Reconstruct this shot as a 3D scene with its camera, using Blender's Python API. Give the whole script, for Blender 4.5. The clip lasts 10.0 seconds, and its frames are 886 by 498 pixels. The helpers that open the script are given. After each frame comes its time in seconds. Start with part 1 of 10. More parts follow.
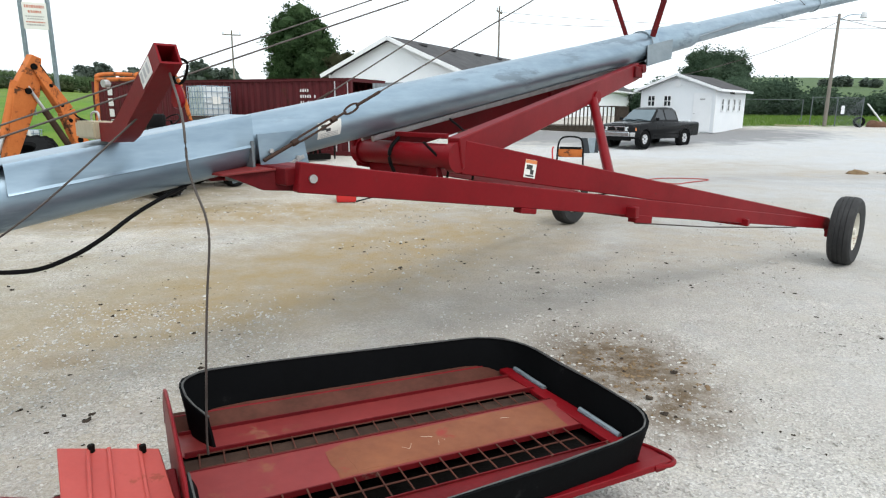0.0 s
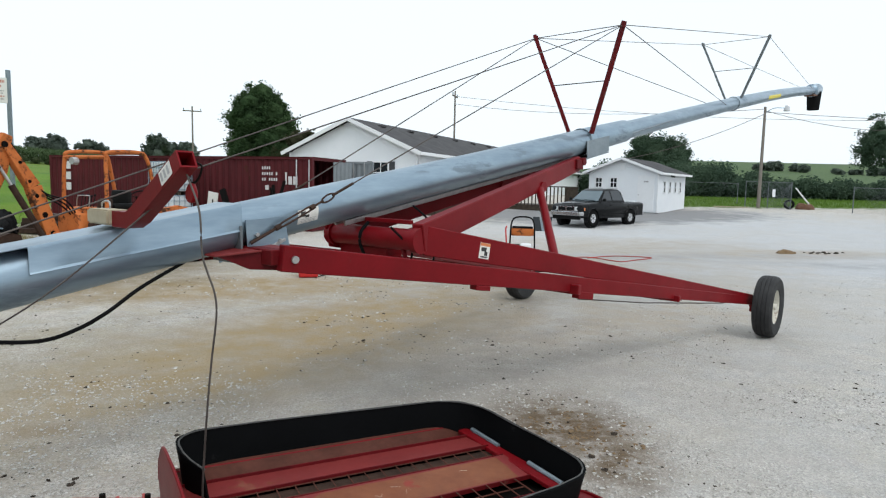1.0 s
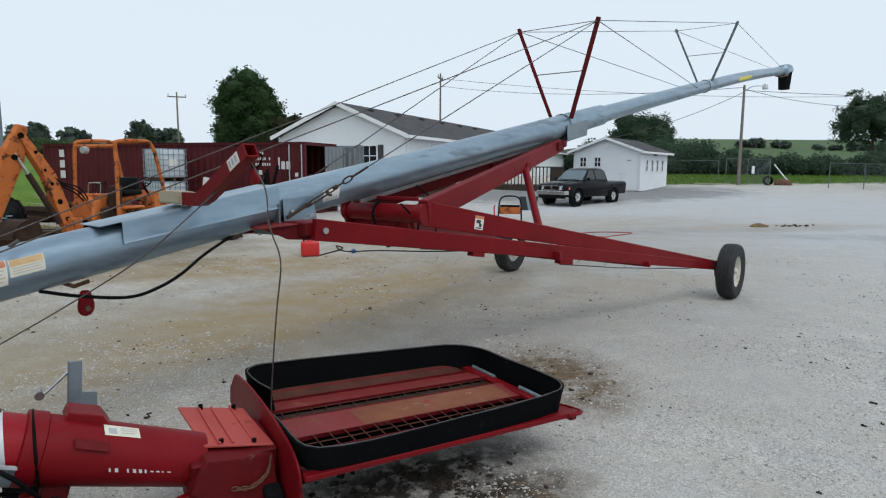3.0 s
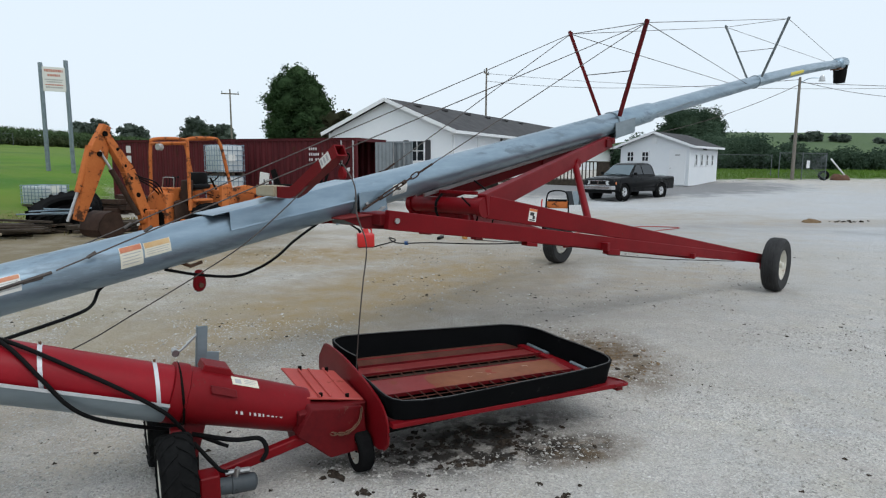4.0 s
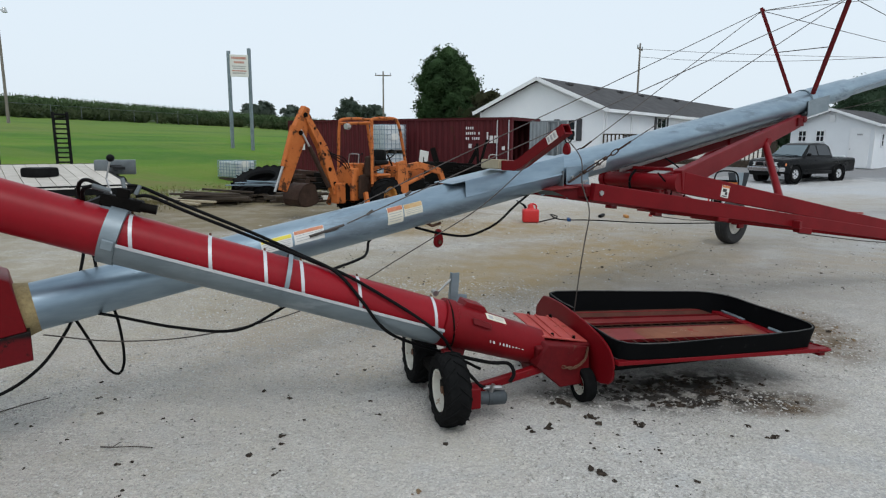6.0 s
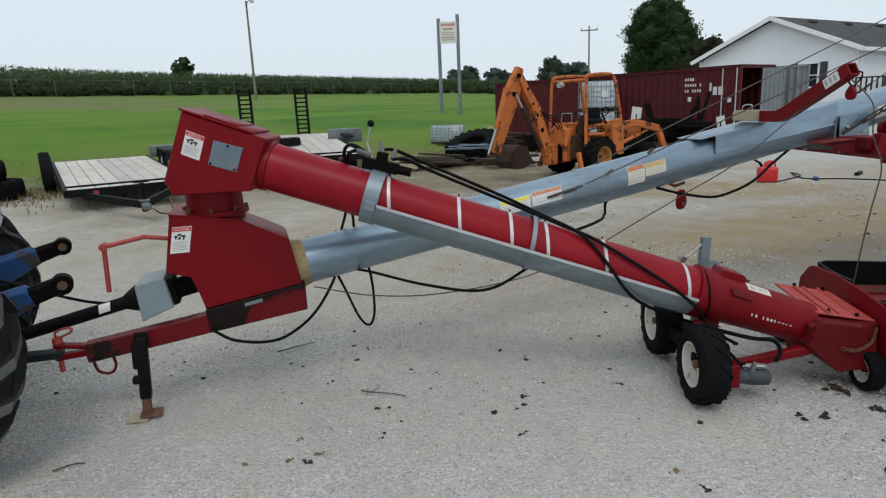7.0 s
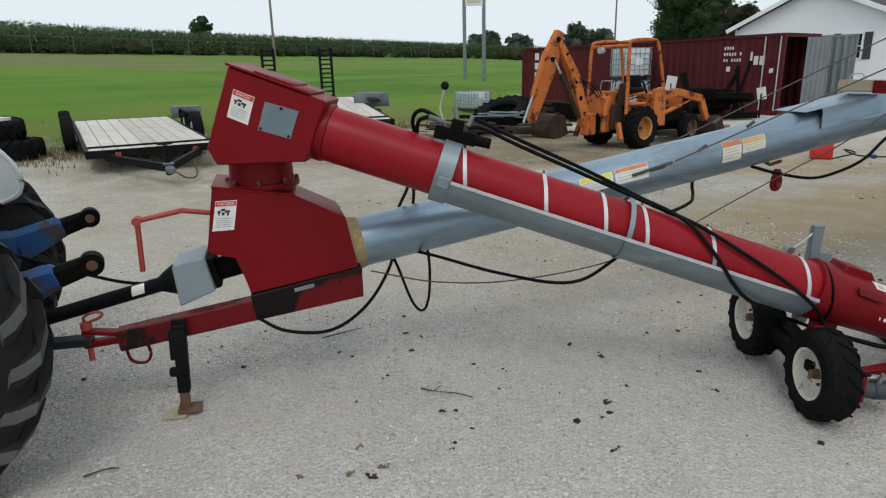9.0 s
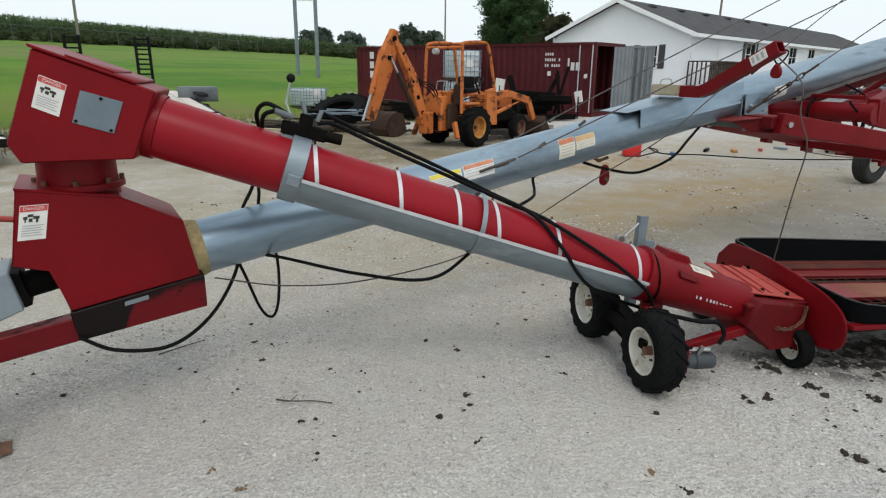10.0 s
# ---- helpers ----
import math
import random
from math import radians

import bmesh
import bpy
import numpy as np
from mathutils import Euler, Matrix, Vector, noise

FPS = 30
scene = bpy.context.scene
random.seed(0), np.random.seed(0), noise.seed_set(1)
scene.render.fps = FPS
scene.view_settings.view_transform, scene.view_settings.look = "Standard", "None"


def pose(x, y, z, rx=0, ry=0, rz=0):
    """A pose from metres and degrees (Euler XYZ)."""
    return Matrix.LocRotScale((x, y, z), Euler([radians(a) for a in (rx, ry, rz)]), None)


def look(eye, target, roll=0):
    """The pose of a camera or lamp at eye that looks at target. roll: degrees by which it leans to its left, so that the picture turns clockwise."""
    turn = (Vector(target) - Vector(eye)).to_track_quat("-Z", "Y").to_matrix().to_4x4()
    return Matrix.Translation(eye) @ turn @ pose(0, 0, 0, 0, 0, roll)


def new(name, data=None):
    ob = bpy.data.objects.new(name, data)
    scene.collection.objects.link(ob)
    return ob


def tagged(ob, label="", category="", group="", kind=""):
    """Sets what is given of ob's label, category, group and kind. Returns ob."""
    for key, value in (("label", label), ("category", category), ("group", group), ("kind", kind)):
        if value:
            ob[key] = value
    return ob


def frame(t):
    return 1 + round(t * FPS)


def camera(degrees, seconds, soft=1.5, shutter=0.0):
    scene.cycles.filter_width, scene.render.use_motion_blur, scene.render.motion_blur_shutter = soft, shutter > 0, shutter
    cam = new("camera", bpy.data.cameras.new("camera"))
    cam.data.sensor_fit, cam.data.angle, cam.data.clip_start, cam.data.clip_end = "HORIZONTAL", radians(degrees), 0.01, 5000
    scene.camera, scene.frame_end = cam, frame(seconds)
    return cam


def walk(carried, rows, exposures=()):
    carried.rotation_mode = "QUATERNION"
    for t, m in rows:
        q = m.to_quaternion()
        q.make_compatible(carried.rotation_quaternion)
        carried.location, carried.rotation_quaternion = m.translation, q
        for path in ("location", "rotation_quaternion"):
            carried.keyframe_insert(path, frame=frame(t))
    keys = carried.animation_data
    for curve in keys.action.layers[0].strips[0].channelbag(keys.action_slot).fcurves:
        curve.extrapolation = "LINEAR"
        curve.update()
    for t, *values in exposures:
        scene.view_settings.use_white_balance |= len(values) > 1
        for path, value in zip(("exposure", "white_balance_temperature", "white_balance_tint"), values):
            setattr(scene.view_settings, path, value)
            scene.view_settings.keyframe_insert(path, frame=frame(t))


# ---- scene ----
cam = camera(70.9, 10.0, soft=1.2)
PATH = [
    (0, (0.168, 0.248, 1.585), (0.048, 2.196, 1.147), 0.4),
    (0.5, (0.157, 0.006, 1.64), (0.091, 1.98, 1.329), 0.2),
    (1, (0.139, -0.207, 1.675), (0.155, 1.783, 1.475), 1.3),
    (1.5, (0.096, -0.38, 1.681), (0.176, 1.615, 1.566), 0.9),
    (2, (0.05, -0.579, 1.679), (0.203, 1.411, 1.54), 0.4),
    (2.2, (0.031, -0.646, 1.668), (0.197, 1.34, 1.5), 0.4),
    (3.3, (0.007, -1.121, 1.677), (0.016, 0.86, 1.403), 0.4),
    (3.5, (-0.025, -1.213, 1.682), (-0.038, 0.767, 1.402), 0.5),
    (4, (-0.114, -1.476, 1.69), (-0.195, 0.503, 1.416), 0.3),
    (4.5, (-0.191, -1.702, 1.682), (-0.329, 0.275, 1.414), 0.1),
    (5, (-0.324, -1.935, 1.656), (-0.537, 0.034, 1.371), 0.5),
    (5.2, (-0.384, -1.99, 1.654), (-0.639, -0.03, 1.353), 0.3),
    (6.3, (-0.689, -2.235, 1.672), (-1.382, -0.398, 1.289), -1.0),
    (6.4, (-0.718, -2.235, 1.663), (-1.481, -0.431, 1.264), -1.7),
    (6.5, (-0.731, -2.238, 1.661), (-1.541, -0.453, 1.264), -1.5),
    (7, (-0.873, -2.209, 1.649), (-1.949, -0.584, 1.2), -2.4),
    (7.5, (-1.018, -2.104, 1.644), (-2.279, -0.629, 1.16), -2.3),
    (8, (-1.143, -2.02, 1.626), (-2.475, -0.62, 1.109), -1.3),
    (8.5, (-1.26, -2.007, 1.622), (-2.49, -0.529, 1.072), -0.3),
    (9, (-1.387, -2.007, 1.633), (-2.488, -0.431, 1.085), -1.3),
    (9.5, (-1.446, -2.029, 1.63), (-2.312, -0.31, 1.086), -0.5),
    (10, (-1.483, -1.979, 1.614), (-2.133, -0.171, 1.059), 0.6),
]
walk(cam, [(t, look(eye, target, roll)) for t, eye, target, roll in PATH],
     [(0.0, 0.80, 6450, 10), (0.5, 0.53, 6250, 10), (1.0, 0.40, 6350, 10), (2.0, 0.03, 6200, 10), (3.5, 0.04, 6150, 10), (4.5, 0.22, 6200, 10), (6.5, 0.0, 6200, 10), (7.0, -0.03, 6250, 10), (8.0, 0.03, 6400, 10), (9.5, 0.10, 6450, 10), (10.0, 0.25, 6500, 10)])

# ---- light: a bright overcast day ----
world = bpy.data.worlds.new("overcast_sky")
scene.world = world
world.use_nodes = True
wn, wl = world.node_tree.nodes, world.node_tree.links
wn.clear()
sky = wn.new("ShaderNodeTexSky")
sky.sky_type = "NISHITA"
sky.sun_disc = False
sky.sun_elevation, sky.sun_rotation = radians(52), radians(150)
sky.dust_density, sky.air_density = 4.0, 1.2
cloud = wn.new("ShaderNodeMix")
cloud.data_type = "RGBA"
cloud.inputs[0].default_value = 0.90
cloud.inputs[7].default_value = (8.0, 8.75, 9.2, 1)
bg = wn.new("ShaderNodeBackground")
bg.inputs[1].default_value = 0.10
out = wn.new("ShaderNodeOutputWorld")
wl.new(sky.outputs[0], cloud.inputs[6])
wl.new(cloud.outputs[2], bg.inputs[0])
wl.new(bg.outputs[0], out.inputs[0])

sun_data = bpy.data.lights.new("sun", "SUN")
sun_data.energy, sun_data.angle, sun_data.color = 0.9, radians(25), (1.0, 0.97, 0.92)
sun = new("sun", sun_data)
sun.matrix_world = look((20, -30, 50), (0, 0, 0))

# ---- modelling tools ----
ROOT = {}
V = Vector


def thing(name, label, category, m=None, group="", kind=""):
    """An Empty at the base of a thing, whose parts hang under it."""
    ob = new(name)
    m = m if m is not None else Matrix()
    ob.matrix_world = m
    ob.empty_display_size = 0.1
    ROOT[ob] = m.inverted()
    return tagged(ob, label, category, group, kind)


def mesh_of(bm, name, material, smooth=35):
    me = bpy.data.meshes.new(name)
    bmesh.ops.recalc_face_normals(bm, faces=bm.faces[:])
    bm.to_mesh(me)
    bm.free()
    for m in material if isinstance(material, (list, tuple)) else [material]:
        me.materials.append(m)
    if smooth:
        me.shade_smooth()
        me.set_sharp_from_angle(angle=radians(smooth))
    return me


def part(name, bm, material, parent, label="", local=False, smooth=35):
    """One mesh object under a thing or a part. Built in world coordinates unless local."""
    me = mesh_of(bm, name, material, smooth)
    inv_m = ROOT[parent]
    if not local:
        me.transform(inv_m)
    ob = new(name, me)
    ob.parent = parent
    ROOT[ob] = inv_m
    return tagged(ob, label)


def solo(name, bm, material, label, category, group="", kind="", smooth=35, base=None):
    """A thing that is one mesh."""
    me = mesh_of(bm, name, material, smooth)
    ob = new(name, me)
    if base is not None:
        me.transform(Matrix.Translation(base).inverted())
        ob.location = base
    ROOT[ob] = ob.matrix_basis.inverted()
    return tagged(ob, label, category, group, kind)


def raw(name, verts, faces, material, smooth=False):
    me = bpy.data.meshes.new(name)
    me.from_pydata(verts, [], faces)
    for m in material if isinstance(material, (list, tuple)) else [material]:
        me.materials.append(m)
    if smooth:
        me.shade_smooth()
    me.update()
    return new(name, me)


def BM():
    return bmesh.new()


def box(bm, size, m=None, bevel=0.0, seg=1):
    """A box of that size about the pose m."""
    ge = bmesh.ops.create_cube(bm, size=1.0, matrix=(m if m is not None else Matrix()) @ Matrix.Diagonal((*size, 1)))
    if bevel:
        edges = list({e for v in ge["verts"] for e in v.link_edges})
        bmesh.ops.bevel(bm, geom=edges, offset=bevel, segments=seg, affect="EDGES", profile=0.5)
    return bm


def beam_pose(p0, p1, up=(0, 0, 1)):
    """x along p0-p1, z as near up as can be, at the middle."""
    p0, p1 = V(p0), V(p1)
    x = (p1 - p0).normalized()
    y = V(up).cross(x)
    y = y.normalized() if y.length > 1e-5 else V((0, 1, 0))
    z = x.cross(y)
    m = Matrix((x, y, z)).transposed().to_4x4()
    m.translation = (p0 + p1) / 2
    return m


def beam(bm, p0, p1, w, h, bevel=0.006, up=(0, 0, 1), w1=None, h1=None):
    """A bar of width w and height h between two points, which may taper to w1, h1."""
    m = beam_pose(p0, p1, up)
    L = (V(p1) - V(p0)).length
    w1, h1 = w1 if w1 is not None else w, h1 if h1 is not None else h
    vs = []
    for x, ww, hh in ((-L / 2, w, h), (L / 2, w1, h1)):
        for a, b in ((-1, -1), (1, -1), (1, 1), (-1, 1)):
            vs.append(bm.verts.new(m @ V((x, a * ww / 2, b * hh / 2))))
    fs = [bm.faces.new([vs[i] for i in f]) for f in ((3, 2, 1, 0), (4, 5, 6, 7), (0, 1, 5, 4), (1, 2, 6, 5), (2, 3, 7, 6), (3, 0, 4, 7))]
    if bevel:
        bmesh.ops.bevel(bm, geom=list({e for f in fs for e in f.edges}), offset=bevel, segments=1, affect="EDGES", profile=0.5)
    return bm


def ring_frame(d, up=(0, 0, 1)):
    d = V(d).normalized()
    u = V(up).cross(d)
    if u.length < 1e-4:
        u = V((1, 0, 0)).cross(d)
    u.normalize()
    return u, d.cross(u)


def tube(bm, pts, radii, n=12, caps=True, closed=False):
    """A round bar swept along points; radii one number or one for each point."""
    pts = [V(p) for p in pts]
    k = len(pts)
    if not isinstance(radii, (list, tuple)):
        radii = [radii] * k
    radii = [float(r) for r in radii]
    rings = []
    for i, p in enumerate(pts):
        a = pts[i - 1] if i or closed else p
        b = pts[(i + 1) % k] if i < k - 1 or closed else p
        u, w = ring_frame(b - a)
        rings.append([bm.verts.new(p + radii[i] * (math.cos(2 * math.pi * j / n) * u + math.sin(2 * math.pi * j / n) * w)) for j in range(n)])
    pairs = list(zip(rings, rings[1:])) + ([(rings[-1], rings[0])] if closed else [])
    for r0, r1 in pairs:
        for j in range(n):
            bm.faces.new((r0[j], r0[(j + 1) % n], r1[(j + 1) % n], r1[j]))
    if caps and not closed:
        bm.faces.new(rings[0][::-1])
        bm.faces.new(rings[-1])
    return bm


def curve_pts(pts, k=8):
    """Points of a smooth curve through pts."""
    pts = [V(p) for p in pts]
    ext = [2 * pts[0] - pts[1]] + pts + [2 * pts[-1] - pts[-2]]
    res = []
    for i in range(1, len(ext) - 2):
        a, b, c, d = ext[i - 1:i + 3]
        for j in range(k):
            t = j / k
            res.append(0.5 * (2 * b + (c - a) * t + (2 * a - 5 * b + 4 * c - d) * t * t + (3 * b - a - 3 * c + d) * t ** 3))
    return res + [pts[-1]]


def cyl(bm, p0, p1, r, r1=None, n=16, caps=True):
    return tube(bm, [p0, p1], [r, r if r1 is None else r1], n, caps)


def lathe(bm, profile, m, n=24, closed=True):
    """Turns (radius, x) pairs round the x axis of the pose m."""
    rings = []
    for r, x in profile:
        rings.append([bm.verts.new(m @ V((x, r * math.cos(2 * math.pi * j / n), r * math.sin(2 * math.pi * j / n)))) for j in range(n)])
    pairs = list(zip(rings, rings[1:])) + ([(rings[-1], rings[0])] if closed else [])
    for r0, r1 in pairs:
        for j in range(n):
            bm.faces.new((r0[j], r0[(j + 1) % n], r1[(j + 1) % n], r1[j]))
    return bm


def slab(bm, outline, shift, bevel=0.0):
    """A flat plate: the outline, in space, pushed by the vector shift."""
    lo = [bm.verts.new(V(p)) for p in outline]
    hi = [bm.verts.new(V(p) + V(shift)) for p in outline]
    fs = [bm.faces.new(lo[::-1]), bm.faces.new(hi)]
    k = len(lo)
    for i in range(k):
        fs.append(bm.faces.new((lo[i], lo[(i + 1) % k], hi[(i + 1) % k], hi[i])))
    if bevel:
        bmesh.ops.bevel(bm, geom=list({e for f in fs for e in f.edges}), offset=bevel, segments=1, affect="EDGES", profile=0.5)
    return bm


def sheet(bm, rows):
    """A surface through rows of points, all rows of one length."""
    vs = [[bm.verts.new(V(p)) for p in r] for r in rows]
    for a, b in zip(vs, vs[1:]):
        for i in range(len(a) - 1):
            bm.faces.new((a[i], a[i + 1], b[i + 1], b[i]))
    return bm


def thick(bm, t):
    bmesh.ops.recalc_face_normals(bm, faces=bm.faces[:])
    bmesh.ops.solidify(bm, geom=bm.faces[:], thickness=t)
    return bm


def lerp(a, b, t):
    return a + (b - a) * t


LUGS = {}


def tread(parent, m, r, w, lugs, mat, height=0.058, width=0.088, reach=0.95):
    """Slanting tread bars round a tyre, each a part; x of the pose m is the tyre's axle."""
    for sd in (-1, 1):
        key = (round(r, 3), round(w, 3), lugs, sd, mat.name)
        if key not in LUGS:
            bm = bmesh.new()
            secs = []
            foot = 1.0 if mat is TREAD else 0.6
            for x, dt, rr, k in ((0.02, 0.0, 0.985, 1.0), (0.22, 0.30, 0.985, 1.0), (0.42, 0.66, 0.965, 1.05), (0.49, 0.86, 0.905, 1.1), (0.505, reach, 0.84, 1.0)):
                ang = -dt * 2 * math.pi / lugs * 1.05
                c = V((sd * x * w, -math.sin(ang) * r * rr, math.cos(ang) * r * rr))
                out = V((0, -math.sin(ang), math.cos(ang))) if x < 0.4 else (V((0, -math.sin(ang), math.cos(ang))) * 0.6 + V((sd * 0.8, 0, 0))).normalized()
                fl = V((sd * 0.45, math.cos(ang), math.sin(ang))).normalized()
                hh = height * r * (1.0 if x < 0.48 else 0.35)
                ww = width * r * k
                secs.append([bm.verts.new(c + fl * a * ww + out * b * hh) for a, b in ((-foot, -0.4), (-0.42, 1.0), (0.42, 1.0), (foot, -0.4))])
            for s0, s1 in zip(secs, secs[1:]):
                for j in range(4):
                    bm.faces.new((s0[j], s0[(j + 1) % 4], s1[(j + 1) % 4], s1[j]))
            bm.faces.new(secs[0])
            bm.faces.new(secs[-1])
            bm.faces.ensure_lookup_table()
            for j, f in enumerate(bm.faces):
                f.material_index = 1 if mat is TREAD and j % 4 != 1 else 0
            LUGS[key] = mesh_of(bm, "tread_lug", [mat, TRACTOR_TYRE if mat is TREAD else RUBBER], 0)
        for i in range(lugs):
            t = 2 * math.pi * (i + (0.5 if sd > 0 else 0)) / lugs
            ob = new("tread_lug", LUGS[key])
            ob.parent = parent
            ob.matrix_local = ROOT[parent] @ m @ Matrix.Rotation(t, 4, "X")

# ---- materials ----
def surface(name, c1, c2=None, rough=0.5, metal=0.0, scale=3.0, fine=60.0, bump=0.1, bump_scale=None, wear=None, wear_amount=0.0, wear_scale=9.0,
            streak=(1, 1, 1), rough_var=0.12, per_object=0.0, spec=0.5, along=None):
    """Two colours mixed by a broad and a fine noise, worn spots in a third, fine relief."""
    m = bpy.data.materials.new(name)
    m.use_nodes = True
    nt, links = m.node_tree.nodes, m.node_tree.links
    b = nt["Principled BSDF"]
    b.inputs["Metallic"].default_value = metal
    b.inputs["Specular IOR Level"].default_value = spec
    c2 = c2 or tuple(x * 0.7 for x in c1)
    tc = nt.new("ShaderNodeTexCoord")
    mp = nt.new("ShaderNodeMapping")
    mp.inputs["Scale"].default_value = streak
    if along is not None:
        mp.vector_type = "TEXTURE"
        mp.inputs["Rotation"].default_value = (0, 0, along)
    links.new(tc.outputs["Object"], mp.inputs[0])

    def noise_tex(s, detail=6.0, r=0.6):
        n = nt.new("ShaderNodeTexNoise")
        n.inputs["Scale"].default_value, n.inputs["Detail"].default_value, n.inputs["Roughness"].default_value = s, detail, r
        links.new(mp.outputs[0], n.inputs["Vector"])
        return n

    big, small = noise_tex(scale), noise_tex(fine, 3.0)
    add = nt.new("ShaderNodeMath")
    add.operation = "MULTIPLY_ADD"
    add.inputs[1].default_value = 0.35
    links.new(small.outputs[0], add.inputs[0])
    links.new(big.outputs[0], add.inputs[2])
    ramp = nt.new("ShaderNodeMapRange")
    ramp.inputs[1].default_value, ramp.inputs[2].default_value = 0.45, 0.9
    links.new(add.outputs[0], ramp.inputs[0])
    mix = nt.new("ShaderNodeMix")
    mix.data_type = "RGBA"
    mix.inputs[6].default_value, mix.inputs[7].default_value = (*c1, 1), (*c2, 1)
    links.new(ramp.outputs[0], mix.inputs[0])
    col = mix.outputs[2]
    rmap = nt.new("ShaderNodeMapRange")
    rmap.inputs[3].default_value, rmap.inputs[4].default_value = max(0.03, rough - rough_var), min(1, rough + rough_var)
    links.new(big.outputs[0], rmap.inputs[0])
    ro = rmap.outputs[0]
    if wear:
        wn_ = noise_tex(wear_scale, 8.0, 0.7)
        wr = nt.new("ShaderNodeMapRange")
        wr.inputs[1].default_value, wr.inputs[2].default_value = 0.68 - 0.3 * wear_amount, 0.74 - 0.3 * wear_amount
        links.new(wn_.outputs[0], wr.inputs[0])
        wm = nt.new("ShaderNodeMix")
        wm.data_type = "RGBA"
        wm.inputs[7].default_value = (*wear, 1)
        links.new(wr.outputs[0], wm.inputs[0])
        links.new(col, wm.inputs[6])
        col = wm.outputs[2]
        rm2 = nt.new("ShaderNodeMix")
        rm2.inputs[3].default_value = min(1, rough + 0.3)
        links.new(wr.outputs[0], rm2.inputs[0])
        links.new(ro, rm2.inputs[2])
        ro = rm2.outputs[0]
    if per_object:
        info = nt.new("ShaderNodeObjectInfo")
        pm = nt.new("ShaderNodeMapRange")
        pm.inputs[3].default_value, pm.inputs[4].default_value = 1 - per_object, 1 + per_object
        links.new(info.outputs["Random"], pm.inputs[0])
        hs = nt.new("ShaderNodeHueSaturation")
        links.new(pm.outputs[0], hs.inputs["Value"])
        links.new(col, hs.inputs["Color"])
        col = hs.outputs[0]
    links.new(col, b.inputs["Base Color"])
    links.new(ro, b.inputs["Roughness"])
    if bump:
        bn = noise_tex(bump_scale or fine, 4.0)
        bu = nt.new("ShaderNodeBump")
        bu.inputs["Strength"].default_value, bu.inputs["Distance"].default_value = bump, 0.01
        links.new(bn.outputs[0], bu.inputs["Height"])
        links.new(bu.outputs[0], b.inputs["Normal"])
    return m


def glow_free_glass(name, tint=(0.02, 0.025, 0.03), rough=0.05):
    m = surface(name, tint, tint, rough=rough, bump=0.0, rough_var=0.02)
    return m


RED = surface("red_paint", (0.182, 0.0040, 0.0078), (0.128, 0.0032, 0.0058), rough=0.42, spec=0.15, scale=2.5, fine=45, bump=0.05, wear=(0.10, 0.03, 0.025), wear_amount=0.12, wear_scale=14)
RED_GLOSS = surface("glossy_red_paint", (0.265, 0.0052, 0.0125), (0.205, 0.0044, 0.0098), rough=0.38, spec=0.20, scale=2.5, fine=45, bump=0.04, wear=(0.16, 0.03, 0.025), wear_amount=0.12, wear_scale=14)
RED_DUSTY = surface("dusty_red_paint", (0.135, 0.006, 0.008), (0.070, 0.004, 0.006), rough=0.55, spec=0.15, scale=3, fine=40, bump=0.08, wear=(0.12, 0.06, 0.045), wear_amount=0.2, wear_scale=7)
RED_GREASY = surface("greasy_red_paint", (0.15, 0.0042, 0.008), (0.085, 0.0035, 0.006), rough=0.45, spec=0.2, scale=3, fine=40, bump=0.1, wear=(0.010, 0.006, 0.005), wear_amount=0.50, wear_scale=4)
RED_FADED = surface("faded_red_paint", (0.40, 0.056, 0.043), (0.33, 0.042, 0.034), rough=0.55, scale=4, fine=50, bump=0.06, wear=(0.25, 0.05, 0.03), wear_amount=0.25)
RED_WORN = surface("rubbed_rust_orange", (0.225, 0.079, 0.034), (0.150, 0.046, 0.022), rough=0.5, spec=0.25, scale=4.0, fine=25, bump=0.06, wear=(0.25, 0.045, 0.035), wear_amount=0.30, wear_scale=3.0)
RED_PINK = surface("sun_faded_red_paint", (0.205, 0.028, 0.027), (0.150, 0.020, 0.019), rough=0.45, spec=0.25, scale=2.2, fine=25, bump=0.05, wear=(0.20, 0.066, 0.040), wear_amount=0.30, wear_scale=3.5)
GALV = surface("galvanised_steel", (0.320, 0.405, 0.470), (0.185, 0.250, 0.310), rough=0.36, metal=0.75, spec=0.35, scale=4.5, fine=26, bump=0.06, bump_scale=9, wear=(0.22, 0.275, 0.32), wear_amount=0.34, wear_scale=3.0, streak=(4.5, 1, 1), along=radians(50.147))
GALV_GREY = surface("weathered_galvanised_steel", (0.250, 0.295, 0.322), (0.160, 0.198, 0.222), rough=0.45, metal=0.5, scale=5, fine=26, bump=0.05, wear=(0.29, 0.33, 0.35), wear_amount=0.30, wear_scale=4, streak=(3.5, 1, 1), along=radians(32.0))
SIGN_RED = surface("sun_bleached_red_lettering", (0.45, 0.13, 0.09), (0.52, 0.24, 0.17), rough=0.6, bump=0.0)
SIGN_GREY = surface("sun_bleached_dark_lettering", (0.30, 0.29, 0.28), (0.38, 0.37, 0.35), rough=0.6, bump=0.0)
PLATE_GREY = surface("slate_grey_cover_paint", (0.155, 0.195, 0.225), (0.115, 0.15, 0.175), rough=0.4, spec=0.3, scale=6, wear=(0.24, 0.27, 0.29), wear_amount=0.12, wear_scale=9)
GALV_DARK = surface("dark_galvanised_steel", (0.16, 0.18, 0.19), (0.10, 0.115, 0.12), rough=0.5, metal=0.4, scale=5, fine=30)
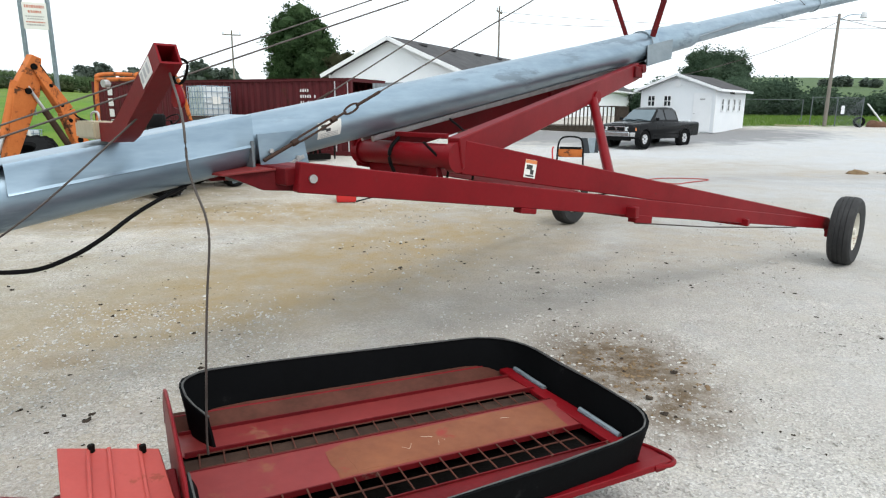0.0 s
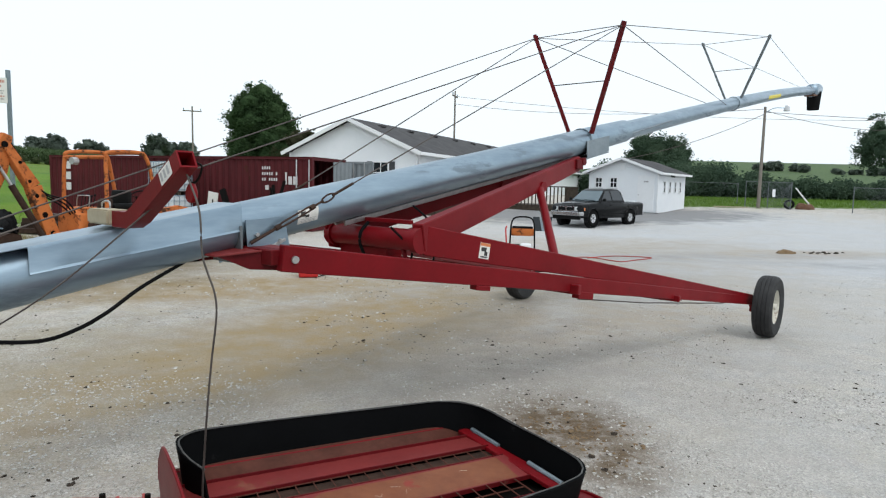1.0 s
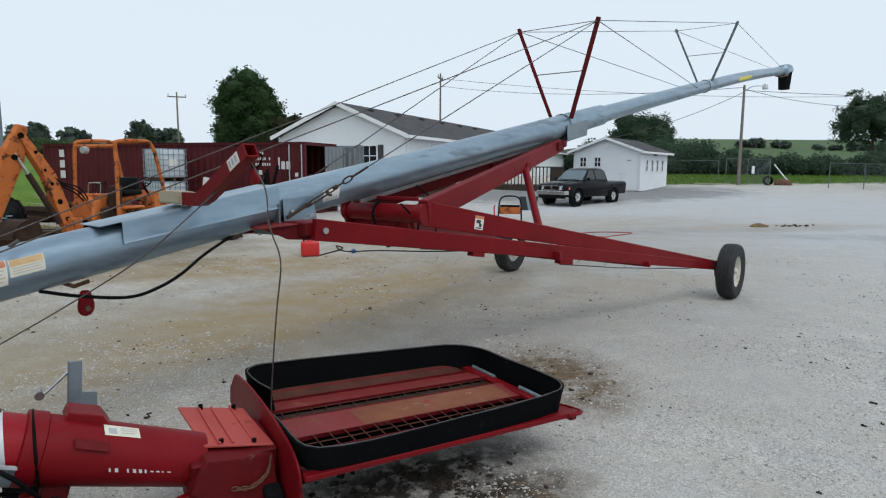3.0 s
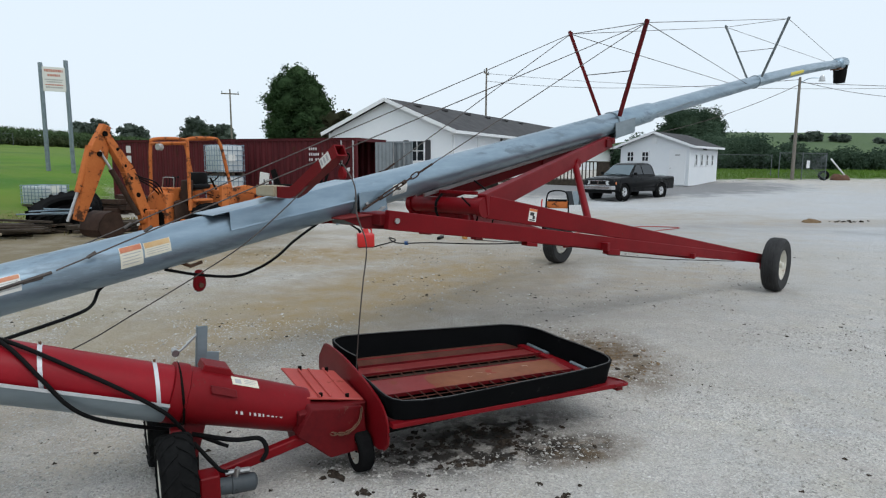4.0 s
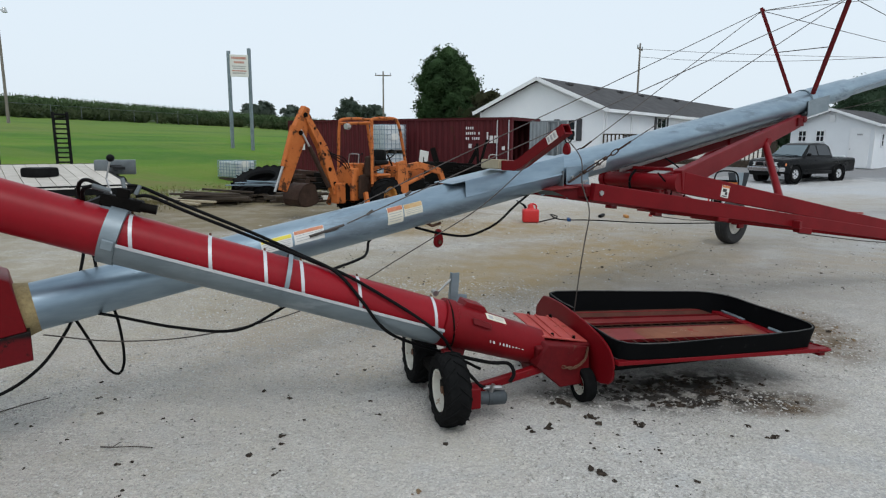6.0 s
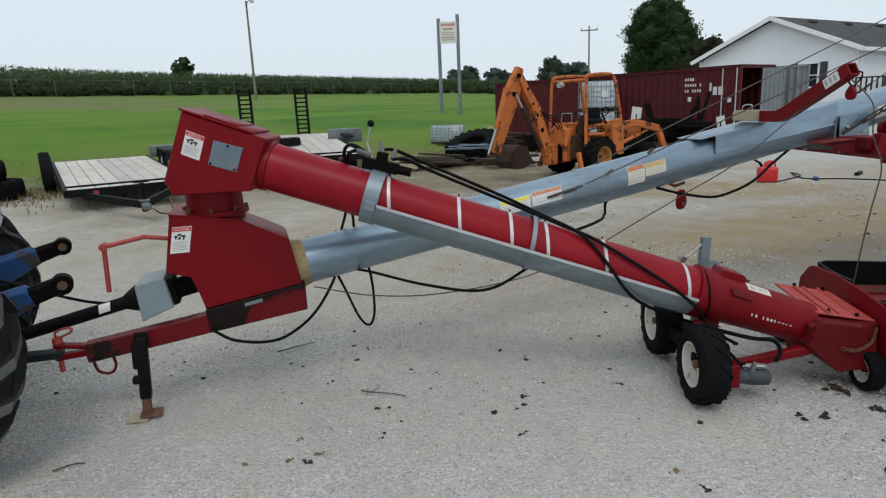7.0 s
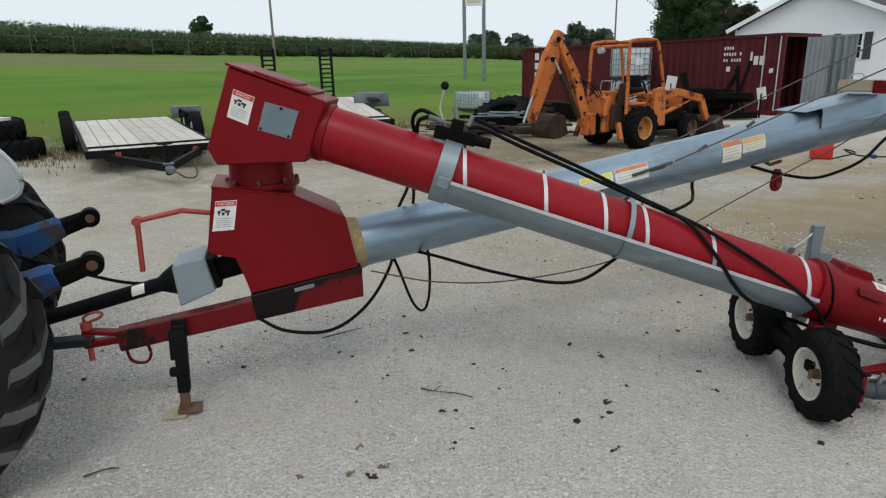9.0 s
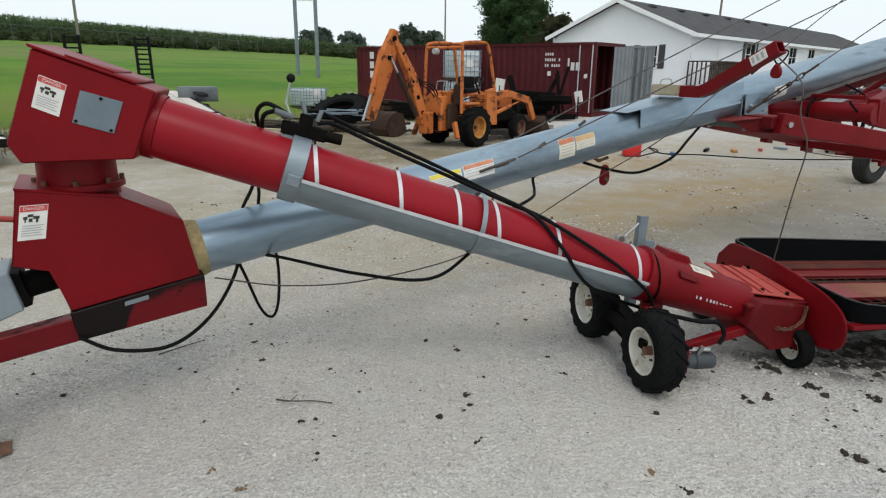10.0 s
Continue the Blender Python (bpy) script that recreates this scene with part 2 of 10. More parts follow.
STRAP = surface("bare_strap_steel", (0.62, 0.63, 0.64), (0.5, 0.5, 0.52), rough=0.45, metal=0.3, scale=12)
STEEL = surface("bright_steel", (0.5, 0.5, 0.5), (0.35, 0.34, 0.33), rough=0.35, metal=0.9, scale=10)
CABLE = surface("steel_cable", (0.10, 0.085, 0.075), (0.055, 0.045, 0.04), rough=0.6, metal=0.4, scale=8, bump=0.2)
RUST = surface("rusty_steel", (0.16, 0.075, 0.04), (0.07, 0.035, 0.02), rough=0.8, scale=8, fine=60, bump=0.3)
RUBBER = surface("black_rubber", (0.006, 0.0062, 0.0065), (0.013, 0.013, 0.013), rough=0.85, spec=0.04, scale=5, fine=40, bump=0.15, wear=(0.035, 0.033, 0.030), wear_amount=0.12)
BELT = surface("black_belting", (0.003, 0.0033, 0.0036), (0.005, 0.0055, 0.006), rough=0.7, spec=0.03, scale=3, fine=60, bump=0.1, wear=(0.016, 0.016, 0.016), wear_amount=0.12, wear_scale=6)
BELT_EDGE = surface("cut_belting_edge", (0.10, 0.10, 0.095), (0.05, 0.05, 0.05), rough=0.8, spec=0.2, scale=20)
HOSE = surface("black_hose", (0.004, 0.004, 0.0045), (0.007, 0.007, 0.007), rough=0.55, spec=0.07, bump=0.05)
BLACK = surface("black_paint", (0.005, 0.0055, 0.006), (0.010, 0.010, 0.010), rough=0.55, spec=0.08, scale=5, wear=(0.10, 0.08, 0.06), wear_amount=0.1)
TREAD = surface("worn_tread_rubber", (0.036, 0.036, 0.037), (0.080, 0.080, 0.079), rough=0.7, spec=0.3, scale=4, fine=30, bump=0.1, wear=(0.12, 0.12, 0.115), wear_amount=0.25, wear_scale=6)
RIM_WHITE = surface("cream_rim_paint", (0.66, 0.64, 0.56), (0.52, 0.50, 0.44), rough=0.5, scale=8, fine=50, wear=(0.22, 0.12, 0.06), wear_amount=0.36, wear_scale=14)
WHITE = surface("white_vinyl_siding", (0.78, 0.80, 0.82), (0.72, 0.745, 0.77), rough=0.55, scale=0.8, fine=15, bump=0.03)
TRIM = surface("white_trim_paint", (0.80, 0.81, 0.82), (0.74, 0.75, 0.76), rough=0.5, scale=2)
PAPER = surface("white_sticker", (0.74, 0.73, 0.69), (0.64, 0.63, 0.59), rough=0.5, scale=20, bump=0.0)
CREAM = surface("cream_sticker", (0.70, 0.66, 0.54), (0.60, 0.57, 0.46), rough=0.5, scale=20, bump=0.0)
ORANGE_INK = surface("orange_ink", (0.62, 0.20, 0.06), (0.55, 0.18, 0.06), rough=0.5, bump=0.0)
FADED_INK = surface("sun_bleached_orange_ink", (0.50, 0.13, 0.06), (0.55, 0.26, 0.14), rough=0.55, scale=18, bump=0.0)
TAN_INK = surface("sun_bleached_tan_ink", (0.52, 0.29, 0.10), (0.58, 0.42, 0.22), rough=0.55, scale=18, bump=0.0)
YELLOW_INK = surface("yellow_ink", (0.72, 0.60, 0.05), (0.65, 0.55, 0.06), rough=0.5, bump=0.0)
RED_INK = surface("red_ink", (0.55, 0.05, 0.04), (0.5, 0.05, 0.04), rough=0.5, bump=0.0)
BLACK_INK = surface("black_ink", (0.02, 0.02, 0.02), (0.03, 0.03, 0.03), rough=0.5, bump=0.0)
GREY_INK = surface("grey_ink", (0.35, 0.35, 0.35), (0.4, 0.4, 0.4), rough=0.5, bump=0.0)
WHITE_INK = surface("white_marking_paint", (0.70, 0.68, 0.67), (0.55, 0.52, 0.52), rough=0.6, scale=25, bump=0.0)
CONT_RED = surface("oxide_red_container_paint", (0.088, 0.0125, 0.0150), (0.060, 0.009, 0.0115), rough=0.65, spec=0.2, scale=0.8, fine=12, bump=0.06, wear=(0.06, 0.02, 0.014), wear_amount=0.2, wear_scale=2.5)
CONT_IN = surface("grey_container_paint", (0.20, 0.225, 0.24), (0.14, 0.16, 0.17), rough=0.6, scale=1.5, fine=15)
ORANGE = surface("orange_machine_paint", (0.53, 0.165, 0.045), (0.40, 0.105, 0.026), rough=0.6, spec=0.15, scale=2.5, fine=25, bump=0.08, wear=(0.075, 0.035, 0.020), wear_amount=0.46, wear_scale=5)
YELLOW = surface("yellow_rim_paint", (0.50, 0.235, 0.05), (0.38, 0.16, 0.03), rough=0.6, wear=(0.07, 0.035, 0.02), wear_amount=0.4, wear_scale=9)
SHINGLE = surface("charcoal_shingles", (0.085, 0.083, 0.085), (0.055, 0.054, 0.056), rough=0.9, spec=0.15, scale=1.5, fine=9, bump=0.3, bump_scale=14)
WOOD = surface("weathered_planks", (0.58, 0.54, 0.48), (0.44, 0.40, 0.35), rough=0.75, scale=3, fine=30, bump=0.2, streak=(1, 1, 1), per_object=0.12)
TIMBER = surface("pale_timber", (0.42, 0.36, 0.25), (0.32, 0.27, 0.18), rough=0.7, scale=6, fine=40, bump=0.15)
DARKWOOD = surface("dark_wet_timber", (0.075, 0.058, 0.042), (0.035, 0.028, 0.022), spec=0.2, rough=0.8, scale=6, fine=40, bump=0.2)
POLEWOOD = surface("weathered_pole_wood", (0.22, 0.20, 0.17), (0.15, 0.13, 0.11), rough=0.85, scale=5, fine=30, streak=(4, 4, 0.6))
CAR_BLACK = surface("black_car_paint", (0.006, 0.0063, 0.007), (0.008, 0.0083, 0.009), rough=0.28, scale=2, bump=0.0, rough_var=0.05, spec=0.12)
CAR_GLASS = surface("sky_tinted_windscreen_glass", (0.16, 0.20, 0.22), (0.13, 0.17, 0.19), rough=0.08, metal=0.5, scale=1.5, bump=0.0, rough_var=0.03)
CHROME = surface("chrome", (0.62, 0.63, 0.65), (0.5, 0.5, 0.52), rough=0.15, metal=0.95, bump=0.0, rough_var=0.05)
GLASS = glow_free_glass("dark_window_glass", (0.018, 0.022, 0.026), 0.03)
TROUGH = surface("rust_brown_trough_steel", (0.100, 0.032, 0.021), (0.058, 0.020, 0.013), rough=0.75, spec=0.2, scale=5, fine=40, bump=0.2)
RUST_DARK = surface("dark_rusted_bucket_steel", (0.055, 0.030, 0.020), (0.025, 0.015, 0.011), rough=0.8, spec=0.2, scale=6, fine=40, bump=0.3)
LAMP = surface("clear_headlight_lens", (0.55, 0.56, 0.56), (0.4, 0.4, 0.4), rough=0.12, metal=0.3, bump=0.0)
SHUTTER = surface("black_shutter", (0.03, 0.03, 0.035), (0.05, 0.05, 0.055), rough=0.6)
GREY_PLASTIC = surface("grey_plastic", (0.24, 0.29, 0.315), (0.18, 0.22, 0.245), rough=0.5, scale=5, wear=(0.10, 0.11, 0.11), wear_amount=0.15)
TANK = surface("milky_plastic_tank", (0.64, 0.67, 0.68), (0.50, 0.53, 0.54), rough=0.4, scale=3, bump=0.0)
RED_PLASTIC = surface("red_plastic", (0.55, 0.02, 0.02), (0.48, 0.02, 0.02), rough=0.4, bump=0.0)
BLUE = surface("blue_tractor_paint", (0.012, 0.070, 0.20), (0.012, 0.04, 0.115), spec=0.3, rough=0.5, scale=6, wear=(0.05, 0.04, 0.035), wear_amount=0.45, wear_scale=9)
TR_GREY = surface("pale_grey_tractor_paint", (0.58, 0.62, 0.62), (0.48, 0.52, 0.52), rough=0.45, scale=4, wear=(0.08, 0.06, 0.045), wear_amount=0.30, wear_scale=6)
GREASE = surface("greasy_black_iron", (0.003, 0.0028, 0.0027), (0.008, 0.007, 0.006), rough=0.6, spec=0.04, scale=9, bump=0.3)
SLATE = surface("slate_grey_steel_paint", (0.022, 0.027, 0.032), (0.014, 0.017, 0.020), rough=0.5, spec=0.3, scale=4, wear=(0.05, 0.045, 0.04), wear_amount=0.12)
MOTOR_GREY = surface("greasy_grey_motor_paint", (0.060, 0.070, 0.077), (0.035, 0.040, 0.044), rough=0.5, spec=0.25, scale=8, fine=40, wear=(0.012, 0.011, 0.010), wear_amount=0.3, wear_scale=12)
LIMB = surface("bark", (0.09, 0.075, 0.06), (0.05, 0.04, 0.035), rough=0.9, scale=4, fine=20, bump=0.4)
CLOD = surface("dark_mud_clod", (0.022, 0.018, 0.015), (0.065, 0.05, 0.038), spec=0.1, rough=0.9, scale=30, bump=0.4)
DRY_MUD = surface("dry_tan_mud", (0.26, 0.18, 0.10), (0.13, 0.085, 0.05), rough=0.9, spec=0.2, scale=9, bump=0.4)
ROAD_TYRE = surface("worn_road_tyre", (0.020, 0.020, 0.021), (0.042, 0.042, 0.042), rough=0.75, spec=0.2, scale=5, fine=30, bump=0.1, wear=(0.075, 0.072, 0.068), wear_amount=0.15, wear_scale=6)
TRACTOR_TYRE = surface("dusty_tractor_rubber", (0.010, 0.010, 0.0105), (0.022, 0.022, 0.022), rough=0.75, spec=0.12, scale=5, fine=30, bump=0.12, wear=(0.05, 0.048, 0.045), wear_amount=0.2, wear_scale=6)
STONE = surface("limestone_chips", (0.62, 0.60, 0.56), (0.24, 0.225, 0.20), rough=0.9, scale=30, bump=0.3)
FOAM = surface("old_spray_foam", (0.38, 0.30, 0.14), (0.26, 0.2, 0.1), rough=0.85, scale=30, bump=0.6)


def leaf_material(name, c1, c2):
    m = surface(name, c1, c2, rough=0.8, scale=0.35, fine=3.0, bump=0.0, spec=0.03)
    nt, links = m.node_tree.nodes, m.node_tree.links
    b, o = nt["Principled BSDF"], nt["Material Output"]
    through_leaf = nt.new("ShaderNodeBsdfTranslucent")
    links.new(b.inputs["Base Color"].links[0].from_socket, through_leaf.inputs["Color"])
    both = nt.new("ShaderNodeMixShader")
    both.inputs[0].default_value = 0.42
    links.new(b.outputs[0], both.inputs[1])
    links.new(through_leaf.outputs[0], both.inputs[2])
    links.new(both.outputs[0], o.inputs["Surface"])
    return m


LEAF = leaf_material("dark_tree_leaves", (0.040, 0.074, 0.034), (0.070, 0.115, 0.048))
# next two: air haze put into the leaf colour, stronger for the farthest trees
LEAF_FAR = leaf_material("haze_lifted_tree_leaves", (0.060, 0.096, 0.066), (0.084, 0.124, 0.078))
LEAF_HAZE = leaf_material("haze_painted_distant_leaves", (0.105, 0.135, 0.110), (0.130, 0.160, 0.128))
LEAF_RUST = leaf_material("purple_brown_leaves", (0.060, 0.045, 0.035), (0.05, 0.07, 0.03))
CORN = leaf_material("corn_leaves", (0.066, 0.104, 0.048), (0.090, 0.132, 0.058))
WEED = leaf_material("fence_row_weeds", (0.058, 0.082, 0.040), (0.086, 0.104, 0.050))
GRASS = leaf_material("lawn_blades", (0.110, 0.20, 0.034), (0.150, 0.235, 0.050))
DRY = leaf_material("dry_grass", (0.26, 0.21, 0.10), (0.17, 0.16, 0.07))

# ---- the ground ----
def soft_step(x, a, b):
    t = np.clip((x - a) / (b - a), 0, 1)
    return t * t * (3 - 2 * t)


def height(x, y):
    """The yard is level; the lawn rises to the west, the meadow to the north."""
    q = np.maximum(0, -x - 14.5)
    west = 0.13 * np.minimum(q, 9.0) + 0.071 * np.maximum(0, q - 9.0)
    west = np.minimum(west, 6.0) * soft_step(-x, 14.0, 18.0)
    west = west + 0.06 * np.clip(-x - 10.5, 0, 5) * (1 - soft_step(y, 14, 20))
    north = 0.05 * np.clip(y - 27, 0, 22) * soft_step(x, -12, -2)
    west = west + 0.068 * np.clip(-x - 66, 0, 50) * (1 - soft_step(y, 0, 62))
    hill = 0.10 * np.clip(y - 75, 0, 90) * soft_step(x, 30, 60)
    return west + north + hill


def ground_z(x, y):
    return float(height(np.float64(x), np.float64(y)))


def spaced(lo, hi, near_lo, near_hi, step, grow=1.16):
    xs = list(np.arange(near_lo, near_hi + 1e-6, step))
    d = step
    while xs[-1] < hi:
        d *= grow
        xs.append(xs[-1] + d)
    d = step
    while xs[0] > lo:
        d *= grow
        xs.insert(0, xs[0] - d)
    return np.array(xs)


gx, gy = spaced(-900, 900, -30, 30, 0.5), spaced(-500, 1200, -6, 45, 0.5)
GX, GY = np.meshgrid(gx, gy)
GZ = height(GX, GY)
verts = np.stack([GX, GY, GZ], -1).reshape(-1, 3)
nx, ny = len(gx), len(gy)
idx = np.arange(nx * ny).reshape(ny, nx)
quads = np.stack([idx[:-1, :-1], idx[:-1, 1:], idx[1:, 1:], idx[1:, :-1]], -1).reshape(-1, 4)


def ground_material():
    m = bpy.data.materials.new("gravel_yard_and_lawn")
    m.use_nodes = True
    nt, links = m.node_tree.nodes, m.node_tree.links
    b = nt["Principled BSDF"]
    tc = nt.new("ShaderNodeTexCoord")
    co = tc.outputs["Object"]

    def nz(s, detail=6.0, r=0.6, dist=0.0):
        n = nt.new("ShaderNodeTexNoise")
        n.inputs["Scale"].default_value, n.inputs["Detail"].default_value, n.inputs["Roughness"].default_value = s, detail, r
        n.inputs["Distortion"].default_value = dist
        links.new(co, n.inputs["Vector"])
        return n.outputs[0]

    def mapr(x, a, b_, c=0.0, d=1.0):
        n = nt.new("ShaderNodeMapRange")
        n.inputs[1].default_value, n.inputs[2].default_value, n.inputs[3].default_value, n.inputs[4].default_value = a, b_, c, d
        links.new(x, n.inputs[0])
        return n.outputs[0]

    def math_(op, a, b_):
        n = nt.new("ShaderNodeMath")
        n.operation = op
        for i, v in enumerate((a, b_)):
            if isinstance(v, (int, float)):
                n.inputs[i].default_value = v
            else:
                links.new(v, n.inputs[i])
        return n.outputs[0]

    def mixc(f, a, b_):
        n = nt.new("ShaderNodeMix")
        n.data_type = "RGBA"
        if isinstance(f, float):
            n.inputs[0].default_value = f
        else:
            links.new(f, n.inputs[0])
        for i, v in ((6, a), (7, b_)):
            if isinstance(v, tuple):
                n.inputs[i].default_value = (*v, 1)
            else:
                links.new(v, n.inputs[i])
        return n.outputs[2]

    sep = nt.new("ShaderNodeSeparateXYZ")
    links.new(co, sep.inputs[0])
    X, Y = sep.outputs[0], sep.outputs[1]

    def blob(x, y, rx, ry, turn, edge=0.45):
        """1 inside an uneven oval patch."""
        mp = nt.new("ShaderNodeMapping")
        mp.vector_type = "TEXTURE"
        mp.inputs["Location"].default_value, mp.inputs["Rotation"].default_value, mp.inputs["Scale"].default_value = (x, y, 0), (0, 0, radians(turn)), (rx, ry, 1000)
        links.new(co, mp.inputs[0])
        ln = nt.new("ShaderNodeVectorMath")
        ln.operation = "LENGTH"
        links.new(mp.outputs[0], ln.inputs[0])
        return mapr(math_("ADD", ln.outputs["Value"], math_("MULTIPLY", math_("SUBTRACT", wob, 0.5), 1.3)), 1.0 + edge, 1.0 - edge)

    wob = nz(0.9, 8.0, 0.65)
    # limestone gravel: chips of several sizes in a pale fine
    vor = nt.new("ShaderNodeTexVoronoi")
    vor.inputs["Scale"].default_value = 48.0
    wv = nt.new("ShaderNodeTexNoise")
    wv.inputs["Scale"].default_value, wv.inputs["Detail"].default_value = 60.0, 2.0
    links.new(co, wv.inputs["Vector"])
    warp = nt.new("ShaderNodeVectorMath")
    warp.operation = "MULTIPLY_ADD"
    warp.inputs[1].default_value = (0.016, 0.016, 0.0)
    links.new(wv.outputs["Color"], warp.inputs[0])
    links.new(co, warp.inputs[2])
    links.new(warp.outputs[0], vor.inputs["Vector"])
    vor2 = nt.new("ShaderNodeTexVoronoi")
    vor2.inputs["Scale"].default_value = 105.0
    links.new(warp.outputs[0], vor2.inputs["Vector"])
    chip = nt.new("ShaderNodeSeparateColor")
    links.new(vor.outputs["Color"], chip.inputs[0])
    chip2 = nt.new("ShaderNodeSeparateColor")
    links.new(vor2.outputs["Color"], chip2.inputs[0])
    fines = mixc(nz(0.55, 7.0), (0.540, 0.514, 0.475), (0.43, 0.404, 0.365))
    tone = math_("MULTIPLY", mapr(chip2.outputs[0], 0.0, 1.0, 0.60, 1.36), mapr(nz(30.0, 6.0, 0.8), 0.28, 0.72, 0.68, 1.31))
    tone = math_("MULTIPLY", tone, mapr(nz(5.0, 5.0, 0.7), 0.30, 0.70, 0.84, 1.15))
    tone = math_("MULTIPLY", tone, mapr(nz(1.1, 5.0, 0.65, 0.8), 0.32, 0.68, 0.86, 1.13))
    hsv = nt.new("ShaderNodeHueSaturation")
    links.new(fines, hsv.inputs["Color"])
    links.new(tone, hsv.inputs["Value"])
    gravel = hsv.outputs[0]
    # blotches of yellow, rosy and bluish dust
    gravel = mixc(math_("MULTIPLY", mapr(nz(1.9, 5.0, 0.62), 0.50, 0.66), 0.42), gravel, (0.47, 0.425, 0.315))
    gravel = mixc(math_("MULTIPLY", mapr(nz(2.7, 5.0, 0.62, 0.5), 0.52, 0.68), 0.38), gravel, (0.45, 0.385, 0.355))
    gravel = mixc(math_("MULTIPLY", mapr(nz(2.3, 5.0, 0.62, 1.0), 0.52, 0.68), 0.40), gravel, (0.395, 0.415, 0.44))
    bigchip = math_("MULTIPLY", mapr(chip.outputs[1], 0.54, 0.56), mapr(vor.outputs["Distance"], 0.36, 0.29))
    chipcol = mixc(chip.outputs[0], (0.13, 0.125, 0.12), (0.80, 0.79, 0.77))
    gravel = mixc(math_("MULTIPLY", bigchip, 0.88), gravel, chipcol)
    # packed dust, scattered dark specks
    dust = mapr(nz(0.28, 6.0, 0.6, 0.6), 0.42, 0.62)
    gravel = mixc(math_("MULTIPLY", dust, 0.48), gravel, (0.45, 0.405, 0.34))
    speck = math_("MULTIPLY", mapr(nz(24.0, 3.0, 0.6), 0.66, 0.70), mapr(nz(2.2, 4.0), 0.40, 0.58))
    gravel = mixc(math_("MULTIPLY", speck, 0.75), gravel, (0.12, 0.10, 0.085))
    # tan spills of grain and mud, the stain beside the hopper
    packed = math_("MAXIMUM", blob(0.6, 6.6, 4.6, 2.6, 35, 0.6), blob(2.0, 10.5, 5.5, 3.0, 50, 0.6))
    gravel = mixc(math_("MULTIPLY", packed, mapr(nz(1.7, 8.0, 0.72), 0.25, 0.62, 0.36, 0.84)), gravel, (0.240, 0.215, 0.178))
    tan = math_("MAXIMUM", blob(-1.1, 6.9, 3.8, 1.2, 58), math_("MAXIMUM", blob(-3.0, 9.6, 3.0, 1.2, 20), blob(-1.7, 5.2, 1.3, 0.5, 60)))
    tan = math_("MAXIMUM", tan, math_("MAXIMUM", blob(10.2, 17.6, 3.4, 0.9, 10), blob(4.0, 15.5, 6.5, 2.2, 25)))
    gravel = mixc(math_("MULTIPLY", tan, mapr(nz(2.6, 8.0, 0.72), 0.28, 0.60, 0.10, 0.95)), gravel, (0.315, 0.232, 0.122))
    tan2 = math_("MAXIMUM", blob(6.2, 13.5, 5.5, 2.2, 35), math_("MAXIMUM", blob(2.9, 8.0, 3.2, 1.1, 20), blob(-2.6, 2.3, 1.9, 0.8, 25)))
    gravel = mixc(math_("MULTIPLY", tan2, mapr(nz(1.9, 8.0, 0.7), 0.34, 0.64, 0.0, 0.62)), gravel, (0.36, 0.29, 0.205))
    gravel = mixc(math_("MULTIPLY", blob(-2.48, 3.8, 0.24, 0.12, 10), 0.55), gravel, (0.27, 0.21, 0.14))
    rank = math_("MAXIMUM", blob(-10.5, 4.6, 5.0, 2.4, 150, 0.6), blob(-6.2, 4.2, 3.6, 2.2, 30, 0.6))
    gravel = mixc(math_("MULTIPLY", rank, mapr(nz(1.5, 8.0, 0.72), 0.30, 0.62, 0.15, 0.80)), gravel, (0.285, 0.240, 0.150))
    earth = math_("MULTIPLY", math_("MAXIMUM", blob(-8.6, 11.2, 4.6, 2.8, 20), blob(-7.6, 9.0, 3.6, 1.9, 30)), mapr(nz(1.3, 7.0, 0.65), 0.28, 0.52, 0.55, 0.97))
    gravel = mixc(math_("MULTIPLY", earth, 0.92), gravel, (0.19, 0.15, 0.08))
    # worn paving towards the north east, wheel tracks
    pave = blob(16.0, 22.0, 16.0, 14.0, 25, 0.3)
    gravel = mixc(math_("MULTIPLY", pave, mapr(nz(0.35, 7.0, 0.7, 1.0), 0.3, 0.65, 0.35, 0.75)), gravel, (0.475, 0.50, 0.53))
    band = math_("MAXIMUM", blob(7.5, 16.0, 5.5, 0.8, 12), blob(12.0, 14.2, 6.0, 0.7, -8))
    gravel = mixc(math_("MULTIPLY", band, mapr(nz(1.0, 7.0, 0.7), 0.35, 0.6, 0.1, 0.6)), gravel, (0.30, 0.30, 0.31))
    bright = blob(6.0, 3.5, 6.5, 4.5, 40, 0.5)
    gravel = mixc(math_("MULTIPLY", bright, 0.35), gravel, (0.54, 0.53, 0.515))
    gravel = mixc(math_("MULTIPLY", blob(-1.9, 0.1, 3.2, 2.0, 30, 0.6), 0.22), gravel, (0.66, 0.635, 0.60))
    stain = math_("MAXIMUM", blob(1.10, 4.02, 0.62, 0.46, 100, 0.6), math_("MAXIMUM", blob(0.55, 2.05, 0.35, 0.16, 20), blob(1.30, 3.50, 0.45, 0.26, 70, 0.6)))
    gravel = mixc(math_("MULTIPLY", math_("MULTIPLY", stain, mapr(nz(5.5, 7.0, 0.7), 0.36, 0.54, 0.30, 1.0)), 0.92), gravel, (0.115, 0.074, 0.036))
    # black mud under the hopper, with the hopper's own shade painted into it
    mud_and_shade = math_("MAXIMUM", math_("MULTIPLY", blob(-0.1, 1.98, 0.75, 0.22, 14), mapr(nz(8.0, 6.0), 0.42, 0.52)), math_("MULTIPLY", blob(-0.05, 2.22, 0.62, 0.24, 28, 0.5), mapr(nz(7.0, 6.0), 0.40, 0.52)))
    gravel = mixc(math_("MULTIPLY", mud_and_shade, 0.95), gravel, (0.022, 0.018, 0.015))
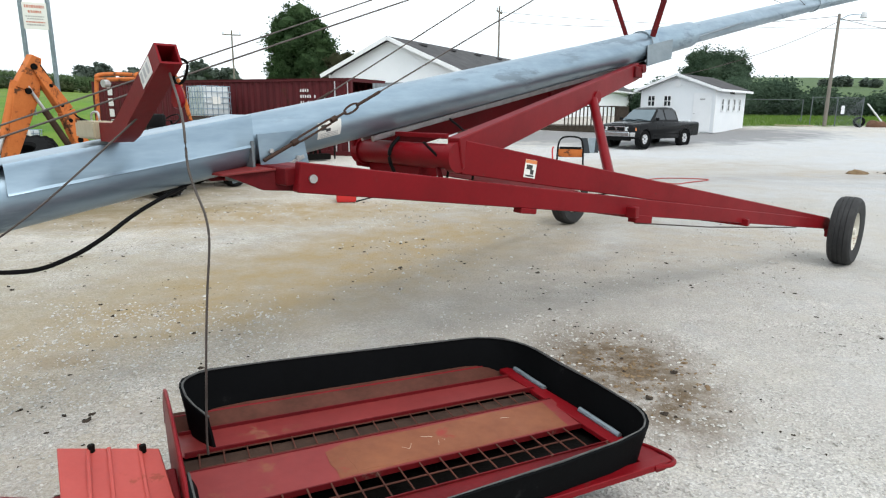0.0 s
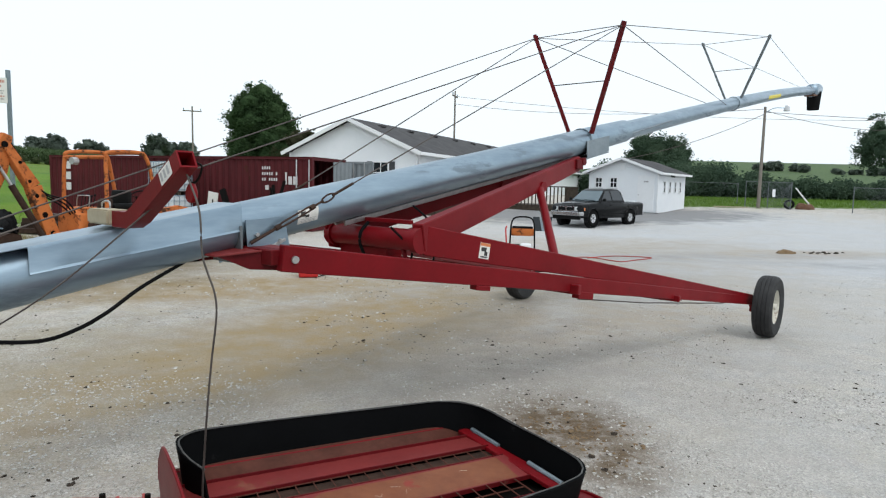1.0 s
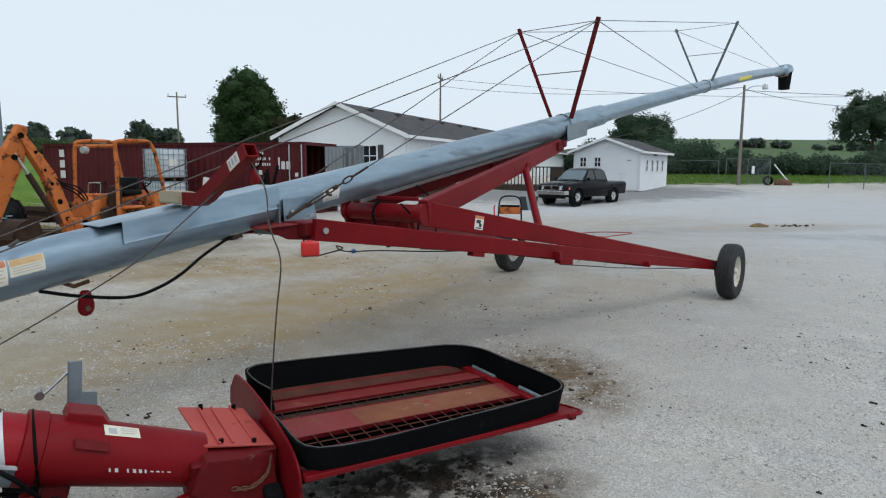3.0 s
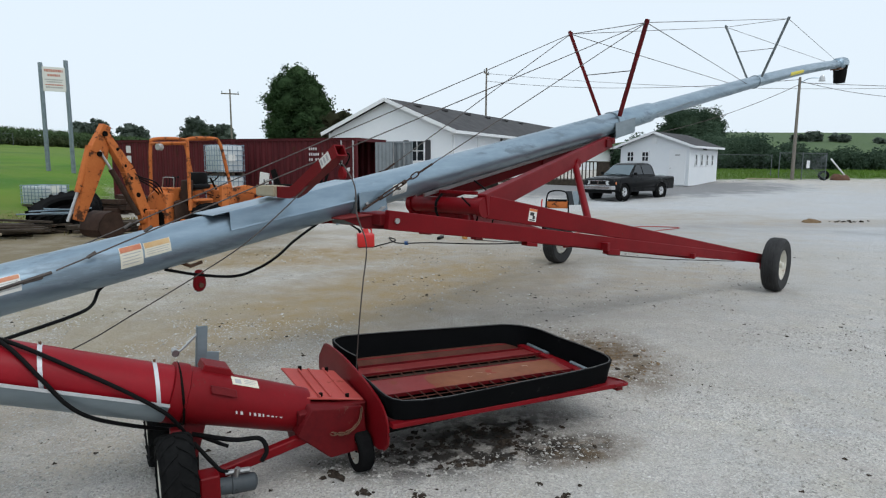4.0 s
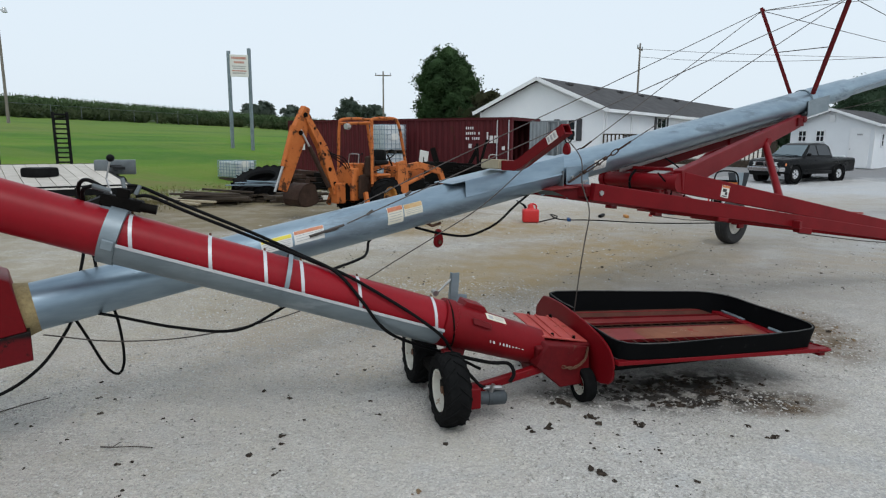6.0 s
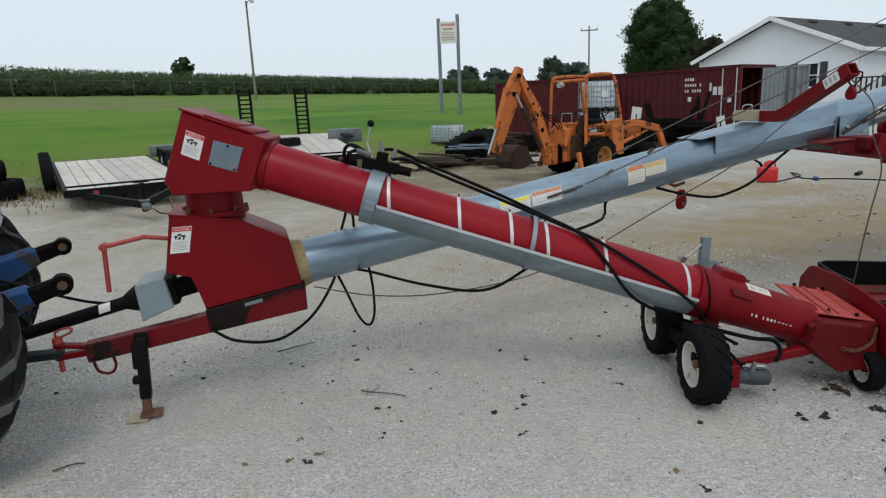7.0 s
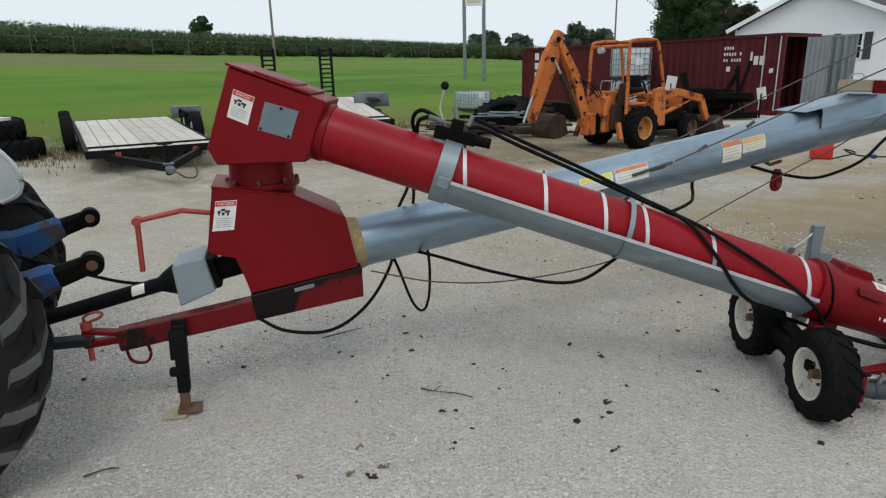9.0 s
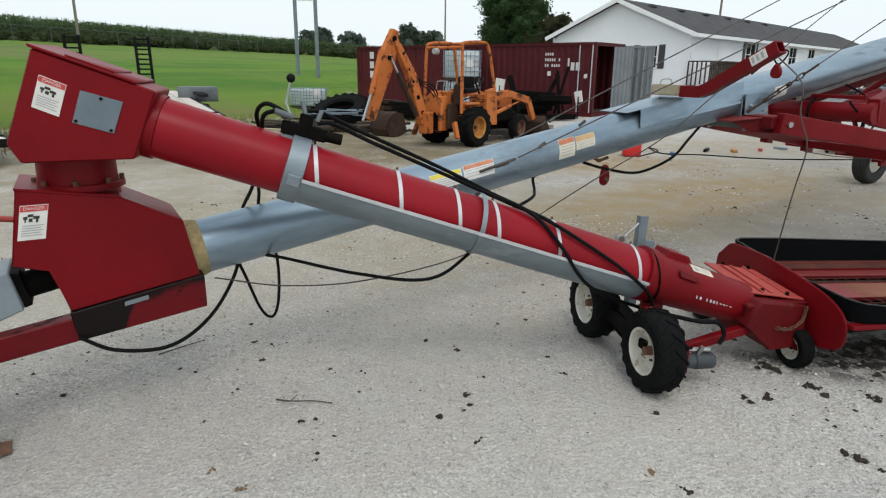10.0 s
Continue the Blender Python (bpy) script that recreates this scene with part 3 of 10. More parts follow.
    lot = blob(9.0, 34.0, 10.0, 4.5, 18, 0.2)
    gravel = mixc(math_("MULTIPLY", lot, 0.85), gravel, (0.20, 0.20, 0.205))
    track = math_("MAXIMUM", blob(5.6, 19.4, 4.6, 2.0, 15), blob(9.8, 17.2, 3.2, 1.0, 10))
    gravel = mixc(math_("MULTIPLY", track, mapr(nz(1.4, 8.0, 0.7), 0.30, 0.62, 0.05, 0.6)), gravel, (0.37, 0.31, 0.235))
    # lawn
    lawn_c = mixc(nz(0.35, 6.0), (0.080, 0.185, 0.0105), (0.122, 0.220, 0.017))
    lawn_c = mixc(mapr(nz(3.0, 4.0), 0.35, 0.75, 0.0, 0.6), lawn_c, (0.076, 0.18, 0.013))
    stretch = nt.new("ShaderNodeMapping")
    stretch.inputs["Scale"].default_value, stretch.inputs["Rotation"].default_value = (0.32, 0.05, 1.0), (0, 0, radians(-12))
    links.new(co, stretch.inputs[0])
    bands = nt.new("ShaderNodeTexNoise")
    bands.inputs["Scale"].default_value, bands.inputs["Detail"].default_value = 1.0, 4.0
    links.new(stretch.outputs[0], bands.inputs["Vector"])
    lawn_c = mixc(mapr(bands.outputs[0], 0.50, 0.62, 0.0, 0.75), lawn_c, (0.046, 0.135, 0.013))
    lawn_c = mixc(mapr(bands.outputs[0], 0.46, 0.36, 0.0, 0.55), lawn_c, (0.150, 0.215, 0.028))
    dryband = math_("MULTIPLY", mapr(math_("ADD", X, math_("MULTIPLY", wob, 7.0)), -30.0, -34.5), mapr(Y, 38.0, 18.0, 0.25, 1.0))
    lawn_c = mixc(math_("MULTIPLY", dryband, mapr(nz(0.4, 6.0, 0.7), 0.3, 0.6, 0.60, 0.97)), lawn_c, (0.162, 0.152, 0.072))
    lawn_c = mixc(mapr(X, -62.0, -66.0), lawn_c, (0.055, 0.085, 0.035))
    lawn_c = mixc(math_("MULTIPLY", mapr(nz(0.22, 6.0, 0.7, 0.8), 0.46, 0.62), 0.55), lawn_c, (0.140, 0.195, 0.030))
    meadow = math_("MULTIPLY", mapr(Y, 36.0, 40.0), mapr(X, 2.0, 8.0))
    lawn_c = mixc(math_("MULTIPLY", meadow, 0.75), lawn_c, (0.105, 0.145, 0.050))
    lawn_c = mixc(math_("MULTIPLY", math_("MULTIPLY", mapr(Y, 66.0, 72.0), mapr(X, 20.0, 30.0)), mapr(nz(0.05, 5.0), 0.3, 0.6, 0.6, 0.95)), lawn_c, (0.075, 0.115, 0.055))
    # edge of the lawn: west of a bent line
    wobx = math_("MULTIPLY", math_("SUBTRACT", wob, 0.5), 5.0)
    rough_edge = math_("MULTIPLY", mapr(X, -19.5, -14.5), mapr(Y, 22.0, 16.0))
    lawn_c = mixc(math_("MULTIPLY", rough_edge, mapr(nz(1.1, 6.0, 0.7), 0.32, 0.58, 0.15, 0.95)), lawn_c, (0.165, 0.150, 0.050))
    edge_x = math_("ADD", math_("MULTIPLY", mapr(Y, 2.0, 16.0, 0.0, 1.0), 4.4), -15.6)
    edge_x = math_("SUBTRACT", edge_x, mapr(Y, 16.0, 30.0, 0.0, 6.0))
    west = mapr(math_("ADD", math_("SUBTRACT", X, edge_x), wobx), 0.5, -1.4)
    north = math_("MULTIPLY", mapr(math_("ADD", math_("SUBTRACT", Y, math_("MULTIPLY", X, 0.16)), wobx), 37.4, 38.6), mapr(X, 11.0, 13.0))
    grassy = math_("MAXIMUM", math_("MAXIMUM", west, north), mapr(Y, 62.0, 66.0))
    fringe = math_("SUBTRACT", mapr(math_("ADD", math_("SUBTRACT", X, edge_x), wobx), 3.4, 0.2), west)
    gravel = mixc(math_("MULTIPLY", math_("MULTIPLY", fringe, mapr(nz(1.6, 6.0), 0.35, 0.6)), 0.75), gravel, (0.20, 0.165, 0.085))
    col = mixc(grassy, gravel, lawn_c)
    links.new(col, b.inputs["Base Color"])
    b.inputs["Roughness"].default_value = 0.93
    b.inputs["Specular IOR Level"].default_value = 0.22
    h = math_("ADD", math_("MULTIPLY", vor.outputs["Distance"], -0.7), math_("ADD", math_("MULTIPLY", vor2.outputs["Distance"], -0.3), math_("MULTIPLY", nz(30.0, 6.0, 0.8), 0.8)))
    bu = nt.new("ShaderNodeBump")
    bu.inputs["Strength"].default_value, bu.inputs["Distance"].default_value = 0.95, 0.015
    links.new(h, bu.inputs["Height"])
    links.new(bu.outputs[0], b.inputs["Normal"])
    return m


ground = raw("ground", verts.tolist(), quads.tolist(), ground_material(), smooth=True)
tagged(ground, "pale limestone gravel yard turning into green lawn and fields", "ground", kind="structure")

# ---- the grain auger ----
AX, AY, HEAD = -3.5, 0.6116, radians(50.147)
AD = V((math.cos(HEAD), math.sin(HEAD), 0))
AN = V((-math.sin(HEAD), math.cos(HEAD), 0))
UP = V((0, 0, 1))


def axis_z(s):
    return 0.7812 + 0.15552 * s + 0.00342 * s * s - 0.00012 * s ** 3


def G(s, v, z):
    """A place by its distance along the auger, its distance to the far side and its height."""
    return V((AX, AY, 0)) + AD * s + AN * v + UP * z


def GT(s, v, dz):
    return G(s, v, axis_z(s) + dz)


R_MAIN, R_TOP = 0.136, 0.113
auger = thing("grain_auger", "long galvanised swing-away grain auger with a red wheeled frame", "auger", Matrix.Translation(G(4, 0, 0)))

bm = BM()
tube(bm, [GT(s, 0, 0) for s in np.linspace(-0.32, 8.3, 24)], R_MAIN, 40)
part("lower_tube", bm, GALV, auger, "blue-grey galvanised steel tube with stains")
bm = BM()
tube(bm, [GT(s, 0, 0) for s in np.linspace(9.2, 21.5, 26)], R_TOP, 36)
part("upper_tube", bm, GALV, auger, "galvanised steel tube")
bm = BM()
tube(bm, [GT(8.28, 0, 0), GT(8.3, 0, 0), GT(9.25, 0, 0), GT(9.27, 0, 0)], [R_MAIN - 0.004, R_MAIN + 0.006, R_MAIN + 0.001, R_TOP], 40)
part("joint_sleeve", bm, GALV, auger)
# bracket where the lift frame meets the tube: plates on both sides and under it
bm = BM()
for sd in (-1, 1):
    slab(bm, [GT(8.0, sd * 0.142, 0.02), GT(8.55, sd * 0.142, 0.02), GT(8.55, sd * 0.142, -0.16), GT(8.02, sd * 0.142, -0.18)], AN * sd * 0.012, 0.003)
slab(bm, [GT(8.0, -0.154, -0.165), GT(8.55, -0.154, -0.165), GT(8.55, 0.154, -0.165), GT(8.0, 0.154, -0.165)], UP * -0.012, 0.003)
part("joint_bracket", bm, GALV_GREY, auger, "grey steel saddle bracket")
# bottom track rail that the lift rollers run in
bm = BM()
for sd in (-1, 1):
    beam(bm, GT(4.6, sd * 0.05, -0.152), GT(8.0, sd * 0.05, -0.152), 0.02, 0.035, 0.003)
for s in np.linspace(4.7, 7.9, 9):
    beam(bm, GT(s, -0.06, -0.15), GT(s, 0.06, -0.15), 0.03, 0.02, 0.002)
part("lift_track", bm, STEEL, auger, "pale steel roller track")
# thin stiffener rod by the joint
bm = BM()
cyl(bm, GT(9.25, -0.125, -0.03), GT(10.6, -0.125, 0.0), 0.012, n=8)
part("stiffener_rod", bm, GALV_GREY, auger)

# saddle channel folded over the lower tube
bm = BM()
prof = [(-0.150, -0.055), (-0.141, -0.01), (-0.137, 0.128), (-0.127, 0.147), (0.127, 0.147), (0.137, 0.128), (0.141, -0.01), (0.150, -0.055)]
sheet(bm, [[GT(s, v * (1 + 0.012 * math.sin(5 * s)), max(dz, lerp(0.035, 0.0, (s - 2.66) / 1.08) - (0.012 if abs(v) > 0.145 else 0.0))) for v, dz in prof] for s in np.linspace(2.66, 3.74, 14)])
sheet(bm, [[GT(s, v, dz) for v, dz in ((-0.130, 0.148), (0.130, 0.148))] for s in (2.54, 2.66)])
thick(bm, 0.004)
part("saddle_channel", bm, GALV, auger, "dented galvanised channel folded over the tube")
bm = BM()
slab(bm, [GT(3.72, -0.15, 0.02), GT(3.72, -0.156, -0.20), GT(3.735, -0.156, -0.20), GT(3.735, -0.15, 0.02)], AN * 0.30, 0)
part("channel_end_plate", bm, GALV_DARK, auger)

# clamp plates with turnbuckles
for sd in (-1, 1):
    bm = BM()
    slab(bm, [GT(3.75, sd * 0.150, 0.05), GT(3.77, sd * 0.155, -0.235), GT(4.06, sd * 0.155, -0.20), GT(4.02, sd * 0.150, 0.02)], AN * sd * 0.010, 0.002)
    pl = part("clamp_plate", bm, GALV, auger, "galvanised clamp plate with bolts")
    bm = BM()
    beam(bm, GT(3.90, sd * 0.168, -0.15), GT(4.02, sd * 0.168, -0.12), 0.01, 0.02, 0.002)
    part("clevis", bm, STEEL, pl)
    for s, dz in ((3.82, -0.05), (3.98, -0.12), (3.85, -0.16)):
        bm = BM()
        cyl(bm, GT(s, sd * 0.158, dz), GT(s, sd * 0.178, dz), 0.014, n=6)
        part("bolt", bm, STEEL, pl)
# truss masts

def mast(s_base, s_top, z_top, v_top, mat, rr, tops):
    for sd in (-1, 1):
        bm = BM()
        top = G(s_top, sd * v_top, z_top)
        base = GT(s_base, sd * 0.135, 0.09)
        beam(bm, base, top + (top - base).normalized() * 0.04, rr, rr, 0.003)
        box(bm, (rr * 1.1, rr * 1.1, 0.05), Matrix.Translation(top))
        part("truss_mast", bm, mat, auger)
        tops[sd] = top
    bm = BM()
    a, b = (G(s_base, sd * 0.13, axis_z(s_base) + 0.1).lerp(tops[sd], 0.5) for sd in (-1, 1))
    cyl(bm, a, b, 0.006, n=6)
    part("mast_brace", bm, CABLE, auger)
    bm = BM()
    rc = (R_MAIN if s_base < 9 else R_TOP) + 0.010
    tube(bm, [GT(s_base, rc * math.cos(t), rc * math.sin(t)) for t in np.linspace(0, 2 * math.pi, 24, endpoint=False)], 0.007, 6, closed=True)
    part("mast_clamp", bm, GALV_GREY, auger)


T1, T2 = {}, {}
mast(8.12, 7.95, 3.37, 0.52, RED_DUSTY, 0.042, T1)
mast(14.0, 13.9, 4.40, 0.56, GALV_DARK, 0.036, T2)


def cable(name, pts, r=0.0045, mat=None):
    bm = BM()
    tube(bm, pts, r, 6)
    return part(name, bm, mat or CABLE, auger)


for sd in (-1, 1):
    cable("truss_cable", [GT(1.62, sd * 0.155, 0.06), T1[sd]])
    foot = GT(3.86, sd * 0.185, -0.06)
    way = (T1[sd] - foot).normalized()
    cable("truss_cable", [foot + way * 0.7, T1[sd]])
    bm = BM()
    tube(bm, [foot - way * 0.10, foot + way * 0.10], 0.010, 8)
    side = way.cross(AN).normalized()
    for k in (-1, 1):
        tube(bm, [foot + way * 0.10 + side * k * 0.004, foot + way * 0.14 + side * k * 0.013, foot + way * 0.34 + side * k * 0.013, foot + way * 0.38 + side * k * 0.004], 0.006, 6)
    for k in (0.10, 0.37):
        tube(bm, [foot + way * (k - 0.018), foot + way * (k + 0.018)], 0.017, 6)
    tube(bm, [foot + way * 0.37, foot + way * 0.46], 0.007, 6)
    tube(bm, [foot + way * (0.50 + 0.055 * math.cos(a)) + side * 0.02 * math.sin(a) for a in np.linspace(0, 6.28, 12, endpoint=False)], 0.006, 6, closed=True)
    tube(bm, [foot + way * 0.54, foot + way * 0.72], 0.009, 6)
    part("turnbuckle", bm, RUST_DARK, auger, "rusty steel turnbuckle on the truss cable")
    cable("truss_cable", [T1[sd], T2[sd]])
    cable("truss_cable", [T1[sd], GT(13.2, sd * 0.11, 0.03)])
    cable("truss_cable", [T2[sd], GT(20.9, sd * 0.10, 0.06)])
    # eye bolt and clips at the low end
    bm = BM()
    cyl(bm, GT(1.35, sd * 0.142, 0.035), GT(1.60, sd * 0.150, 0.055), 0.009, n=8)
    part("eye_bolt", bm, CABLE, auger)
    bm = BM()
    box(bm, (0.10, 0.012, 0.014), beam_pose(GT(1.42, sd * 0.147, 0.035), GT(1.6, sd * 0.147, 0.04)), 0.004)
    part("cable_anchor", bm, CABLE, auger)
    for s_, dz in ((1.78, 0.085), (2.1, 0.155)):
        bm = BM()
        cyl(bm, GT(s_, sd * 0.150, dz), GT(s_ + 0.045, sd * 0.150, dz + 0.020), 0.010, n=8)
        part("cable_clip", bm, CABLE, auger)
cable("truss_cable", [T1[-1], T1[1]])
cable("truss_cable", [T2[-1], T2[1]])

# discharge hood and spout
bm = BM()
tube(bm, [GT(21.35, 0, 0), GT(21.4, 0, 0), GT(22.1, 0, 0.02), GT(22.25, 0, 0.0)], [R_TOP, 0.17, 0.17, 0.13], 24)
hood = part("discharge_hood", bm, GALV, auger)
bm = BM()
tube(bm, [GT(21.85, 0, -0.05), GT(21.85, 0, -0.53)], [0.185, 0.15], 20, caps=False)
thick(bm, 0.012)
part("spout", bm, RUBBER, hood, "dark flared discharge spout")
bm = BM()
box(bm, (0.5, 0.24, 0.05), beam_pose(GT(21.2, 0, -0.13), GT(21.6, 0, -0.13)), 0.01)
part("bearing_mount", bm, RUST, hood)

# stickers: thin curved skins on the tube
def wrap_sticker(name, s0, s1, a0, a1, mat, lift=0.0015, r=R_MAIN, parent=None, label=""):
    """Angles in degrees from straight up towards the near side."""
    bm = BM()
    sheet(bm, [[GT(s, -(r + lift) * math.sin(radians(a)), (r + lift) * math.cos(radians(a))) for a in np.linspace(a0, a1, 9)] for s in np.linspace(s0, s1, 3)])
    thick(bm, 0.0008)
    return part(name, bm, mat, parent or auger, label)


def tube_label(s0, s1, a0, a1, head, body, frac=0.3, rows=4):
    st = wrap_sticker("warning_sticker", s0, s1, a0, a1, body, label="sun-bleached warning sticker with a coloured header")
    wrap_sticker("sticker_header", s0 + 0.004, s1 - 0.004, a0 + 1, lerp(a0, a1, frac), head, 0.003, parent=st)
    for i in range(rows):
        a = lerp(a0, a1, frac + 0.1 + (0.85 - frac) * i / rows)
        wrap_sticker("printed_line", s0 + 0.012, s1 - 0.012 - 0.01 * (i % 2), a, a + (a1 - a0) * 0.035, GREY_INK, 0.003, parent=st)


tube_label(1.96, 2.09, 52, 105, FADED_INK, CREAM, 0.28)
tube_label(2.10, 2.26, 55, 92, TAN_INK, CREAM, 0.40, 3)
tube_label(1.02, 1.23, 55, 92, YELLOW_INK, PAPER, 0.30, 4)
tube_label(1.245, 1.46, 52, 90, FADED_INK, PAPER, 0.28, 3)
wrap_sticker("warning_sticker", 4.14, 4.30, 78, 116, PAPER, label="small white sticker with a black pictogram")
wrap_sticker("pictogram", 4.160, 4.195, 84, 97, BLACK_INK, 0.003)
wrap_sticker("pictogram", 4.195, 4.225, 94, 101, BLACK_INK, 0.003)
for a_ in (104, 108, 112):
    wrap_sticker("printed_line", 4.16, 4.28, a_, a_ + 1.2, GREY_INK, 0.003)
wrap_sticker("warning_sticker", 16.2, 17.3, 80, 120, YELLOW_INK, r=R_TOP, label="yellow sticker near the spout")

# red hook hanging under the tube
bm = BM()
slab(bm, [G(2.465, -0.03, 0.985), G(2.515, -0.03, 0.98), G(2.535, -0.03, 0.90), G(2.53, -0.03, 0.86), G(2.505, -0.03, 0.835), G(2.47, -0.03, 0.835), G(2.447, -0.03, 0.86), G(2.445, -0.03, 0.90)], AN * 0.03, 0.010)
hk = part("transport_hook", bm, RED, auger, "red lift block hanging on a bolt")
bm = BM()
tube(bm, [GT(2.38, 0.0, -0.13), GT(2.44, 0.0, -0.17), GT(2.52, 0.0, -0.165)], 0.012, 8)
part("hook_bolt", bm, RUST, hk)
bm = BM()
cyl(bm, G(2.49, -0.045, 0.88), G(2.49, 0.015, 0.88), 0.016, n=8)
part("hook_pin", bm, RUST, hk)

# ---- undercarriage ----
AXLE_S, AXLE_Z, WHEEL_V = 9.72, 0.36, 1.70
PIV_S, PIV_Z, PIV_V = 3.80, 1.256, {-1: 0.42, 1: 0.30}
KNEE_S, KNEE_Z = 4.80, 1.33
KNEE_V = {-1: 0.56, 1: 0.27}
LIFT_S = 7.85
for sd in (-1, 1):
    # long lower arm from the pivot to the hub
    a, b = G(PIV_S, sd * PIV_V[sd], PIV_Z), G(AXLE_S - 0.05, sd * (WHEEL_V - 0.16), AXLE_Z + 0.055)
    bm = BM()
    beam(bm, a, b, 0.07, 0.150, 0.005, w1=0.06, h1=0.100)
    arm = part("lower_arm", bm, RED, auger, "tapered red box arm")
    m = beam_pose(a, b)
    L = (b - a).length
    bm = BM()
    box(bm, (0.14, 0.075, 0.035), m @ Matrix.Translation((-0.24 * L, 0, -0.085)), 0.004)
    part("gusset", bm, RED, arm)
    bm = BM()
    box(bm, (0.20, 0.075, 0.060), m @ Matrix.Translation((-0.04 * L, 0, -0.085)), 0.004)
    part("gusset", bm, RED, arm)
    bm = BM()
    cyl(bm, m @ V((-L / 2 + 0.07, -0.05, 0.0)), m @ V((-L / 2 + 0.07, 0.05, 0.0)), 0.022, n=10)
    part("pivot_bolt", bm, STEEL, arm)
    # brake rod slung under the arm
    bm = BM()
    tube(bm, [m @ V((-0.05 * L, 0, -0.12)), m @ V((0.12 * L, 0, -0.115)), m @ V((0.38 * L, 0, -0.06))], 0.006, 6)
    part("tie_rod", bm, CABLE, arm)
    # knee arm to the hub
    k, h_ = G(KNEE_S + 0.05, sd * KNEE_V[sd], KNEE_Z - 0.02), G(AXLE_S - 0.12, sd * (WHEEL_V - 0.17), AXLE_Z + 0.1)
    bm = BM()
    beam(bm, k, h_, 0.075, 0.20, 0.005, w1=0.06, h1=0.07)
    part("knee_arm", bm, RED, auger, "tapered red box arm")
    # lift arm up to the roller carriage
    top = GT(LIFT_S, sd * 0.12, -0.20)
    bm = BM()
    beam(bm, G(KNEE_S, sd * KNEE_V[sd], KNEE_Z), top, 0.09, 0.19, 0.006, w1=0.07, h1=0.15)
    la = part("lift_arm", bm, RED, auger, "red box arm rising to the tube")
    # strut between the two
    bm = BM()
    p_top = G(KNEE_S, sd * KNEE_V[sd], KNEE_Z).lerp(top, 0.66)
    p_bot = k.lerp(h_, 0.28)
    cyl(bm, p_top + V((0, 0, -0.04)), p_bot + V((0, 0, 0.02)), 0.038, n=12)
    part("strut", bm, RED, auger)
    bm = BM()
    cyl(bm, p_top + AN * -0.06 - UP * 0.05, p_top + AN * 0.06 - UP * 0.05, 0.05, n=12)
    part("strut_lug", bm, RED, la)
    bm = BM()
    tube(bm, [G(KNEE_S + 0.1, sd * KNEE_V[sd] * 0.9, KNEE_Z + 0.08), GT(6.6, sd * 0.20, -0.24)], 0.03, 8)
    part("lift_brace", bm, RED, auger)

    # wheel
    hub = G(AXLE_S, sd * WHEEL_V, AXLE_Z)
    m = beam_pose(hub - AN * sd * 0.1, hub + AN * sd * 0.1)
    wheel_rot = Matrix((AN * sd, UP.cross(AN * sd), UP)).transposed().to_4x4()
    wheel_rot.translation = hub
    bm = BM()
    lathe(bm, [(0.20, -0.085), (0.27, -0.105), (0.325, -0.105), (0.350, -0.085), (0.360, -0.05), (0.354, -0.042), (0.3605, -0.036), (0.3615, -0.006), (0.355, 0.0), (0.3615, 0.006), (0.3605, 0.036), (0.354, 0.042), (0.360, 0.05), (0.350, 0.085), (0.325, 0.105), (0.27, 0.105), (0.20, 0.085)], wheel_rot, 40)
    wh = part("wheel", bm, ROAD_TYRE, auger, "worn dark grey road tyre on a cream rim")
    bm = BM()
    lathe(bm, [(0.02, 0.03), (0.09, 0.035), (0.13, 0.0), (0.18, 0.01), (0.195, 0.075), (0.21, 0.085), (0.205, 0.06), (0.19, -0.07), (0.16, -0.08), (0.10, -0.02), (0.02, -0.02)], wheel_rot, 28)
    part("rim", bm, RIM_WHITE, wh, "cream painted steel rim")
    bm = BM()
    lathe(bm, [(0.0, 0.09), (0.035, 0.085), (0.045, 0.03), (0.045, -0.02), (0.0, -0.02)], wheel_rot, 14, closed=False)
    part("hub_cap", bm, RIM_WHITE, wh)
    bm = BM()
    cyl(bm, hub - AN * sd * 0.20, hub, 0.035, n=12)
    box(bm, (0.05, 0.16, 0.16), wheel_rot @ Matrix.Translation((-0.16, 0, 0)), 0.01)
    part("spindle", bm, RED, auger)

bm = BM()
cyl(bm, G(KNEE_S, -KNEE_V[-1] - 0.03, KNEE_Z - 0.02), G(KNEE_S, KNEE_V[1] + 0.03, KNEE_Z - 0.02), 0.075, n=20)
part("cross_pipe", bm, RED, auger, "thick red cross pipe")
bm = BM()
for sd in (-1, 1):
    cyl(bm, G(KNEE_S, sd * (KNEE_V[sd] - 0.02), KNEE_Z - 0.02), G(KNEE_S, sd * (KNEE_V[sd] + 0.035), KNEE_Z - 0.02), 0.09, n=20)
beam(bm, G(KNEE_S, -0.5, KNEE_Z + 0.10), G(KNEE_S, 0.25, KNEE_Z + 0.10), 0.03, 0.03, 0.004)
slab(bm, [G(KNEE_S - 0.10, KNEE_V[1], KNEE_Z + 0.06), G(KNEE_S + 0.06, KNEE_V[1], KNEE_Z + 0.10), G(KNEE_S + 0.06, KNEE_V[1], KNEE_Z - 0.14), G(KNEE_S - 0.05, KNEE_V[1], KNEE_Z - 0.12)], AN * 0.025, 0.003)
part("pipe_flange", bm, RED, auger)
bm = BM()
beam(bm, G(KNEE_S - 0.02, -0.44, KNEE_Z - 0.07), G(KNEE_S - 0.06, -0.52, KNEE_Z - 0.20), 0.03, 0.022, 0.003)
part("flange_strut", bm, RED_DUSTY, auger)
bm = BM()
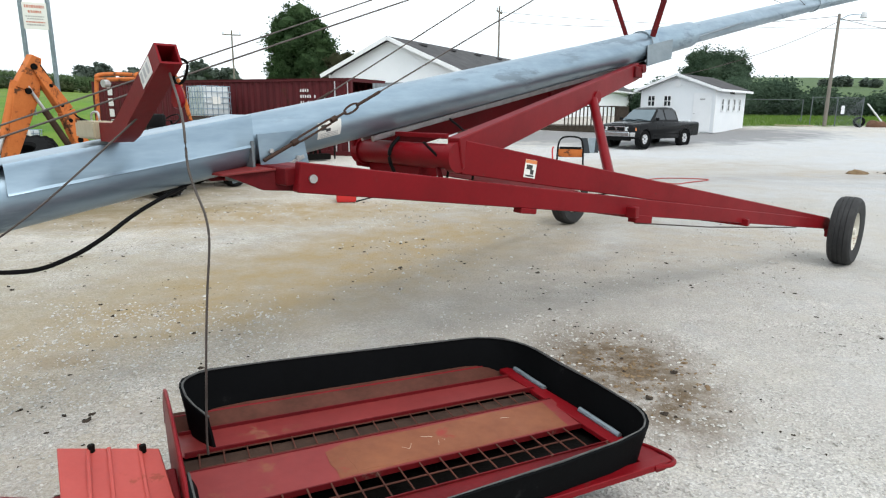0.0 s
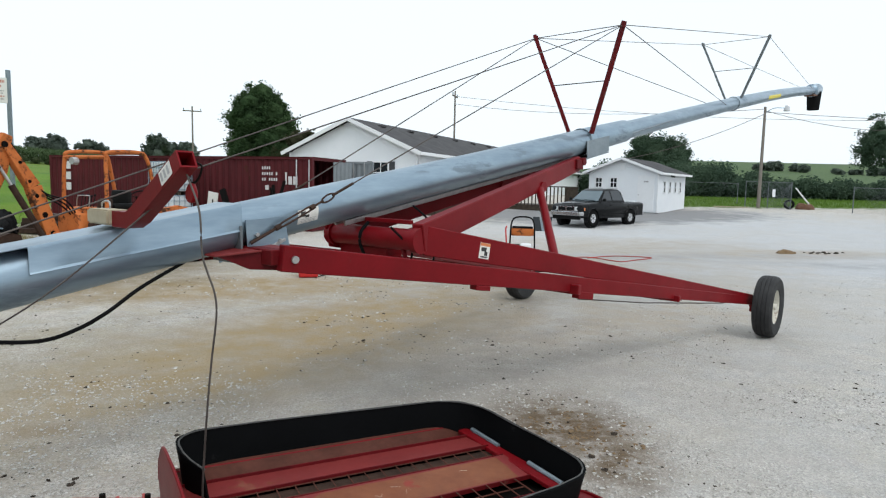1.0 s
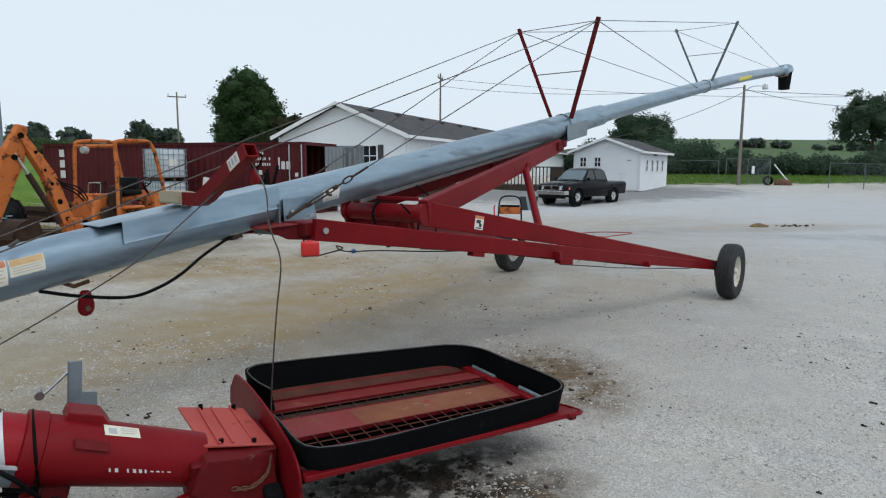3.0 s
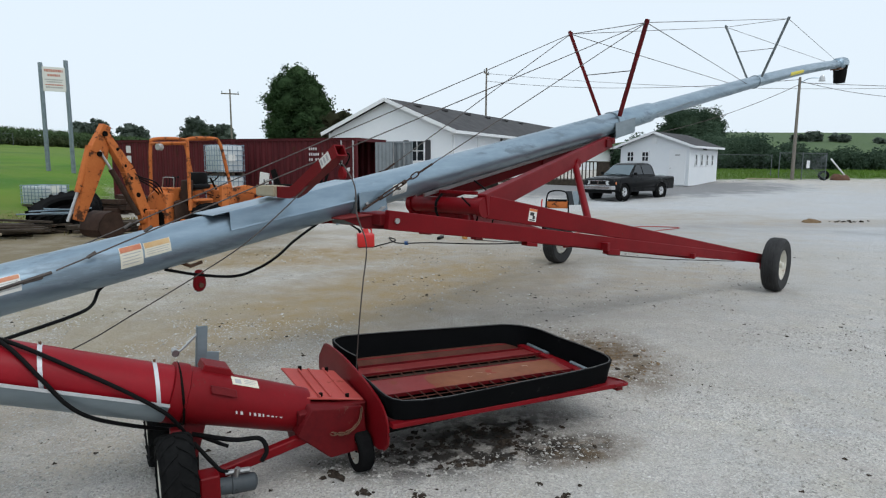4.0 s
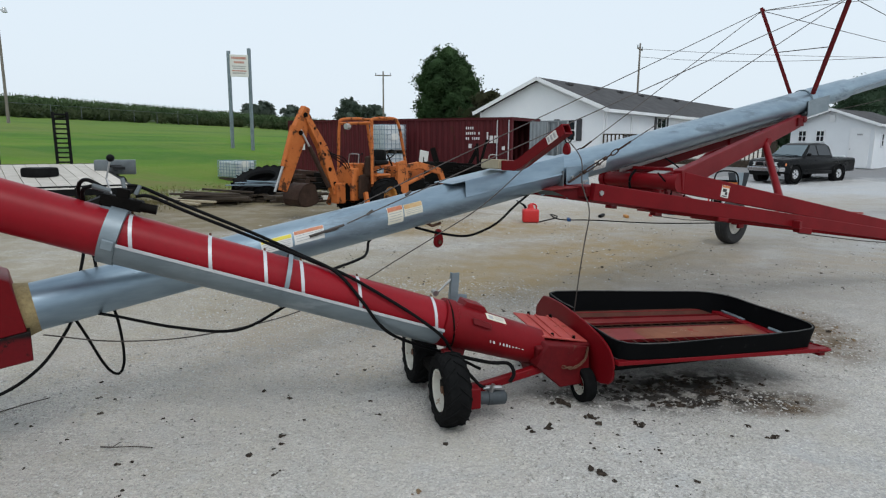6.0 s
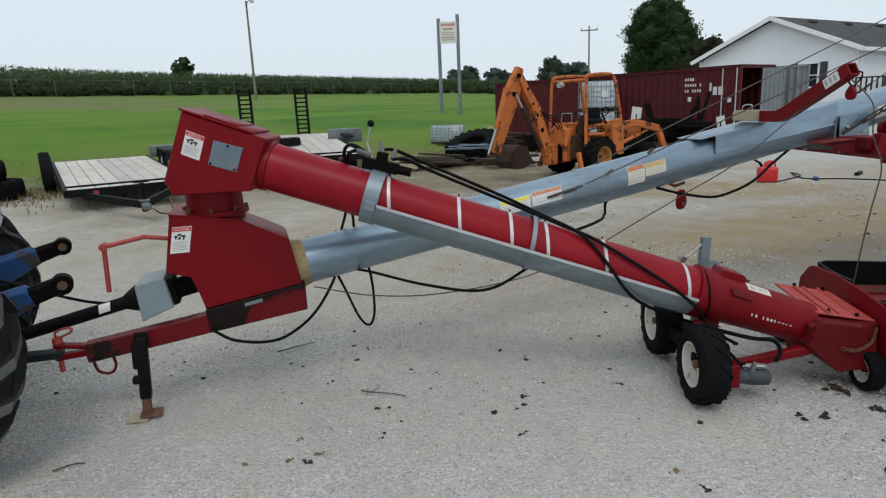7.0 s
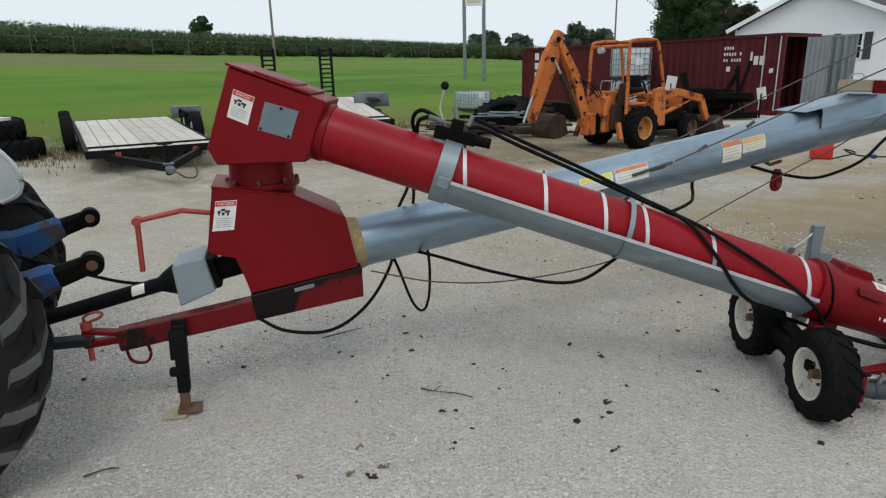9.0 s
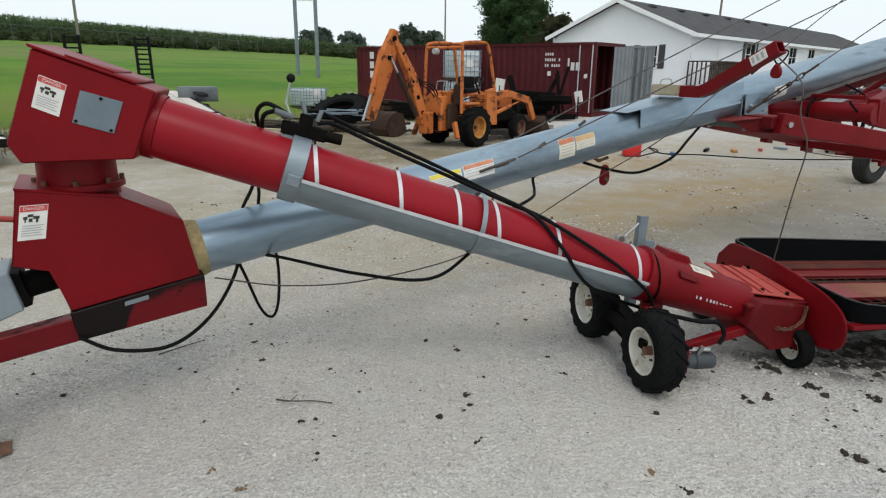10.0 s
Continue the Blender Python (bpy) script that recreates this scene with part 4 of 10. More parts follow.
tube(bm, curve_pts([G(KNEE_S - 0.02, -0.10, KNEE_Z + 0.08), G(KNEE_S - 0.09, -0.10, KNEE_Z + 0.02), G(KNEE_S - 0.10, -0.10, KNEE_Z - 0.06), G(KNEE_S - 0.05, -0.10, KNEE_Z - 0.16)]), 0.012, 8)
part("hose_strap", bm, HOSE, auger)
# hydraulic ram and the frame under the tube
bm = BM()
cyl(bm, G(5.0, 0, KNEE_Z - 0.12), G(6.0, 0, 1.42), 0.06, n=16)
beam(bm, G(4.9, -0.25, KNEE_Z - 0.16), G(4.9, 0.25, KNEE_Z - 0.16), 0.16, 0.14, 0.01)
part("ram_body", bm, RED, auger, "red hydraulic lift ram")
bm = BM()
cyl(bm, G(6.0, 0, 1.42), G(7.2, 0, 1.80), 0.03, n=12)
part("ram_rod", bm, STEEL, auger)
bm = BM()
slab(bm, [G(3.53, -0.20, 1.270), G(3.62, -0.27, 1.285), G(PIV_S + 0.12, -0.36, 1.306), G(PIV_S + 0.12, 0.27, 1.306), G(3.62, 0.24, 1.285), G(3.53, 0.18, 1.270)], UP * -0.012, 0.003)
crd = part("pivot_cradle", bm, RED_PINK, auger, "sun-faded red cradle plate under the tube")
for sd in (-1, 1):
    bm = BM()
    slab(bm, [G(s_, sd * lerp(0.19, 0.36, (s_ - 3.53) / 0.39), z) for s_, z in ((3.53, 1.266), (3.7, 1.285), (PIV_S + 0.12, 1.298), (PIV_S + 0.10, 1.17), (PIV_S - 0.1, 1.185), (3.6, 1.235))], AN * sd * 0.012, 0.003)
    part("cradle_side", bm, RED_DUSTY, crd)
bm = BM()
beam(bm, G(PIV_S, -0.40, PIV_Z), G(PIV_S, 0.30, PIV_Z), 0.09, 0.09, 0.006)
part("pivot_beam", bm, RED_DUSTY, auger)
bm = BM()
beam(bm, G(6.3, -1.0, 0.86), G(6.3, 1.0, 0.86), 0.06, 0.08, 0.006)
beam(bm, G(7.9, -1.28, 0.62), G(7.9, 1.28, 0.62), 0.05, 0.06, 0.006)
part("cross_tie", bm, RED, auger)
bm = BM()
beam(bm, GT(LIFT_S - 0.08, -0.20, -0.20), GT(LIFT_S - 0.08, 0.20, -0.20), 0.14, 0.10, 0.006)
for sd in (-1, 1):
    cyl(bm, GT(LIFT_S, sd * 0.21, -0.18), GT(LIFT_S, sd * 0.13, -0.18), 0.04, n=12)
part("roller_carriage", bm, RED_DUSTY, auger)
# arm sticker
a, b = G(KNEE_S + 0.05, -KNEE_V[-1], KNEE_Z - 0.02), G(AXLE_S - 0.12, -(WHEEL_V - 0.17), AXLE_Z + 0.1)
m = beam_pose(a, b)
L = (b - a).length
bm = BM()
box(bm, (0.10, 0.002, 0.115), m @ Matrix.Translation((-L / 2 + 0.54, -0.0375, 0.0)))
st = part("warning_sticker", bm, PAPER, auger, "white sticker with an orange header")
bm = BM()
box(bm, (0.098, 0.002, 0.022), m @ Matrix.Translation((-L / 2 + 0.54, -0.0385, 0.045)))
part("sticker_header", bm, ORANGE_INK, st)
bm = BM()
for dx, dz, w, h in ((-0.01, 0.01, 0.05, 0.03), (0.015, -0.02, 0.03, 0.03), (0.0, -0.045, 0.07, 0.01)):
    box(bm, (w, 0.002, h), m @ Matrix.Translation((-L / 2 + 0.54 + dx, -0.0387, dz)))
part("pictogram", bm, BLACK_INK, st)
# wires and hose on the frame
cable("frame_wire", curve_pts([G(KNEE_S - 0.15, -0.45, 1.40), G(KNEE_S, -0.5, 1.24), G(KNEE_S + 0.05, -0.45, 1.12), G(KNEE_S + 0.3, -0.5, 1.10)]), 0.008, HOSE)
cable("frame_wire", curve_pts([GT(5.3, -0.05, -0.16), G(5.2, -0.3, 1.42), G(5.1, -0.45, 1.25), G(5.15, -0.40, 1.14)]), 0.008, HOSE)

# red boom arm with an open square end, pointing to the near side
SA = 3.06
bm = BM()
path = [G(SA, -0.14, 1.482), G(SA, -0.29, 1.482), G(SA, -0.36, 1.51), G(SA - 0.02, -0.83, 1.765)]


def square_tube(bm, pts, w, wall=0.008, along=None):
    """A hollow square section swept along points."""
    rings_o, rings_i = [], []
    side = along or AD
    for i, p in enumerate(pts):
        a, b = pts[max(0, i - 1)], pts[min(len(pts) - 1, i + 1)]
        d = (b - a).normalized()
        t = side.cross(d).normalized()
        for rings, k in ((rings_o, w / 2), (rings_i, w / 2 - wall)):
            rings.append([bm.verts.new(p + side * x * k + t * y * k) for x, y in ((-1, -1), (1, -1), (1, 1), (-1, 1))])
    for rings in (rings_o, rings_i):
        for r0, r1 in zip(rings, rings[1:]):
            for j in range(4):
                bm.faces.new((r0[j], r0[(j + 1) % 4], r1[(j + 1) % 4], r1[j]))
    for e in (0, -1):
        for j in range(4):
            bm.faces.new((rings_o[e][j], rings_o[e][(j + 1) % 4], rings_i[e][(j + 1) % 4], rings_i[e][j]))
    return bm


square_tube(bm, path, 0.078)
horn = part("boom_arm", bm, RED, auger, "red square-tube boom arm with an open end")
bm = BM()
q = (path[3] - path[2]).normalized()
t_ = AD.cross(q).normalized()
hk0 = path[3] - UP * 0.085 - q * 0.03 + AD * 0.02
slab(bm, [hk0 - UP * z + AN * v for v, z in ((-0.012, 0.0), (0.012, 0.0), (0.034, 0.035), (0.036, 0.065), (0.018, 0.085), (-0.018, 0.085), (-0.036, 0.065), (-0.034, 0.035))], AD * 0.025, 0.006)
part("hanging_hook", bm, RED, horn, "red teardrop block hanging on a wire loop")
bm = BM()
tube(bm, curve_pts([path[3] - q * 0.02 + AD * 0.04, path[3] + AD * 0.055 - AN * 0.02 - UP * 0.03, hk0 + AD * 0.03 - AN * 0.02 + UP * 0.015, hk0 + AD * 0.012, hk0 + AN * 0.03 + UP * 0.03 + AD * 0.015]), 0.005, 6)
part("wire_loop", bm, GREASE, horn)
bm = BM()
c = path[2].lerp(path[3], 0.76)
slab(bm, [c - AD * 0.0405 + q * a + t_ * b for a, b in ((-0.058, -0.031), (0.058, -0.031), (0.058, 0.031), (-0.058, 0.031))], AD * -0.0015)
stk = part("warning_sticker", bm, PAPER, horn, "white sticker with black print")
bm = BM()
for k in range(3):
    slab(bm, [c - AD * 0.043 + q * a + t_ * b for a, b in ((-0.046 + 0.034 * k, -0.020), (-0.028 + 0.034 * k, -0.020), (-0.028 + 0.034 * k, 0.018), (-0.046 + 0.034 * k, 0.018))], AD * -0.001)
part("printed_line", bm, GREY_INK, stk)
# pale block that the arm sits in
bm = BM()
box(bm, (0.11, 0.24, 0.075), Matrix((AD, AN, UP)).transposed().to_4x4().copy())
bmesh.ops.bevel(bm, geom=bm.edges[:], offset=0.008, segments=2, affect="EDGES")
mm = Matrix.Translation(G(SA - 0.005, -0.015, 1.487))
bm.transform(mm)
blk = part("arm_block", bm, TIMBER, auger, "pale timber block under the boom arm")
bm = BM()
tube(bm, curve_pts([G(SA, 0.07, 1.51), G(SA, 0.06, 1.555), G(SA, -0.02, 1.56), G(SA, -0.03, 1.51)]), 0.005, 6)
part("wire_loop", bm, STEEL, blk)

# ---- transfer box, drive and tongue at the low end ----
LB = [(-0.940, 1.131), (-0.565, 1.066), (-0.322, 0.938), (-0.27, 0.66), (-0.815, 0.578), (-0.866, 0.779), (-0.998, 0.808)]
bm = BM()
slab(bm, [G(s, -0.20, z) for s, z in LB], AN * 0.40, 0.006)
lower_box = part("lower_transfer_box", bm, RED, auger, "dark red sheet-steel transfer box")
bm = BM()
tube(bm, [GT(-0.33, 0, 0), GT(-0.28, 0, 0), GT(-0.22, 0, 0)], [R_MAIN + 0.012, R_MAIN + 0.016, R_MAIN + 0.002], 28)
part("foam_seal", bm, FOAM, lower_box, "old yellow foam seal round the tube")
# base tray and lower flange: red, with black grease from the seam and over the low end; the overhang's shade is painted
# into the same black
def tray_paint():
    m = surface("red_paint_with_grease_and_shade", (0.150, 0.0042, 0.008), (0.095, 0.0035, 0.006), rough=0.45, spec=0.18, scale=3, fine=40, bump=0.08, wear=(0.012, 0.007, 0.006), wear_amount=0.22, wear_scale=9)
    nt, links = m.node_tree.nodes, m.node_tree.links
    b = nt["Principled BSDF"]
    base = b.inputs["Base Color"].links[0].from_socket
    tc = nt.new("ShaderNodeTexCoord")
    sep = nt.new("ShaderNodeSeparateXYZ")
    links.new(tc.outputs["Generated"], sep.inputs[0])
    nz = nt.new("ShaderNodeTexNoise")
    nz.inputs["Scale"].default_value, nz.inputs["Detail"].default_value = 9.0, 6.0
    links.new(tc.outputs["Object"], nz.inputs["Vector"])

    def op(kind, a, c):
        n = nt.new("ShaderNodeMath")
        n.operation = kind
        for q, v in enumerate((a, c)):
            if isinstance(v, float):
                n.inputs[q].default_value = v
            else:
                links.new(v, n.inputs[q])
        return n.outputs[0]

    def ramp(x, a, c, d, e):
        n = nt.new("ShaderNodeMapRange")
        n.interpolation_type = "SMOOTHSTEP"
        n.inputs[1].default_value, n.inputs[2].default_value, n.inputs[3].default_value, n.inputs[4].default_value = a, c, d, e
        links.new(x, n.inputs[0])
        return n.outputs[0]

    # black below the seam: the box's overhang shade painted in along with grease
    below = op("SUBTRACT", op("MULTIPLY_ADD", sep.outputs[0], 0.765), sep.outputs[2])
    below.node.inputs[0].links[0].from_node.inputs[2].default_value = 0.235
    reach = ramp(sep.outputs[0], 0.60, 0.74, 1.0, 0.17)
    d = op("SUBTRACT", op("ADD", below, op("MULTIPLY", op("SUBTRACT", nz.outputs[0], 0.5), 0.45)), reach)
    mix = nt.new("ShaderNodeMix")
    mix.data_type = "RGBA"
    mix.inputs[7].default_value = (0.004, 0.0035, 0.0035, 1)
    links.new(ramp(d, -0.09, 0.10, 0.97, 0.0), mix.inputs[0])
    links.new(base, mix.inputs[6])
    links.new(mix.outputs[2], b.inputs["Base Color"])
    return m


bm = BM()
slab(bm, [G(s, -0.215, z) for s, z in ((-0.255, 0.665), (-0.255, 0.505), (-0.80, 0.44), (-0.82, 0.575))], AN * 0.43, 0.004)
part("base_tray", bm, tray_paint(), lower_box, "red base tray black with grease and painted shade")
bm = BM()
slab(bm, [G(s, -0.204, z) for s, z in ((-0.945, 1.136), (-0.562, 1.072), (-0.562, 1.060), (-0.945, 1.124))], AN * 0.41, 0.003)
part("top_flange", bm, RED, lower_box)
bm = BM()
slab(bm, [G(s, -0.219, z) for s, z in ((-0.605, 0.592), (-0.505, 0.608), (-0.505, 0.588), (-0.605, 0.572))], AN * -0.002)
part("serial_plate", bm, GALV_GREY, lower_box)


def danger_sticker(parent, o, ex, ez, w, h, nrm):
    """A white sticker with a red header; o is its lower near corner."""
    def quad(x0, x1, z0, z1, lift):
        return [o + ex * a + ez * b + nrm * lift for a, b in ((x0 * w, z0 * h), (x1 * w, z0 * h), (x1 * w, z1 * h), (x0 * w, z1 * h))]
    bm = BM()
    slab(bm, quad(0, 1, 0, 1, 0.001), nrm * 0.001)
    st = part("danger_sticker", bm, PAPER, parent, "white danger sticker with a red header and a black pictogram")
    bm = BM()
    slab(bm, quad(0.02, 0.98, 0.82, 0.98, 0.0025), nrm * 0.001)
    part("sticker_header", bm, RED_INK, st)
    bm = BM()
    for x0, x1, z0, z1 in ((0.15, 0.3, 0.6, 0.68), (0.3, 0.5, 0.66, 0.74), (0.5, 0.72, 0.6, 0.68), (0.35, 0.48, 0.52, 0.62), (0.6, 0.68, 0.5, 0.6), (0.2, 0.26, 0.52, 0.6)):
        slab(bm, quad(x0, x1, z0, z1, 0.0025), nrm * 0.001)
    part("pictogram", bm, BLACK_INK, st)
    bm = BM()
    for i in range(5):
        slab(bm, quad(0.12, 0.88 - 0.08 * (i % 2), 0.40 - 0.07 * i, 0.425 - 0.07 * i, 0.0025), nrm * 0.0008)
    part("printed_line", bm, GREY_INK, st)
    cu = bpy.data.curves.new("header_text", "FONT")
    cu.body = "DANGER"
    cu.size, cu.extrude = h * 0.13, 0.0004
    cu.align_x, cu.align_y = "CENTER", "CENTER"
    cu.materials.append(WHITE_INK)
    tmp = bpy.data.objects.new("tmp", cu)
    scene.collection.objects.link(tmp)
    me = bpy.data.meshes.new_from_object(tmp.evaluated_get(bpy.context.evaluated_depsgraph_get()))
    bpy.data.objects.remove(tmp)
    pm = Matrix((ex, ez, nrm)).transposed().to_4x4()
    pm.translation = o + ex * w * 0.5 + ez * h * 0.9 + nrm * 0.0042
    me.transform(pm)
    me.transform(ROOT[parent])
    ob = new("header_text", me)
    ob.parent = st


danger_sticker(lower_box, G(-0.962, -0.200, 0.917), AD, (UP * 0.145 + AD * 0.03).normalized(), 0.10, 0.148, -AN)
# tongue
bm = BM()
beam(bm, G(-0.45, -0.14, 0.53), G(-1.46, -0.14, 0.40), 0.09, 0.115, 0.006, h1=0.105)
tongue = part("tongue", bm, RED_GREASY, auger, "red box-section tongue with grease stains")
bm = BM()
beam(bm, G(-1.40, -0.14, 0.405), G(-1.62, -0.12, 0.385), 0.05, 0.035, 0.006)
beam(bm, G(-1.42, -0.14, 0.43), G(-1.62, -0.12, 0.455), 0.05, 0.025, 0.006)
part("hitch_fork", bm, RED, tongue)
bm = BM()
cyl(bm, G(-1.60, -0.12, 0.30), G(-1.60, -0.12, 0.49), 0.014, n=10)
tube(bm, curve_pts([G(-1.60, -0.12, 0.49), G(-1.605, -0.12, 0.525), G(-1.56, -0.12, 0.545), G(-1.525, -0.12, 0.54), G(-1.53, -0.12, 0.52), G(-1.585, -0.12, 0.497)]), 0.007, 6)
cyl(bm, G(-1.60, -0.12, 0.465), G(-1.60, -0.12, 0.497), 0.026, n=12)
part("hitch_pin", bm, RED_FADED, tongue)
bm = BM()
tube(bm, curve_pts([G(-1.44, -0.14, 0.36), G(-1.42, -0.14, 0.28), G(-1.36, -0.14, 0.26), G(-1.33, -0.14, 0.30), G(-1.34, -0.14, 0.37)]), 0.008, 6)
part("chain_loop", bm, RED_DUSTY, tongue)
# parking jack
JK = G(-1.19, -0.235, 0)
bm = BM()
jt = Matrix.Rotation(HEAD, 4, "Z")
jm = Matrix.Translation(JK) @ jt @ Matrix.Rotation(radians(3), 4, "Y")
box(bm, (0.058, 0.058, 0.36), jm @ Matrix.Translation((0, 0, 0.30)), 0.006)
box(bm, (0.07, 0.02, 0.09), jm @ Matrix.Translation((0, 0, 0.46)), 0.004)
cyl(bm, jm @ V((0, -0.05, 0.2)), jm @ V((0, 0.05, 0.2)), 0.018, n=10)
box(bm, (0.075, 0.03, 0.16), jm @ Matrix.Translation((-0.012, -0.02, 0.38)), 0.012, 2)
box(bm, (0.05, 0.04, 0.05), jm @ Matrix.Translation((-0.035, -0.015, 0.235)), 0.015, 2)
jack = part("parking_jack", bm, BLACK, auger, "black square-tube parking jack with rusty foot")
bm = BM()
box(bm, (0.045, 0.045, 0.16), jm @ Matrix.Translation((0.0, 0, 0.09)), 0.004)
slab(bm, [jm @ V((x, y, 0.018)) for x, y in ((-0.035, -0.05), (0.075, -0.05), (0.075, 0.05), (-0.035, 0.05))], V((0, 0, 0.012)), 0.003)
part("jack_foot", bm, RUST, jack)
bm = BM()
slab(bm, [G(-1.30, -0.29, 0.003), G(-1.185, -0.305, 0.003), G(-1.165, -0.20, 0.003), G(-1.27, -0.19, 0.003)], UP * 0.012, 0.002)
solo("wooden_block", bm, TIMBER, "pale scrap board lying on the gravel under the jack foot", "board", base=G(-1.19, -0.235, 0))
# crank handle
bm = BM()
cpts = [G(-0.96, 0.05, 0.955), G(-1.12, 0.05, 0.982), G(-1.335, 0.05, 0.945), G(-1.345, 0.05, 0.68)]
for p, q_ in zip(cpts, cpts[1:]):
    cyl(bm, p, q_, 0.0135, n=10)
cyl(bm, cpts[2] - AN * 0.03, cpts[2] + AN * 0.03, 0.022, n=12)
cyl(bm, cpts[1] - AN * 0.014, cpts[1] + AN * 0.014, 0.0135, n=10)
part("crank_handle", bm, RED_FADED, lower_box, "faded red bent crank handle")
# drive: grey shield, bearing and shaft
bm = BM()
slab(bm, [G(s, -0.15, z) for s, z in ((-1.175, 0.745), (-1.02, 0.775), (-0.985, 0.60), (-1.16, 0.535))], AN * 0.26, 0.006)
part("drive_shield", bm, GREY_PLASTIC, auger, "grey plastic drive shield")
bm = BM()
slab(bm, [G(s, -0.12, z) for s, z in ((-1.02, 0.76), (-0.985, 0.755), (-0.955, 0.61), (-0.985, 0.60))], AN * 0.2, 0.002)
cyl(bm, G(-1.0, -0.02, 0.67), G(-0.85, -0.02, 0.70), 0.06, n=16)
part("bearing_housing", bm, GREASE, auger)
bm = BM()
tube(bm, [G(-0.90, -0.02, 0.69), G(-1.14, -0.02, 0.649), G(-1.18, -0.02, 0.641), G(-1.225, -0.02, 0.631), G(-1.26, -0.02, 0.623), G(-1.95, -0.02, 0.475)], [0.03, 0.072, 0.080, 0.058, 0.038, 0.036], 16)
shaft = part("drive_shaft", bm, BLACK, auger, "black telescopic drive shaft cover")
bm = BM()
sheet(bm, [[G(s_, -0.02 - 0.0395 * math.sin(radians(a)), lerp(0.6078, 0.5950, (s_ + 1.33) / -0.06) + 0.0395 * math.cos(radians(a))) for a in np.linspace(25, 105, 7)] for s_ in (-1.33, -1.36, -1.39)])
thick(bm, 0.0008)
part("shaft_sticker", bm, PAPER, shaft)
# floor plate mounting between box and tongue
bm = BM()
slab(bm, [G(s, -0.19, z) for s, z in ((-0.80, 0.60), (-0.60, 0.63), (-0.60, 0.48), (-0.80, 0.45))], AN * 0.36, 0.004)
part("tongue_bracket", bm, RED_DUSTY, lower_box)

# ---- the swing-away intake tube with its hopper ----
SH = radians(32.0)
SD = V((math.cos(SH), math.sin(SH), 0))
SN = V((-math.sin(SH), math.cos(SH), 0))


def swing_z(a):
    return 1.264 - 0.3408 * a


def S(a, b, z):
    return V((-3.3, 0.305, 0)) + SD * a + SN * b + UP * z


def ST(a, b, dz):
    """By distance along the swing tube and offsets from its axis."""
    return S(a, b + 0.008 * a, swing_z(a) + dz)


R_SW = 0.130
swing = thing("swing_hopper_auger", "red swing-away intake auger with low drive-over hopper on small wheels", "auger", Matrix.Translation(S(2, 0, 0)))
UB = [(-0.684, 1.677), (-0.258, 1.518), (-0.367, 1.248), (-0.786, 1.239), (-0.826, 1.315)]
bm = BM()
slab(bm, [S(a, -0.15, z) for a, z in UB], SN * 0.30, 0.006)
ubox = part("upper_transfer_box", bm, RED, swing, "dark red sheet-steel transfer box")
bm = BM()
sl = (UB[1][1] - UB[0][1]) / (UB[1][0] - UB[0][0])
slab(bm, [S(a, -0.160, UB[0][1] + sl * (a - UB[0][0]) + 0.002) for a in (-0.692, -0.325)] + [S(a, 0.160, UB[0][1] + sl * (a - UB[0][0]) + 0.002) for a in (-0.325, -0.692)], UP * 0.012, 0.003)
part("box_lid", bm, RED, ubox)
bm = BM()
slab(bm, [S(a, -0.148, UB[0][1] + sl * (a - UB[0][0]) + 0.014) for a in (-0.57, -0.40)] + [S(a, 0.12, UB[0][1] + sl * (a - UB[0][0]) + 0.014) for a in (-0.40, -0.57)], UP * 0.008, 0.002)
part("inspection_door", bm, RED, ubox)
face_n = -SN
fx = (S(-0.245, 0, 1.52) - S(-0.664, 0, 1.676)).normalized()
fz = face_n.cross(fx) * -1
fz = fz if fz.z > 0 else -fz
danger_sticker(ubox, S(-0.713, -0.1505, 1.458), (SD * 0.093 - UP * 0.039).normalized(), (SD * 0.045 + UP * 0.121).normalized(), 0.10, 0.129, face_n)
bm = BM()
CP = [S(a, -0.1505, z) for a, z in ((-0.577, 1.397), (-0.430, 1.352), (-0.381, 1.476), (-0.531, 1.521))]
slab(bm, CP, face_n * 0.004, 0.001)
cov = part("cover_plate", bm, PLATE_GREY, ubox, "grey bolted cover plate")
mid = sum(CP, V((0, 0, 0))) / 4
for c in (CP[0], CP[1], CP[2].lerp(CP[3], 0.5)):
    bm = BM()
    c = c.lerp(mid, 0.16)
    cyl(bm, c + face_n * 0.004, c + face_n * 0.010, 0.006, n=6)
    part("cover_bolt", bm, GREASE, cov)
# neck between the boxes
bm = BM()
nc = G(-0.71, 0.0, 0)
tube(bm, [nc + UP * 1.06, nc + UP * 1.10, nc + UP * 1.26], [0.165, 0.160, 0.155], 28)
neck = part("pivot_neck", bm, RED, swing)
bm = BM()
tube(bm, [nc + UP * 1.095, nc + UP * 1.12], 0.186, 28)
part("pivot_flange", bm, RED, neck)
for t in np.linspace(0, 2 * math.pi, 8, endpoint=False):
    p = nc + V((math.cos(t), math.sin(t), 0)) * 0.172
    bm = BM()
    cyl(bm, p + UP * 1.09, p + UP * 1.142, 0.011, n=6)
    part("flange_bolt", bm, RUST, neck)
# inlet flange and the tubes
bm = BM()
tube(bm, [ST(-0.34, 0, 0), ST(-0.285, 0, 0), ST(-0.283, 0, 0)], [R_SW + 0.009, R_SW + 0.009, R_SW], 32)
